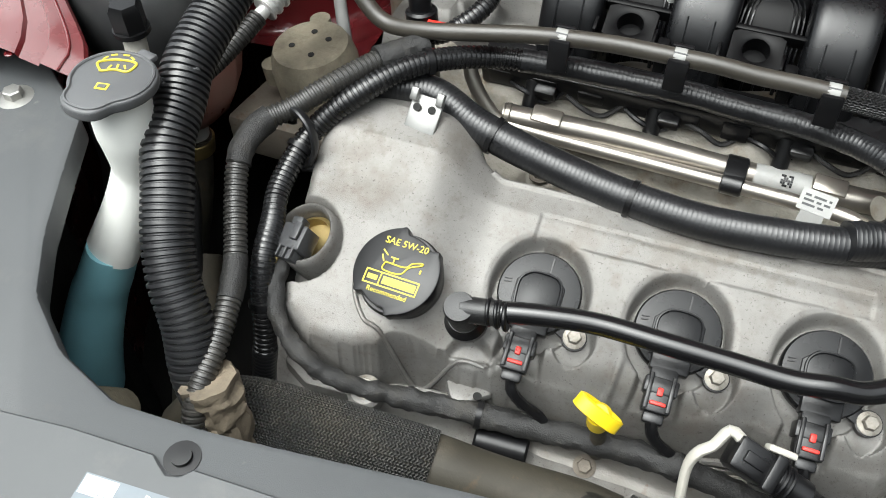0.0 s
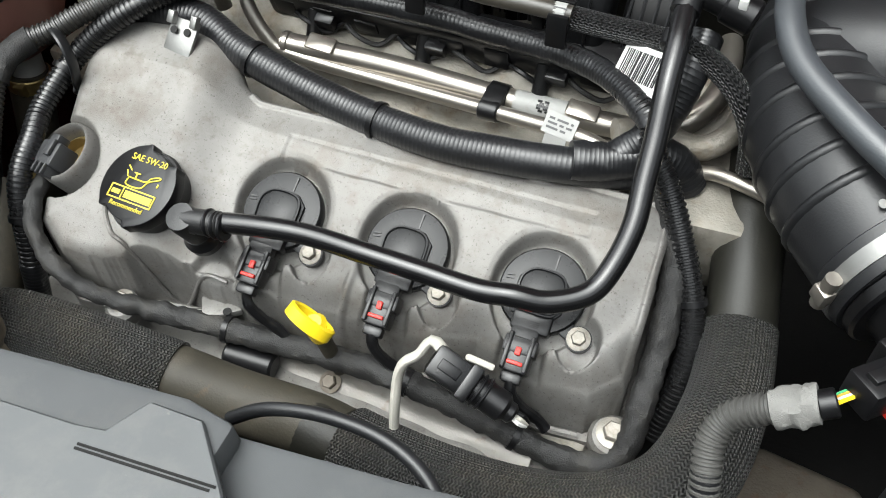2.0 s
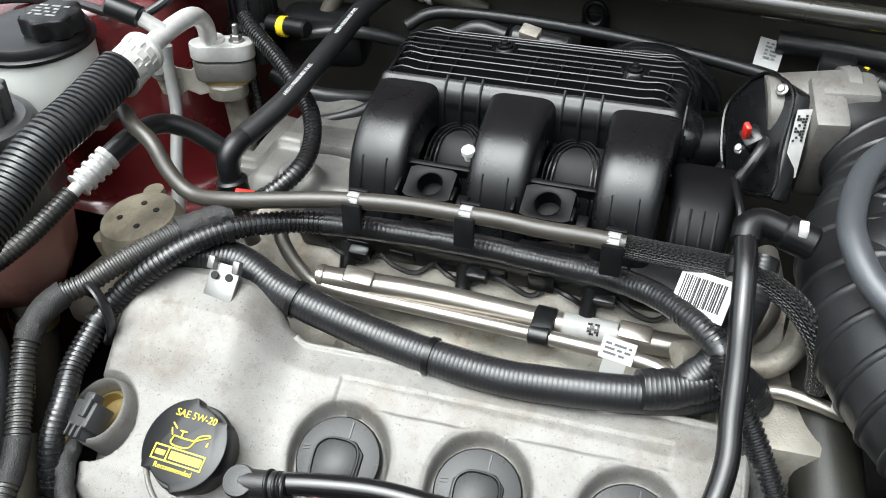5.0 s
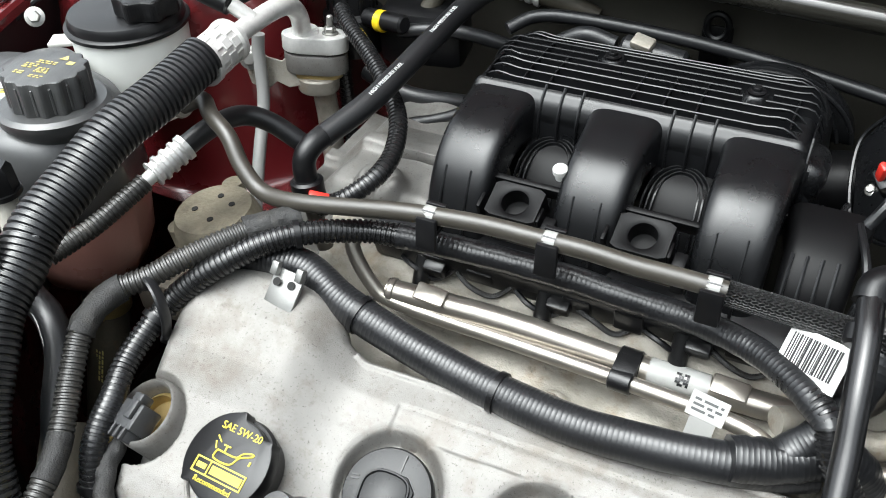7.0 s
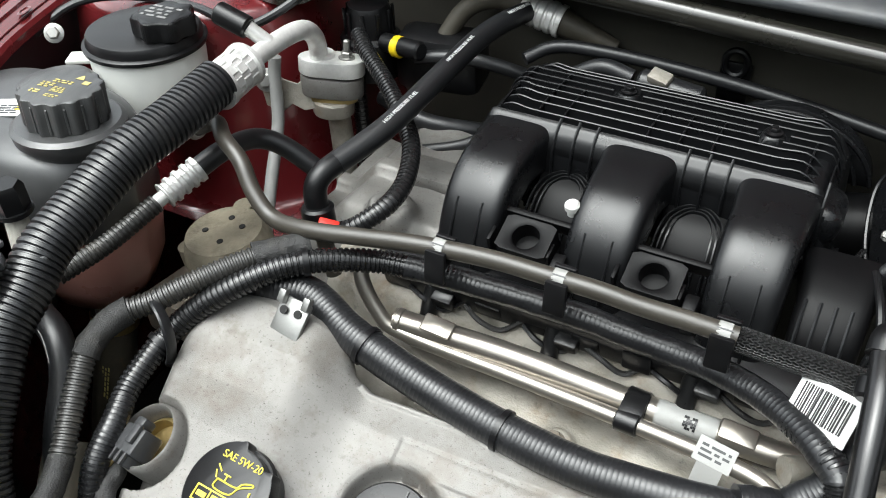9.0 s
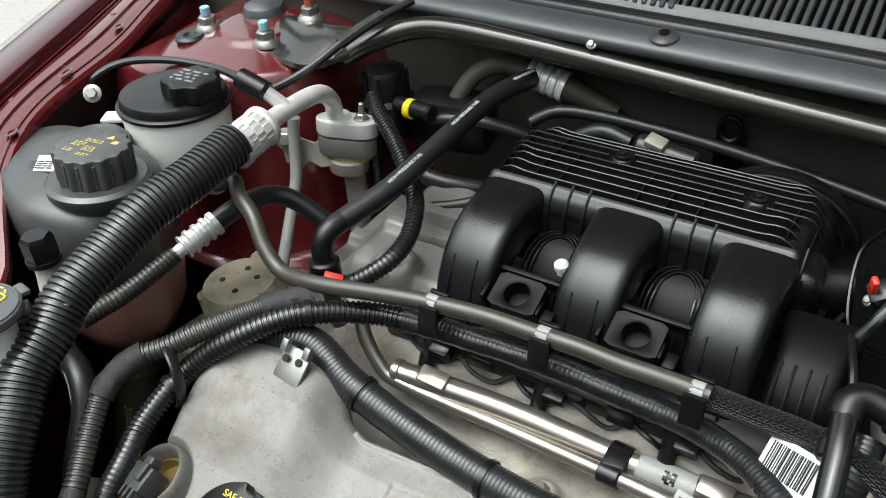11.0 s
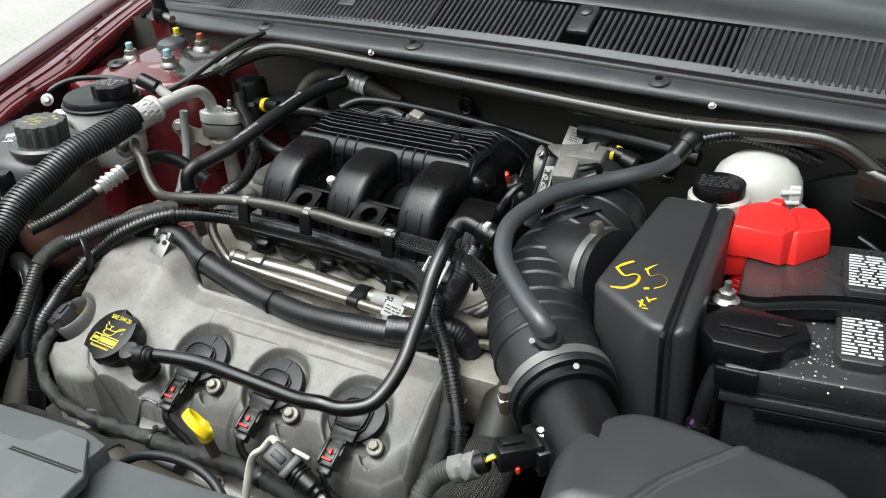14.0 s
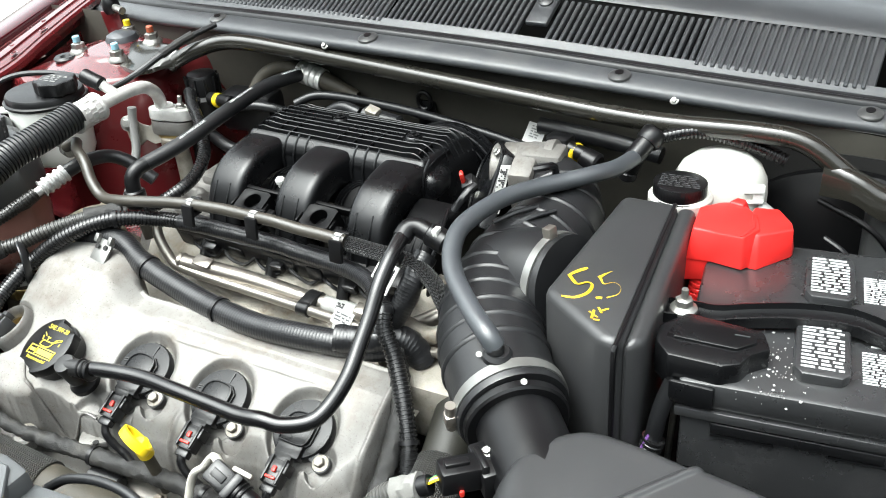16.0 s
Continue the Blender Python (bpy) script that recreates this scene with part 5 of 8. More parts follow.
for x in (0.010, 0.114):
    r = runner(x, 0.052, inner_arch, mani, "inner_runner", 0.03)
    # the darker colour paints the shade in the wells between runners
    r.data.materials[0] = BLACK_SHADED
    for dx in (-0.009, 0.0, 0.009):
        part("rib", tube([(x + dx, 0.7015, 1.020), (x + dx, 0.7085, 1.0485), (x + dx, 0.7180, 1.0660)], 0.0011, 6, 0.004), BLACK_GLOSS, r)
    for k, lift in ((0.80, 0.0), (0.98, 0.0015), (1.16, 0.003)):
        u, v = 0.0205 * k, lift + 0.0015
        part("rib", wall(list(spline([(x - u * 1.05, 0.7035 - v, 1.026), (x - u * 1.02, 0.709 - v, 1.0485), (x - u, 0.722, 1.0705 + v), (x - u * 0.86, 0.733 + 0.006 * k, 1.0790 + v), (x - u * 0.46, 0.740 + 0.008 * k, 1.0835 + v), (x, 0.7415 + 0.009 * k, 1.0842 + v), (x + u * 0.46, 0.740 + 0.008 * k, 1.0835 + v), (x + u * 0.86, 0.733 + 0.006 * k, 1.0790 + v), (x + u, 0.722, 1.0705 + v), (x + u * 1.02, 0.709 - v, 1.0485), (x + u * 1.05, 0.7035 - v, 1.026)], 0.003)), 0.0017, 0.0038), BLACK_GLOSS, r)
shoulder_box = box((0.034, 0.046, 0.034), pose(0.194, 0.776, 1.096, 0, 8, 0), 0.013, 4)
r = runner(0.222, 0.050, [(0.662, 1.01), (0.664, 1.04), (0.672, 1.065), (0.690, 1.083), (0.715, 1.092), (0.74, 1.094)], mani, "end_runner")
r.data.materials[0] = BLACK_SHADED
for dx in (-0.018, -0.008, 0.002, 0.012):
    part("rib", tube([(0.222 + dx, 0.659, 1.015), (0.222 + dx, 0.662, 1.042), (0.222 + dx, 0.671, 1.066), (0.222 + dx, 0.692, 1.085)], 0.0014, 6, 0.004), BLACK_GLOSS, r)
part("end_shoulder", shoulder_box, BLACK_GLOSS, r, "rounded shoulder below the plenum end", angle=60)
part("shoulder_lip", tube([(0.190, 0.742, 1.078), (0.206, 0.740, 1.077), (0.222, 0.746, 1.078), (0.230, 0.768, 1.080)], 0.0022, 8, 0.004), BLACK_GLOSS, r)
part("end_lip", tube([(0.248, 0.660, 1.01), (0.249, 0.664, 1.030), (0.253, 0.667, 1.046), (0.250, 0.672, 1.060), (0.253, 0.682, 1.076), (0.249, 0.70, 1.088), (0.240, 0.73, 1.092)], 0.0030, 8, 0.004), BLACK_GLOSS, r)


DIPS = ((0.040, 0.812), (0.110, 0.800), (0.150, 0.797))
PLENUM = [(0.752, 1.104), (0.754, 1.112), (0.758, 1.119), (0.764, 1.1245), (0.772, 1.1280), (0.79, 1.130), (0.84, 1.127), (0.868, 1.118), (0.882, 1.09), (0.885, 1.03)]


def plenum_z(x, y):
    k = curve_z(PLENUM, y)
    e = max(-0.084 - x, x - 0.206)
    k -= 0.035 * smooth(-0.022, 0.0, e) ** 2 + 0.06 * smooth(-0.003, 0.002, e)
    for sx, sy in ((0.026, 0.83), (0.146, 0.815)):
        k += 0.0008 * smooth(0.012, 0.009, math.hypot(x - sx, y - sy))
    k -= 0.0062 * smooth(0.767, 0.770, y) * smooth(0.874, 0.869, y) * smooth(-0.006, -0.012, e) * min([smooth(0.0085, 0.0105, math.hypot(x - sx, y - sy)) for sx, sy in ((0.026, 0.83), (0.146, 0.815))])
    k -= 0.0060 * max([smooth(1.0, 0.4, math.hypot((x - sx) / 0.022, (y - sy) / 0.012)) for sx, sy in DIPS])
    return k


def plenum_top(x, y):
    """The foot of the ribs, which all end at one smooth height."""
    k = curve_z(PLENUM, y)
    e = max(-0.084 - x, x - 0.206)
    return k - 0.035 * smooth(-0.022, 0.0, e) ** 2 - 0.0070


part("front_face", strip(smooth_rows([[(x, y, z) for x in (-0.076, -0.04, 0.06, 0.16, 0.199)] for y, z in ((0.7535, 1.1100), (0.7520, 1.104), (0.7512, 1.09), (0.7512, 1.08), (0.752, 1.05))], 20)), BLACK_GLOSS, mani, angle=60)
part("plenum", grid_mesh(np.linspace(-0.092, 0.214, 170), np.linspace(0.752, 0.886, 90), plenum_z), BLACK_GLOSS, mani, angle=60)
for k in range(9):
    y = 0.7715 + 0.0115 * k
    segs = [(-0.080, 0.200)]
    for sx, sy in ((0.026, 0.83), (0.146, 0.815)):
        h = 0.0125 ** 2 - (y - sy) ** 2
        if h > 0:
            w = math.sqrt(h)
            segs = [s for a, b in segs for s in ((a, min(b, sx - w)), (max(a, sx + w), b)) if s[1] - s[0] > 0.004]
    for a, b in segs:
        F = [(x, y, plenum_z(x, y) - 0.0005) for x in np.linspace(a, b, 14)]
        part("top_rib", wall([(x, y, plenum_top(x, y)) for x, y, z in F], 0.0022, 0.0076), BLACK_GLOSS, mani)
        part("top_rib", tube([(x, y, plenum_top(x, y) + 0.0074) for x, y, z in F], 0.0011, 8, 0.006), BLACK_GLOSS, mani)
for x in (-0.062, -0.030, -0.008, 0.060, 0.085, 0.110, 0.178, 0.195):
    F = [(x, y, plenum_z(x, y) - 0.0005) for y in np.linspace(0.770, 0.864 if x < -0.02 else 0.818, 12)]
    part("cross_rib", wall([(x, y, plenum_top(x, y)) for x, y, z in F], 0.0014, 0.0068), BLACK_GLOSS, mani)
    part("cross_rib", tube([(x, y, plenum_top(x, y) + 0.0068) for x, y, z in F], 0.0009, 8, 0.006), BLACK_GLOSS, mani)
for x in (-0.008, 0.008, 0.024, 0.096, 0.112, 0.128, 0.196):
    part("front_rib", tube([(x, 0.7505, 1.072), (x, 0.7500, 1.10), (x, 0.7525, 1.111), (x, 0.759, 1.1205), (x, 0.769, 1.1280)], 0.0013, 6, 0.004), BLACK_GLOSS, mani)
for sx, sy in ((0.026, 0.83), (0.146, 0.815)):
    part("screw", hexhead(pose(sx, sy, plenum_z(sx, sy) + 0.001), 0.0042, 0.004, 0.007), BLACK, mani, "dark torx screw")
for x in (0.009, 0.107):
    seat = part("screw_block", join(holed_box((0.040, 0.030, 0.022), 0.0105, 0.016, pose(x, 0.670, 1.078, 22, 0, 0)), box((0.070, 0.005, 0.012), pose(x + 0.004, 0.690, 1.086, 20, 0, 0), 0.001), box((0.003, 0.014, 0.034), pose(x - 0.027, 0.668, 1.068, 15, 0, 0), 0.001), box((0.010, 0.014, 0.034), pose(x + 0.029, 0.664, 1.064, 15, 0, 0), 0.002), box((0.003, 0.014, 0.034), pose(x + 0.021, 0.667, 1.068, 15, 0, 0), 0.001)), BLACK_SHADED, mani)
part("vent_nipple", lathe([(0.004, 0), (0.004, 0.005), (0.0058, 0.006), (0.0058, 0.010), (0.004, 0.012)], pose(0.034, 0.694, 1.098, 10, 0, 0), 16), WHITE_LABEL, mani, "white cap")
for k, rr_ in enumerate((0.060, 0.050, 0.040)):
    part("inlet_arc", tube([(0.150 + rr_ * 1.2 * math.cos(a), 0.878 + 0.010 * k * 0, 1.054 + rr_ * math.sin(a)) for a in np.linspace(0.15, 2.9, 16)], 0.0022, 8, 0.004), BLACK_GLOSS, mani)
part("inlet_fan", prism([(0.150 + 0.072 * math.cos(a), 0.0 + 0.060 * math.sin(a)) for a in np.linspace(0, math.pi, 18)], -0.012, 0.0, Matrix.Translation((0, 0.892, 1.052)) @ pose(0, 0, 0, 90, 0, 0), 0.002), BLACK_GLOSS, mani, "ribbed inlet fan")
# solid near-black body stands for the shaded cavity at this end
part("end_recess", tube([(0.196, 0.855, 1.030), (0.225, 0.858, 1.034), (0.252, 0.856, 1.040)], 0.030, 28, 0.006), BLACK_SHADED, mani)
part("base_rail", box((0.34, 0.030, 0.030), pose(0.062, 0.656, 1.030, 15, 0, 0), 0.004), BLACK, mani, "black mounting rail")
rng = random.Random(5)
for k in range(9):
    x = -0.09 + 0.040 * k
    part("clip_block", box((0.022, 0.016, 0.014 + 0.008 * rng.random()), pose(x, 0.646 + 0.004 * rng.random(), 1.027, 20 * rng.random(), 0, 0), 0.002), BLACK, mani)
for x in (-0.06, 0.045, 0.15):
    part("injector", join(rod((x, 0.645, 1.03), (x, 0.632, 1.005), 0.007, 14, 0.001), box((0.018, 0.014, 0.012), pose(x + 0.012, 0.640, 1.024, 20, 0, 0), 0.002)), CONNECTOR, mani, "black fuel injector")
for k in range(6):
    x0 = -0.08 + 0.05 * k
    part("wire", tube([(x0, 0.642, 1.022), (x0 + 0.015, 0.634, 1.018 + 0.006 * rng.random()), (x0 + 0.032, 0.638, 1.012), (x0 + 0.048, 0.644, 1.024)], 0.0022, 6, 0.004), CLOTH_TAPE if k % 2 else BLACK, mani)

settle(mani, 0.002, 0.005, 0.005)

# fuel rail: two steel tubes
rail = thing("fuel_rail", (0.07, 0.625, 0.99), "polished stainless fuel rail of two tubes with paper tags", "fuel rail")
R1 = [(-0.0737, 0.6142, 1.0194), (0.0251, 0.6256, 1.0131), (0.1278, 0.6288, 1.0065), (0.2338, 0.6324, 1.0051)]
R2 = [(-0.1063, 0.6248, 1.0659), (-0.1025, 0.6154, 1.0508), (-0.0857, 0.6093, 1.0267), (-0.0631, 0.6085, 1.0142), (0.0351, 0.6138, 1.0060), (0.1345, 0.6086, 1.0090), (0.2035, 0.5986, 1.0155), (0.2278, 0.5912, 1.0102), (0.2423, 0.5841, 0.9935), (0.2479, 0.5815, 0.9636), (0.2487, 0.5802, 0.9386)]
RISE = [(0.258, 0.6355, 1.0130), (0.2740, 0.6445, 1.0210), (0.2836, 0.6590, 1.0270), (0.2869, 0.6814, 1.0300), (0.2850, 0.7100, 1.0285), (0.2805, 0.7350, 1.0275)]
part("rail_tube", tube(R1 + RISE, 0.0098, 18, 0.006), STEEL, rail, "stainless rail tube with its bent supply end")
part("rail_tube", tube(R2, 0.0062, 16, 0.006), STEEL, rail)


def on_rail(x, row=R1):
    """The point of a rail tube at x."""
    F = spline(row[3:] if row is R2 else row, 0.004)
    return Vector((x, np.interp(x, F[:, 0], F[:, 1]), np.interp(x, F[:, 0], F[:, 2])))


part("end_cap", rod(on_rail(-0.0735), on_rail(-0.066), 0.0108, 18, 0.002), STEEL, rail)
for x in (-0.036, 0.192):
    p = on_rail(x)
    part("rail_tab", box((0.026, 0.015, 0.003), pose(p.x, p.y - 0.003, p.z + 0.0105, 20, 3, 0), 0.002), STEEL, rail)
a, b, c, d = on_rail(0.112), on_rail(0.129), on_rail(0.112, R2), on_rail(0.129, R2)
part("clamp", join(rod(a, b, 0.0120, 18, 0.001), rod(c, d, 0.0086, 16, 0.001), box((0.017, 0.020, 0.012), pose(0.1205, (a.y + c.y) / 2 - 0.002, (a.z + c.z) / 2 + 0.004, 10, 0, 0), 0.001)), CONNECTOR, rail, "black clamp")
part("label", tube([tuple(on_rail(0.135)), tuple(on_rail(0.178))], 0.0102, 18, 0.004), PAPER, rail, "white paper wrap label")
part("code_mark", join(*[box((0.0018, 0.0018, 0.0006), Matrix.Translation(on_rail(0.156 + 0.0019 * i)) @ pose(0, 0, 0, 62 - 11 * j, 0, 0) @ pose(0, 0, 0.0103), 0) for i in range(5) for j in range(5) if (i * 7 + j * 5 + i * j) % 3]), BLACK, rail, "small printed code patch")
q = on_rail(0.183, R2)
tag_m = pose(q.x, q.y - 0.004, q.z + 0.0085, 42, 4, -6)
part("tag", box((0.026, 0.017, 0.0006), tag_m, 0), PAPER, rail, "white hanging tag")
part("tag", box((0.018, 0.022, 0.0006), pose(q.x - 0.002, q.y - 0.014, q.z - 0.006, 64, 4, -6), 0), PAPER, rail, "white hanging tag")
part("tag_print", bars(tag_m @ pose(0, 0, 0.0005), 0.020, 0.011, 3, random.Random(8), 0.8, 0.006), GREY_CONN, rail)

# ---- hoses and looms across the engine ----


def cable_tie(p, d, r, parent):
    """A narrow strap round a loom with its square head."""
    p, d = Vector(p), Vector(d).normalized()
    m = Matrix.Translation(p) @ d.to_track_quat("Z", "Y").to_matrix().to_4x4()
    ring = part("cable_tie", lathe([(r, -0.0022), (r + 0.0012, -0.0022), (r + 0.0012, 0.0022), (r, 0.0022)], m, 20), BLACK, parent, "black cable tie")
    part("tie_head", box((0.007, 0.006, 0.007), m @ pose(r * 0.3, -r - 0.002, 0), 0.001), BLACK, ring)


def tie_at(pts, f, r, parent):
    F = spline(pts, 0.004)
    i = min(len(F) - 3, max(1, int(f * (len(F) - 1))))
    cable_tie(F[i], F[i + 1] - F[i - 1], r, parent)


# thick taped main harness
mh = [(-0.1734, 0.5601, 1.0649), (-0.1575, 0.5664, 1.0644), (-0.1183, 0.5736, 1.0598), (-0.0768, 0.5627, 1.0479), (-0.0240, 0.5556, 1.0368), (0.0407, 0.5506, 1.0265), (0.1046, 0.5460, 1.0248), (0.1586, 0.5496, 1.0262), (0.2001, 0.5580, 1.0243), (0.2358, 0.5715, 1.0182), (0.2538, 0.5806, 1.0176)]
main = thing("main_harness", (0.05, 0.55, 1.02), "thick black tape-wrapped main wiring harness along the valve cover", "wiring harness")
part("trunk", tube(mh, 0.0138, 22, 0.002, wobble=0.006), TAPE, main)
part("tape_end", tube([(0.205, 0.557, 1.032), (0.232, 0.569, 1.029), (0.258, 0.584, 1.030), (0.275, 0.592, 1.020), (0.285, 0.595, 1.0)], 0.0143, 22, 0.003, wrinkle=0.0014), TAPE, main, "wrinkled tape joint")
part("branch", tube([(0.228, 0.567, 1.029), (0.250, 0.586, 1.042), (0.262, 0.602, 1.062), (0.268, 0.618, 1.085), (0.270, 0.64, 1.10)], 0.0122, 20, 0.003, wrinkle=0.0012), TAPE, main, "taped branch")
for f in (0.27, 0.53):
    tie_at(mh, f, 0.0142, main)

# long convoluted loom over the engine
ul = [(-0.1859, 0.3600, 0.8997), (-0.1831, 0.3761, 0.9545), (-0.1904, 0.4030, 1.0050), (-0.1961, 0.4364, 1.0236), (-0.2026, 0.4647, 1.0334), (-0.1943, 0.5074, 1.0532), (-0.1656, 0.5377, 1.0757), (-0.1303, 0.5766, 1.0850), (-0.0880, 0.6118, 1.0768), (-0.0508, 0.6226, 1.0736), (-0.0155, 0.6286, 1.0711), (0.0275, 0.6345, 1.0674), (0.0707, 0.6388, 1.0637), (0.1153, 0.6405, 1.0591), (0.1577, 0.6383, 1.0591), (0.2024, 0.6228, 1.0634), (0.2275, 0.6037, 1.0664), (0.2513, 0.5835, 1.0658), (0.2604, 0.5693, 1.0488), (0.2778, 0.5575, 1.0264), (0.3002, 0.5329, 0.9951), (0.3186, 0.5060, 0.9618), (0.3226, 0.4779, 0.9243), (0.3155, 0.4527, 0.8787)]
loom = thing("wiring_loom", (0.0, 0.6, 1.0), "black convoluted wiring loom arching over the engine", "wiring loom", "wiring looms")
part("conduit", tube(ul, 0.0082, 14, rib=(0.0042, 0.0011, 0.55)), CONVOLUTE, loom)
part("tape_sleeve", tube(sub(ul, 0.10, 0.17), 0.0088, 16, 0.004, wobble=0.02), TAPE, loom, "cloth tape wrap")
part("tape_sleeve", tube(sub(ul, 0.42, 0.76), 0.0096, 16, 0.003, wobble=0.01, wrinkle=0.0006), TAPE, loom, "glossy tape wrap")
part("tape_sleeve", tube(sub(ul, 0.0, 0.05), 0.0098, 14, 0.003, wobble=0.02), TAPE, loom, "glossy tape wrap")
for f in (0.09, 0.22, 0.345, 0.89):
    tie_at(ul, f, 0.0098, loom)
ol = [(-0.1780, 0.2720, 0.9476), (-0.1869, 0.2935, 0.9827), (-0.1891, 0.3378, 1.0041), (-0.1994, 0.3836, 1.0197), (-0.2186, 0.4282, 1.0458), (-0.2269, 0.4558, 1.0632), (-0.2239, 0.4837, 1.0711), (-0.2069, 0.5051, 1.0747), (-0.1904, 0.5273, 1.0806), (-0.1630, 0.5690, 1.0845), (-0.1347, 0.5994, 1.0838)]
loom2 = thing("wiring_loom", (-0.22, 0.40, 0.98), "dusty convoluted side loom with taped joints", "wiring loom", "wiring looms")
part("conduit", tube(ol, 0.0078, 14, rib=(0.0042, 0.0011, 0.55)), CONVOLUTE_DUSTY, loom2)
part("tape_sleeve", tube(sub(ol, 0.55, 0.66), 0.0098, 16, 0.003, wrinkle=0.0014), CLOTH_TAPE, loom2, "cloth tape joint")
part("tape_sleeve", tube(sub(ol, 0.90, 1.0), 0.0112, 16, 0.003, wrinkle=0.0016), CLOTH_TAPE, loom2, "cloth tape joint")
part("tape_sleeve", tube(sub(ol, 0.30, 0.38), 0.0090, 16, 0.003, wrinkle=0.0012), CLOTH_TAPE, loom2, "cloth tape joint")
tie = thing("loom_strap", (-0.165, 0.515, 1.07), "black rubber strap holding the loom to the cover", "strap")
part("strap", tube([(-0.216, 0.512, 1.052), (-0.211, 0.508, 1.068), (-0.200, 0.500, 1.078), (-0.187, 0.493, 1.074), (-0.182, 0.489, 1.058), (-0.188, 0.490, 1.040), (-0.196, 0.496, 1.028)], 0.0050, 10, 0.003, flat=0.5), RUBBER, tie)
part("strap_end", box((0.012, 0.010, 0.006), pose(-0.197, 0.497, 1.024, 20, 0, 20), 0.002), RUBBER, tie)

# nylon fuel line with clips and its braided end
ft = [(-0.2810, 0.6497, 1.1203), (-0.2582, 0.6507, 1.1317), (-0.2366, 0.6340, 1.1313), (-0.2128, 0.6234, 1.1239), (-0.1943, 0.6118, 1.1060), (-0.1714, 0.6047, 1.0931), (-0.1357, 0.6010, 1.0974), (-0.0919, 0.6067, 1.1021), (-0.0575, 0.6122, 1.1055), (-0.0231, 0.6177, 1.1067), (0.0123, 0.6226, 1.1064), (0.0474, 0.6244, 1.1057), (0.0832, 0.6262, 1.1051), (0.1143, 0.6279, 1.1019), (0.1447, 0.6303, 1.1003), (0.1760, 0.6318, 1.0985)]
fl = thing("fuel_line", (0.0, 0.62, 1.09), "brown grey nylon fuel line clipped along the manifold", "fuel line")
part("line", tube(ft, 0.0068, 16, 0.005), FUEL_LINE, fl)
part("braided_end", tube([(0.1687, 0.6366, 1.0930), (0.2049, 0.6347, 1.0929), (0.2359, 0.6317, 1.0948), (0.2659, 0.6248, 1.0968), (0.2921, 0.6156, 1.0884), (0.3094, 0.6057, 1.0745), (0.3193, 0.6020, 1.0537), (0.3233, 0.6012, 1.0245)], 0.0088, 16, 0.004), BRAID_SMALL, fl, "black braided end")
for x in (-0.030, 0.058, 0.168):
    F = np.array(ft)
    y, z = np.interp(x, F[6:, 0], F[6:, 1]), np.interp(x, F[6:, 0], F[6:, 2])
    clip = part("clip", join(box((0.016, 0.005, 0.026), pose(x, y - 0.009, z - 0.010, -8, 0, 0), 0.0015), box((0.016, 0.018, 0.004), pose(x, y - 0.001, z - 0.0095), 0.001), box((0.016, 0.004, 0.014), pose(x, y + 0.009, z - 0.002), 0.001)), BLACK, fl, "black plastic clip")
    lab = part("paper_band", tube([(x - 0.005, y, z + 0.0001), (x + 0.004, y, z + 0.0001)], 0.00705, 16, 0.004), PAPER, fl, "white paper band")
    part("band_print", box((0.010, 0.0010, 0.0005), pose(x, y - 0.0035, z + 0.0063, 30, 0, 0), 0), GREY_CONN, lab)

# barcode label hanging on the braided hose
bar = thing("barcode_tag", (0.235, 0.615, 1.07), "white barcode label wrapped on the loom", "label")
bar_m = pose(0.235, 0.611, 1.082, 44, -12, -26)
part("paper", box((0.042, 0.031, 0.0008), bar_m, 0.0), WHITE_LABEL, bar)
rng = random.Random(11)
xb = -0.017
while xb < 0.017:
    w = rng.choice((0.0006, 0.0009, 0.0013))
    part("bar", box((w, 0.021, 0.0003), bar_m @ pose(xb, 0.001, 0.0006), 0), BLACK, bar)
    xb += w + rng.choice((0.0006, 0.001))

# big convoluted sleeve of the air conditioning pipe
ac = [(-0.2550, 0.6603, 1.1654), (-0.2584, 0.6052, 1.1570), (-0.2638, 0.5610, 1.1508), (-0.2670, 0.5216, 1.1370), (-0.2671, 0.4781, 1.1232), (-0.2619, 0.4512, 1.1100), (-0.2566, 0.4210, 1.0971), (-0.2461, 0.3965, 1.0795), (-0.2362, 0.3714, 1.0592), (-0.2247, 0.3515, 1.0382), (-0.2102, 0.3354, 1.0136), (-0.1997, 0.3174, 0.9841), (-0.1881, 0.3079, 0.9508), (-0.1831, 0.3025, 0.9018)]
acp = thing("ac_pipe", (-0.25, 0.55, 1.05), "air conditioning pipe in a fat black convoluted sleeve with aluminium end", "air conditioning pipe")
part("sleeve", tube(ac, 0.0166, 26, rib=(0.0049, 0.0021, 0.6)), SLEEVE, acp, "fat black convoluted sleeve")
part("lower_sleeve", tube([(-0.184, 0.311, 0.993), (-0.178, 0.305, 0.968), (-0.174, 0.300, 0.94), (-0.172, 0.297, 0.91), (-0.172, 0.296, 0.87)], lambda f: 0.0195 - 0.004 * f, 26, 0.003, wrinkle=0.005, wobble=0.03), DUST_CLOTH, acp, "dust caked torn cloth end")
al = [(-0.259, 0.690, 1.161), (-0.259, 0.728, 1.1625), (-0.258, 0.758, 1.162), (-0.258, 0.777, 1.158), (-0.262, 0.793, 1.146), (-0.266, 0.803, 1.131), (-0.270, 0.807, 1.112)]
part("aluminium_tube", tube(al, 0.0088, 20, 0.003), ALU_BRIGHT, acp, "bent aluminium tube")
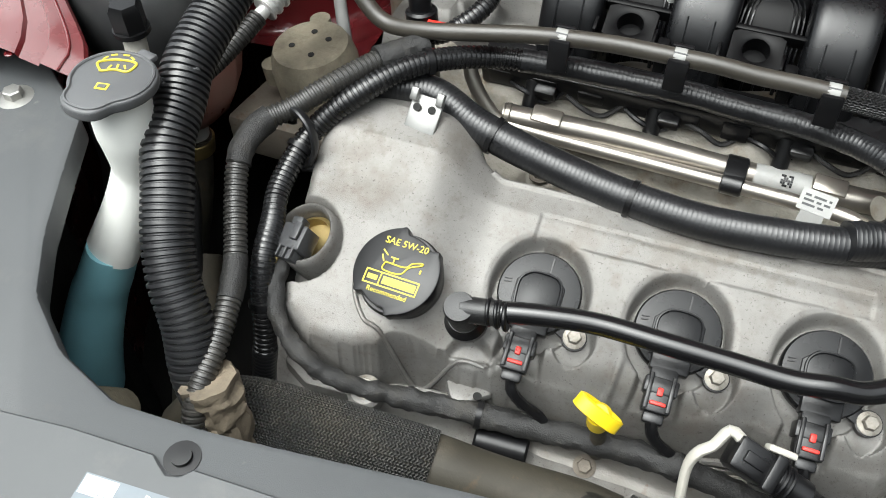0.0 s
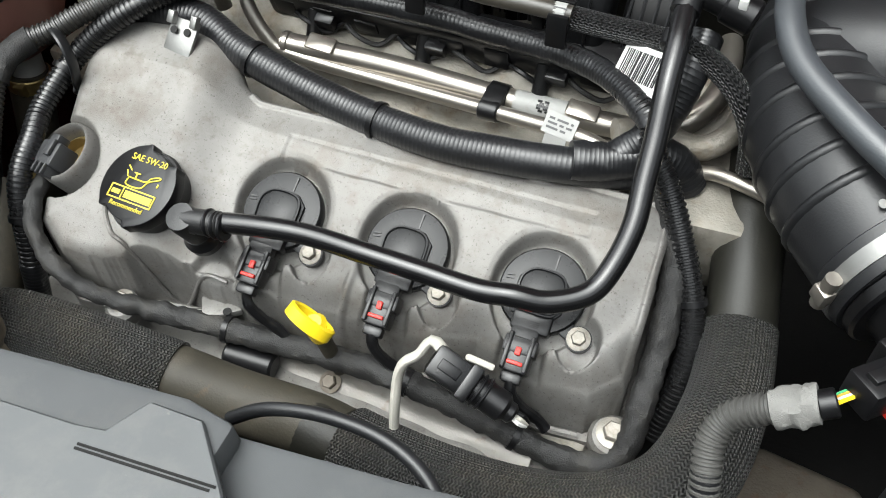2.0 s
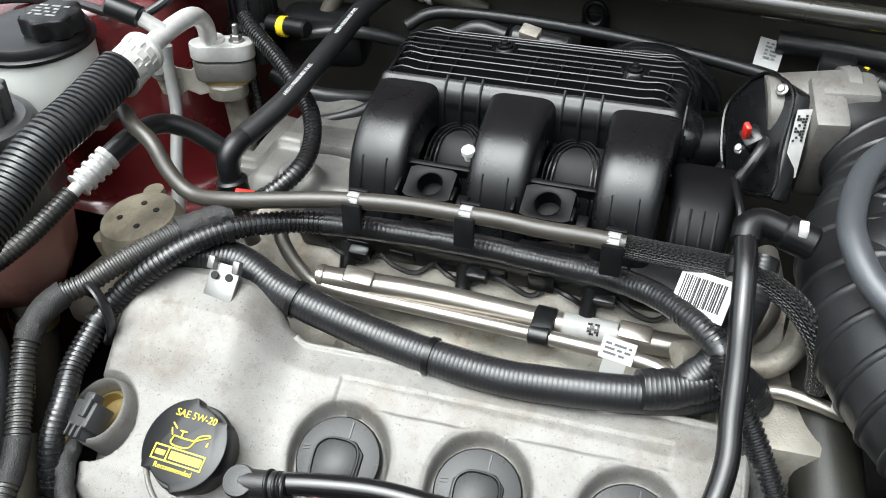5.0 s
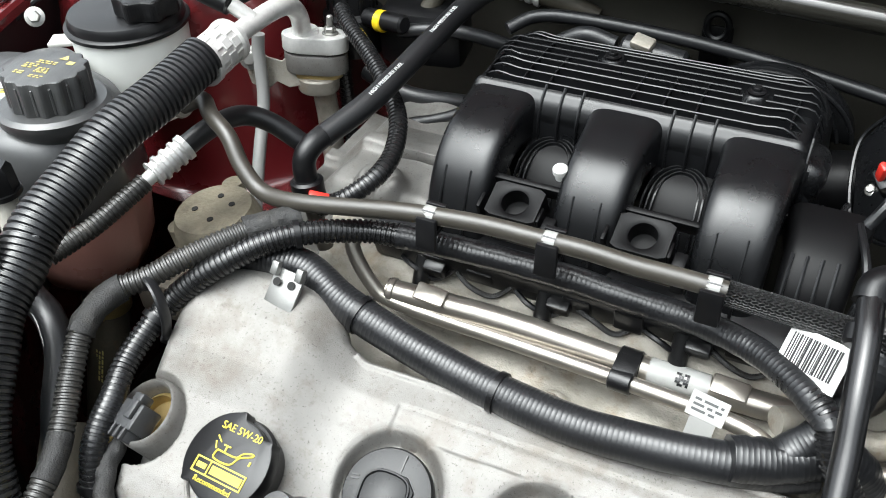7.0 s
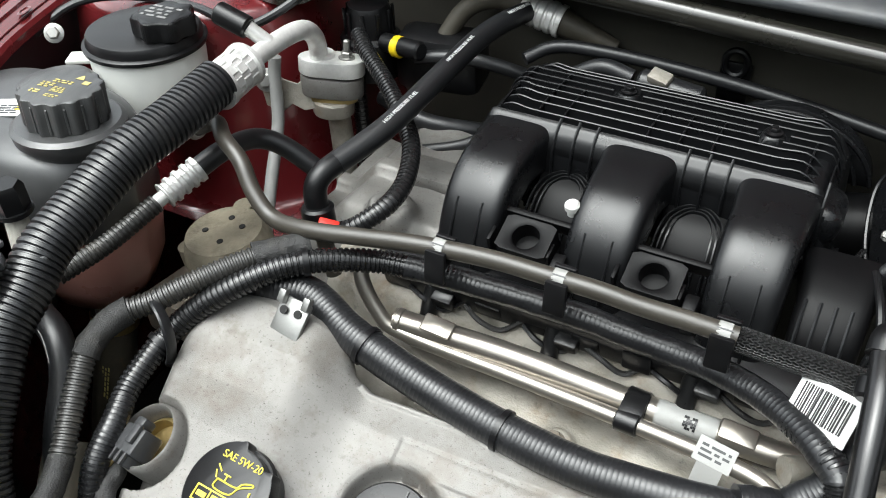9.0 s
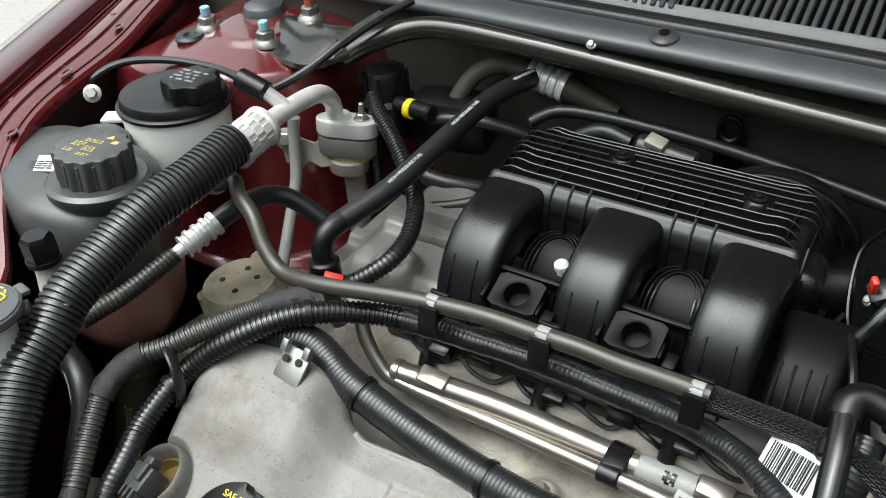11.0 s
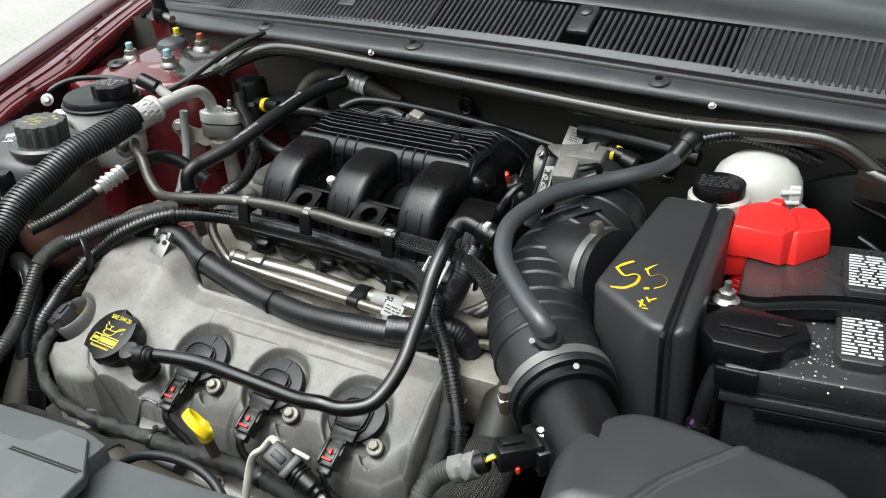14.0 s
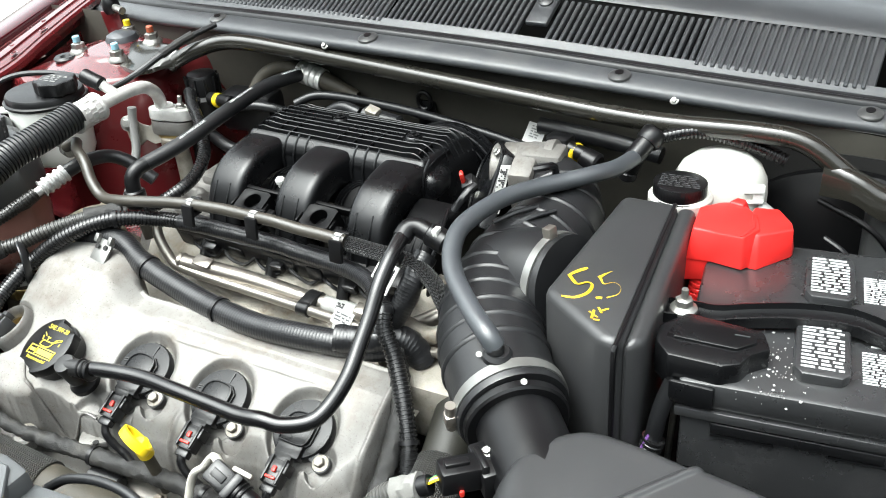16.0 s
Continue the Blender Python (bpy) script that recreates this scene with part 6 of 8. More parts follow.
fer = part("ferrule", tube([(-0.2560, 0.6560, 1.1598), (-0.2590, 0.6985, 1.1618)], lambda f: 0.0192 if f < 0.16 or f > 0.86 else 0.0172, 24, 0.0022), ALU_BRIGHT, acp, "crimped aluminium ferrule")
part("ferrule_neck", tube([(-0.2588, 0.6960, 1.1616), (-0.259, 0.7040, 1.1620)], lambda f: 0.0185 - 0.007 * f, 24, 0.002), ALU_BRIGHT, fer)
fa, fb_ = Vector((-0.2560, 0.6560, 1.1598)), Vector((-0.2590, 0.6985, 1.1618))
fm = along(fa, fb_)
for j in range(3):
    for k in range(9):
        part("crimp", box((0.0085, 0.0014, 0.0090), fm @ pose(0, 0, 0.0115 + 0.0098 * j, 0, 0, 40 * k + 12 * j) @ pose(0, 0.0172, 0), 0.0006, 1), ALU_BRIGHT, fer)
bolt_eye = [(0.0215 * math.cos(a) + (0.010 if math.cos(a) > 0 else -0.012), 0.017 * math.sin(a)) for a in np.linspace(0, math.tau, 40, endpoint=False)]
bkm = pose(-0.2600, 0.8130, 1.096, -6, 4, 22)
blk = part("block_fitting", prism(bolt_eye, 0.001, 0.0175, bkm, 0.002), ALU_BRIGHT, acp, "aluminium block fitting")
part("lower_flange", prism([(x * 0.96, y * 0.96) for x, y in bolt_eye], -0.021, -0.0005, bkm, 0.0025), ALU, blk, "dull lower flange")
part("gasket", prism([(x * 0.78, y * 0.78) for x, y in bolt_eye], -0.026, -0.020, bkm, 0.001), BRASS, blk, "brown sealing ring")
part("port_collar", lathe([(0.0125, 0.017), (0.0125, 0.021), (0.0108, 0.0225)], bkm @ pose(-0.010, 0, 0), 24), ALU_BRIGHT, blk)
part("nut", join(hexhead(bkm @ pose(0.014, 0, 0.0175), 0.0058, 0.006, 0.008), lathe([(0.0032, 0.005), (0.0032, 0.017), (0.0022, 0.018)], bkm @ pose(0.014, 0, 0.0175), 12)), ZINC, blk)
part("clamp_collar", lathe([(0.0195, -0.040), (0.0205, -0.038), (0.0205, -0.027), (0.0190, -0.025)], bkm, 28), ALU_DIRTY, acp)
part("down_pipe", tube([(-0.2600, 0.812, 1.078), (-0.2585, 0.813, 1.03), (-0.2540, 0.806, 0.95)], 0.0115, 18, 0.006), ALU_DIRTY, acp)
part("service_port", rod((-0.3015, 0.7205, 1.1905), (-0.2720, 0.7232, 1.1800), 0.0100, 20, 0.0015), BLACK, acp, "black service port cap")
part("port_neck", rod((-0.2735, 0.7230, 1.1805), (-0.2590, 0.7300, 1.1660), 0.0068, 16), ALU_BRIGHT, acp)
arm = prism([(-0.024, 0.024), (-0.034, 0.004), (-0.030, -0.012), (-0.014, -0.018), (-0.004, -0.010), (0.008, -0.016), (0.030, -0.012), (0.036, 0.004), (0.022, 0.008), (0.012, 0.018), (0.002, 0.010), (-0.012, 0.014)], -0.0015, 0.0015, pose(-0.290, 0.790, 1.079, 72, 0, 22), 0.0006, 1)
part("support_bracket", arm, ALU_DIRTY, acp, "thin curved steel bracket")
part("bracket_bolt", hexhead(pose(-0.3120, 0.776, 1.096, 70, 0, 22), 0.0072, 0.006, 0.0115), ZINC, acp)

# second, thinner pipe with a crimped ferrule
ac2 = thing("hose_line", (-0.29, 0.62, 1.06), "thin convoluted hose with a crimped aluminium ferrule", "hose")
c2 = [(-0.2700, 0.6307, 1.0952), (-0.2790, 0.6022, 1.0864), (-0.2871, 0.5688, 1.0773), (-0.2962, 0.5377, 1.0687), (-0.3082, 0.4998, 1.0634)]
part("conduit", tube(sub(c2, 0.34, 1.0), 0.0072, 14, rib=(0.0042, 0.0011, 0.55)), CONVOLUTE_DUSTY, ac2)
part("neck", tube(sub(c2, 0.24, 0.37), 0.0060, 14), ALU_BRIGHT, ac2)
part("ferrule", tube(sub(c2, 0.02, 0.27), 0.0098, 18, rib=(0.0085, 0.0020, 0.55)), ALU_BRIGHT, ac2, "crimped ferrule")
p = c2[0]
part("hose", tube([tuple(Vector(c2[0]) * 0.85 + Vector(c2[1]) * 0.15), p, (p[0] + 0.006, p[1] + 0.028, p[2] + 0.004), (p[0] + 0.012, p[1] + 0.060, p[2] - 0.002), (p[0] + 0.030, p[1] + 0.075, p[2] - 0.014), (p[0] + 0.060, p[1] + 0.085, p[2] - 0.04)], 0.0092, 16, 0.005), RUBBER, ac2)

# fuel feed hose with white print, elbow and red clip
fh = [(-0.0938, 0.9770, 1.1405), (-0.1050, 0.9364, 1.1410), (-0.1193, 0.8667, 1.1440), (-0.1257, 0.7890, 1.1361), (-0.1357, 0.7176, 1.1228), (-0.1523, 0.6654, 1.1133)]
feed = thing("fuel_hose", (-0.14, 0.8, 1.1), "black printed fuel feed hose with a quick connect elbow", "fuel hose")
part("hose", tube(fh, 0.0098, 18, 0.005), RUBBER, feed)
elb = part("elbow", tube([(-0.1513, 0.6704, 1.1143), (-0.1563, 0.6514, 1.1103), (-0.1583, 0.6424, 1.1003), (-0.1553, 0.6384, 1.0773)], 0.0095, 16, 0.003), BLACK, feed, "black elbow")
part("coupling", rod((-0.1563, 0.6394, 1.0883), (-0.1543, 0.6374, 1.0653), 0.0135, 20, 0.002), BLACK, elb)
part("lock_clip", box((0.016, 0.006, 0.008), pose(-0.1393, 0.6294, 1.0813, 20, 20, 30), 0.001), RED_CLIP, elb, "red lock clip")
part("stub", rod((-0.1543, 0.6374, 1.0653), (-0.1463, 0.6354, 1.0233), 0.007, 14), FUEL_LINE, elb)
F = spline(fh, 0.002)
for text, f in (("HIGH PRESSURE FUEL", 0.78), ("", 0.64), ("HIGH PRESSURE FUEL", 0.50), ("", 0.36), ("HIGH PRESSURE FUEL", 0.20)):
    i = int(f * (len(F) - 1))
    p, d = Vector(F[i]), (Vector(F[i - 6]) - Vector(F[i + 6])).normalized()
    view = Vector((0.15, -0.65, 0.75))
    zz = (view - d * view.dot(d)).normalized()
    yy = zz.cross(d)
    m = Matrix.Translation(p + zz * 0.0101) @ Matrix(((d.x, yy.x, zz.x, 0), (d.y, yy.y, zz.y, 0), (d.z, yy.z, zz.z, 0), (0, 0, 0, 1)))
    if text:
        writing("lettering", text, 0.0046, m, WHITE_INK, feed)
    else:
        part("small_print", bars(m, 0.034, 0.0036, 1, random.Random(17), 0.8, 0.0), WHITE_INK, feed)

# small looms beside it
sl = [(-0.2443, 0.8402, 1.1287), (-0.2192, 0.8180, 1.1229), (-0.1848, 0.7922, 1.1150), (-0.1524, 0.7640, 1.1056), (-0.1257, 0.7356, 1.0975), (-0.1106, 0.7003, 1.0879), (-0.1110, 0.6695, 1.0814), (-0.1292, 0.6459, 1.0699), (-0.1502, 0.6396, 1.0609)]
loom3 = thing("wiring_loom", (-0.17, 0.76, 1.05), "thin black convoluted loom beside the fuel hose", "wiring loom", "wiring looms")
part("conduit", tube(sl, 0.0072, 14, rib=(0.0042, 0.001, 0.55)), CONVOLUTE, loom3)
loom4 = thing("wiring_loom", (-0.25, 0.86, 1.0), "black convoluted loom rising beside the aluminium block", "wiring loom", "wiring looms")
part("conduit", tube([(-0.247, 0.850, 1.114), (-0.254, 0.845, 1.085), (-0.248, 0.835, 1.03), (-0.240, 0.82, 0.97)], 0.0072, 14, rib=(0.0042, 0.001, 0.55)), CONVOLUTE, loom4)
strap = thing("vent_hose", (-0.27, 0.70, 1.0), "slim grey flexible vent hose", "hose")
part("hose", tube([(-0.302, 0.782, 1.120), (-0.303, 0.778, 1.10), (-0.296, 0.764, 1.060), (-0.283, 0.728, 1.024), (-0.258, 0.685, 1.010), (-0.240, 0.655, 1.0)], 0.0062, 12, 0.005), GREY_STRAP, strap)
clutter = thing("purge_valve", (-0.225, 0.90, 1.08), "black ribbed purge valve with a yellow ringed port", "valve")
part("body", lathe([(0.030, -0.04), (0.031, 0.0), (0.024, 0.004), (0.023, 0.028), (0.020, 0.034), (0.012, 0.036)], pose(-0.262, 0.885, 1.105), 26), BLACK, clutter)
for k in range(10):
    a = math.tau * k / 10
    part("rib", box((0.003, 0.004, 0.028), pose(-0.262 + 0.0245 * math.cos(a), 0.885 + 0.0245 * math.sin(a), 1.122, 0, 0, math.degrees(a)), 0.0008), BLACK, clutter)
part("port", rod((-0.238, 0.872, 1.108), (-0.188, 0.862, 1.112), 0.0095, 16, 0.002), BLACK, clutter)
part("ring", rod((-0.222, 0.868, 1.1085), (-0.213, 0.8665, 1.109), 0.0108, 18, 0.001), YELLOW, clutter, "yellow ring")
part("side_body", box((0.09, 0.05, 0.06), pose(-0.19, 0.905, 1.085, 0, 0, 10), 0.012), BLACK, clutter)
for i, pts in enumerate(([(-0.20, 0.87, 1.10), (-0.15, 0.88, 1.105), (-0.10, 0.90, 1.09), (-0.06, 0.93, 1.06)], [(-0.23, 0.85, 1.06), (-0.18, 0.84, 1.05), (-0.13, 0.86, 1.04), (-0.10, 0.90, 1.02)], [(-0.17, 0.80, 1.04), (-0.12, 0.82, 1.05), (-0.09, 0.86, 1.06), (-0.085, 0.92, 1.05)])):
    h = thing("vacuum_hose", pts[0], "thin black hose at the rear of the bay", "hose", "rear hoses")
    part("hose", tube(pts, (0.007, 0.009, 0.006)[i], 12, 0.006), RUBBER, h)

# pipe along the firewall with a loop bracket
fp = thing("firewall_pipe", (0.05, 0.93, 1.09), "thin dark pipe along the firewall", "pipe")
part("pipe", tube([(-0.09, 0.885, 1.115), (-0.07, 0.905, 1.122), (-0.03, 0.915, 1.122), (0.06, 0.918, 1.118), (0.16, 0.918, 1.108), (0.25, 0.915, 1.095), (0.29, 0.91, 1.085)], 0.0062, 12, 0.006), RUBBER, fp)
part("bracket", box((0.028, 0.004, 0.045), pose(0.09, 0.945, 1.100), 0.002), BLACK, fp)
part("bracket_loop", tube([(0.09 + 0.010 * math.cos(a), 0.940, 1.124 + 0.012 * math.sin(a)) for a in np.linspace(0, math.tau, 17)], 0.0032, 8, 0.003, cap=False), BLACK, fp)
hp = thing("heater_pipe", (-0.08, 0.94, 1.10), "aluminium heater pipe with a crimped ferrule", "pipe")
part("pipe", tube([(-0.19, 0.90, 1.10), (-0.17, 0.92, 1.135), (-0.14, 0.935, 1.145), (-0.10, 0.935, 1.14)], 0.0095, 16, 0.005), HOSE_DUSTY, hp)
part("ferrule", tube([(-0.115, 0.936, 1.142), (-0.075, 0.938, 1.132)], 0.0145, 20, rib=(0.009, 0.0015, 0.6)), ALU_BRIGHT, hp)
part("taper", tube([(-0.078, 0.938, 1.133), (-0.02, 0.94, 1.115)], lambda f: 0.014 - 0.007 * f, 18, 0.006), HOSE_DUSTY, hp)
part("hose", tube([(0.262, 0.935, 1.118), (0.30, 0.935, 1.116), (0.36, 0.934, 1.112), (0.42, 0.93, 1.106)], 0.0105, 16, 0.006), RUBBER, hp)
lower = thing("fuel_fitting", (-0.01, 0.90, 1.09), "tan and silver fittings behind the manifold", "fitting")
part("elbow", tube([(-0.05, 0.895, 1.10), (-0.02, 0.90, 1.115), (0.01, 0.90, 1.11)], 0.008, 14, 0.004), RUBBER, lower)
part("body", rod((0.015, 0.902, 1.108), (0.075, 0.90, 1.102), 0.0125, 18, 0.003), RUBBER, lower)
part("spring_clip", box((0.020, 0.014, 0.010), pose(0.036, 0.896, 1.118, 20, 8, -10), 0.002), ALU_DIRTY, lower, "dull metal clip")

# radiator hose with braided sleeve
rl = [(-0.2293, 0.3121, 0.8893), (-0.2097, 0.3223, 0.9106), (-0.1754, 0.3300, 0.9215), (-0.1231, 0.3345, 0.9215), (-0.0416, 0.3415, 0.9130), (0.0158, 0.3480, 0.8985), (0.0747, 0.3570, 0.8870), (0.1050, 0.3550, 0.8870)]
rh = thing("radiator_hose", (0.0, 0.32, 0.9), "dusty upper radiator hose in a black braided sleeve", "radiator hose", "radiator hoses")
part("hose", tube(rl, 0.0250, 24, 0.006), HOSE_DUSTY, rh)
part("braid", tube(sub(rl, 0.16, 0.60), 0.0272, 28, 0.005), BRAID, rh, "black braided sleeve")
rr2 = [(0.072, 0.357, 0.886), (0.13, 0.350, 0.889), (0.19, 0.345, 0.898), (0.25, 0.346, 0.909), (0.305, 0.358, 0.924), (0.341, 0.386, 0.938), (0.353, 0.425, 0.944), (0.356, 0.470, 0.945), (0.351, 0.515, 0.952), (0.342, 0.565, 0.972), (0.334, 0.615, 0.987), (0.329, 0.66, 0.992)]
rh2 = thing("radiator_hose", (0.33, 0.43, 0.88), "dark coolant hose rising beside the engine in a braided sleeve", "radiator hose", "radiator hoses")
part("hose", tube(rr2, 0.0255, 24, 0.006), HOSE_DARK, rh2)
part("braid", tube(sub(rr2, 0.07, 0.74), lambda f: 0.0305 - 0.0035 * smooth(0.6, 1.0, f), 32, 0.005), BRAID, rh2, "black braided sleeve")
writing("lettering", "ENG", 0.012, pose(0.338, 0.59, 1.0285, 10, 0, 80), WHITE_INK, rh2)
part("arrow", join(box((0.010, 0.002, 0.0005), pose(0.352, 0.590, 1.0265, 0, 20, 85), 0), box((0.006, 0.006, 0.0005), pose(0.352, 0.596, 1.0268, 0, 20, 45), 0)), WHITE_INK, rh2)
vt = thing("vacuum_tube", (0.15, 0.30, 1.0), "thin black rubber tube over the radiator cover edge", "hose")
part("tube", tube([(0.080, 0.292, 1.012), (0.105, 0.300, 1.028), (0.140, 0.306, 1.036), (0.178, 0.306, 1.038), (0.208, 0.298, 1.034), (0.228, 0.282, 1.026), (0.236, 0.262, 1.01)], 0.0044, 12, 0.005), RUBBER, vt)
part("end_sleeve", rod((0.230, 0.277, 1.023), (0.236, 0.262, 1.010), 0.0058, 14, 0.001), RUBBER_GREY, vt)

# taped loom along the foot of the cover
fl2 = [(-0.182, 0.420, 1.002), (-0.180, 0.400, 0.994), (-0.168, 0.380, 0.980), (-0.145, 0.368, 0.962), (-0.115, 0.367, 0.945), (-0.078, 0.378, 0.930), (-0.03, 0.388, 0.922), (0.014, 0.394, 0.919), (0.065, 0.398, 0.922), (0.118, 0.400, 0.925), (0.16, 0.401, 0.918), (0.205, 0.402, 0.906), (0.245, 0.402, 0.894), (0.278, 0.405, 0.890), (0.300, 0.420, 0.900), (0.303, 0.450, 0.928), (0.302, 0.490, 0.955), (0.296, 0.525, 0.985), (0.282, 0.556, 1.012), (0.268, 0.572, 1.025)]
loomf = thing("wiring_loom", (0.0, 0.38, 0.9), "black cloth-taped wiring loom along the foot of the valve cover", "wiring loom", "wiring looms")
part("conduit", tube(fl2, lambda f: 0.0066 + 0.0026 * smooth(0.12, 0.32, f), 18, 0.003, wobble=0.04, seed=4, wrinkle=0.0022), CLOTH_TAPE, loomf)
for f in (0.30, 0.50, 0.62):
    tie_at(fl2, f, 0.0100, loomf)

# sensor plugs in front
o2 = thing("sensor_plug", (0.19, 0.40, 0.95), "black two part sensor plug with a white glass sleeve lead", "connector")
om = pose(0.199, 0.395, 0.960, 25, 22, -6) @ Matrix.Scale(0.80, 4)
part("socket", join(box((0.036, 0.030, 0.026), om @ pose(-0.018, 0, 0), 0.005), box((0.012, 0.034, 0.030), om @ pose(0.002, 0, 0), 0.003)), CONNECTOR, o2)
for k in range(2):
    part("plug_ring", rod(om @ Vector((0.011 + 0.006 * k, 0, 0)), om @ Vector((0.014 + 0.006 * k, 0, 0)), 0.0132, 20, 0.001), BLACK, o2)
part("plug_latch", box((0.020, 0.010, 0.004), om @ pose(-0.018, 0.0, 0.0145), 0.0012), BLACK, o2)
part("plug", join(rod(om @ Vector((0.005, 0, 0)), om @ Vector((0.042, 0, 0)), 0.0112, 20, 0.003), rod(om @ Vector((0.040, 0, 0)), om @ Vector((0.050, 0, 0)), 0.0075, 16, 0.002)), CONNECTOR, o2)
part("retainer", box((0.026, 0.006, 0.012), om @ pose(0.0, 0.020, 0.006, 0, 0, 12), 0.002), WHITE_HOSE, o2, "cream retainer")
part("sleeve", tube([om @ Vector((-0.030, 0.010, 0.004)), om @ Vector((-0.044, 0.012, 0.002)), (0.162, 0.397, 0.968), (0.154, 0.392, 0.962), (0.150, 0.386, 0.948), (0.152, 0.372, 0.925), (0.154, 0.362, 0.90)], 0.0052, 12, 0.004, flat=0.7, wobble=0.03), WHITE_HOSE, o2, "white woven sleeve")
for k in range(3):
    part("wire", tube([om @ Vector((0.049, -0.003 + 0.003 * k, 0)), om @ Vector((0.057, -0.004 + 0.004 * k, 0.002)), om @ Vector((0.064, -0.002 + 0.002 * k, -0.006))], 0.0016, 6, 0.003), (WHITE_LABEL, WHITE_HOSE, BLACK)[k], o2)

settle(o2, -0.009, 0.002, 0.003)

# ---- passenger side: tanks and mount ----
# washer tank neck
wash = thing("washer_tank_neck", (-0.30, 0.33, 0.9), "milky washer tank filler neck with blue fluid and a grey cap", "washer tank")
part("neck", tube([(-0.290, 0.434, 1.128), (-0.291, 0.431, 1.10), (-0.294, 0.430, 1.07), (-0.299, 0.428, 1.045), (-0.311, 0.419, 1.01), (-0.328, 0.404, 0.97)], lambda f: curve_z([(0, 0.025), (0.25, 0.025), (0.5, 0.0175), (1, 0.023)], f), 22, 0.006, flat=0.85), WASHER_WHITE, wash)
part("fluid_level", tube([(-0.3275, 0.4045, 0.972), (-0.338, 0.395, 0.945), (-0.349, 0.387, 0.92), (-0.361, 0.365, 0.87), (-0.37, 0.35, 0.82)], lambda f: 0.0232 + 0.010 * f, 22, 0.006, flat=0.85), BLUE_FLUID, wash, "blue fluid behind milky plastic")
wm = pose(-0.288, 0.432, 1.132, -2, 4, 22)


def teardrop(r, tip, n=64):
    """A round outline drawn out to a thumb tab."""
    return [((r + tip * smooth(0.75, 1.0, math.cos(a - 4.25))) * math.cos(a), (r + tip * smooth(0.75, 1.0, math.cos(a - 4.25))) * math.sin(a)) for a in np.linspace(0, math.tau, n, endpoint=False)]


cap = part("cap", prism(teardrop(0.0295, 0.010), -0.007, 0.0015, wm, 0.0022, 3), CAP_GREY, wash, "grey flip cap with a yellow washer symbol")
part("cap_rim", tube([wm @ Vector((x, y, 0.0016)) for x, y in teardrop(0.0268, 0.009, 40) + teardrop(0.0268, 0.009, 40)[:1]], 0.0012, 6, 0.003), CAP_GREY, cap)
part("cap_hinge", box((0.014, 0.008, 0.005), wm @ pose(0.016, 0.028, -0.002, 0, 0, -30), 0.002), CAP_GREY, cap)
part("hinge_tab", join(box((0.040, 0.011, 0.005), pose(-0.270, 0.466, 1.112, 0, -8, 50), 0.0015), box((0.012, 0.013, 0.007), pose(-0.279, 0.456, 1.117, 0, -8, 50), 0.0015)), CAP_GREY, cap)
S = lambda x, y: wm @ Vector((x, y, 0.0019))
part("symbol", tube([S(*p) for p in ((-0.009, 0.005), (-0.013, 0.014), (-0.005, 0.0175), (0.005, 0.0175), (0.013, 0.014), (0.009, 0.005), (0.0, 0.007), (-0.009, 0.005))], 0.0009, 6, 0.0012), YELLOW_INK, cap, "yellow washer symbol")
for x, y, r in ((-0.009, 0.020, 50), (-0.004, 0.0235, 10), (0.004, 0.0235, -10), (0.009, 0.020, -50), (-0.004, 0.010, 70), (0.001, 0.011, 90), (0.006, 0.010, 110)):
    part("symbol", box((0.0042, 0.0013, 0.0005), wm @ pose(x, y, 0.0017, 0, 0, r), 0), YELLOW_INK, cap)
part("symbol", box((0.0085, 0.0065, 0.0005), wm @ pose(-0.004, -0.011, 0.0016, 0, 0, -10), 0), YELLOW_INK, cap)
part("symbol_mark", box((0.0055, 0.0035, 0.0005), wm @ pose(-0.004, -0.011, 0.0020, 0, 0, -10), 0), CAP_GREY, cap)
settle(wash, 0.003, -0.011, 0.013)
cp2 = thing("service_port_cap", (-0.352, 0.505, 1.10), "black hex service port cap on a pale tube", "port cap")
part("cap", join(lathe([(0.0135, 0), (0.0135, 0.020), (0.011, 0.024), (0.004, 0.024)], pose(-0.353, 0.510, 1.118), 6), lathe([(0.0145, 0), (0.0145, 0.004)], pose(-0.353, 0.510, 1.116), 20)), BLACK, cp2)
part("stem", rod((-0.353, 0.510, 1.117), (-0.350, 0.50, 1.06), 0.009, 16), WHITE_HOSE, cp2, "pale tube")

settle(cp2, 0.012, -0.003, -0.006)

# coolant tank
ct = thing("coolant_tank", (-0.38, 0.60, 0.95), "black topped coolant tank with a rust coloured lower half", "coolant tank")


def shell(poly, rows, mtl, name, parent, label=""):
    """A rounded tank from a plan outline at several heights (scale, z)."""
    cx, cy = np.mean([p[0] for p in poly]), np.mean([p[1] for p in poly])
    ring = spline([(x, y, 0) for x, y in poly + poly[:1]], 0.006)[:-1]
    n, V, faces = len(ring), [], []
    for k, z in rows:
        V += [(cx + (p[0] - cx) * k, cy + (p[1] - cy) * k, z) for p in ring]
    for i in range(len(rows) - 1):
        faces += [(i * n + j, i * n + (j + 1) % n, (i + 1) * n + (j + 1) % n, (i + 1) * n + j) for j in range(n)]
    faces += [tuple(range(n))[::-1], tuple((len(rows) - 1) * n + j for j in range(n))]
    return part(name, (V, faces), mtl, parent, label, 50)


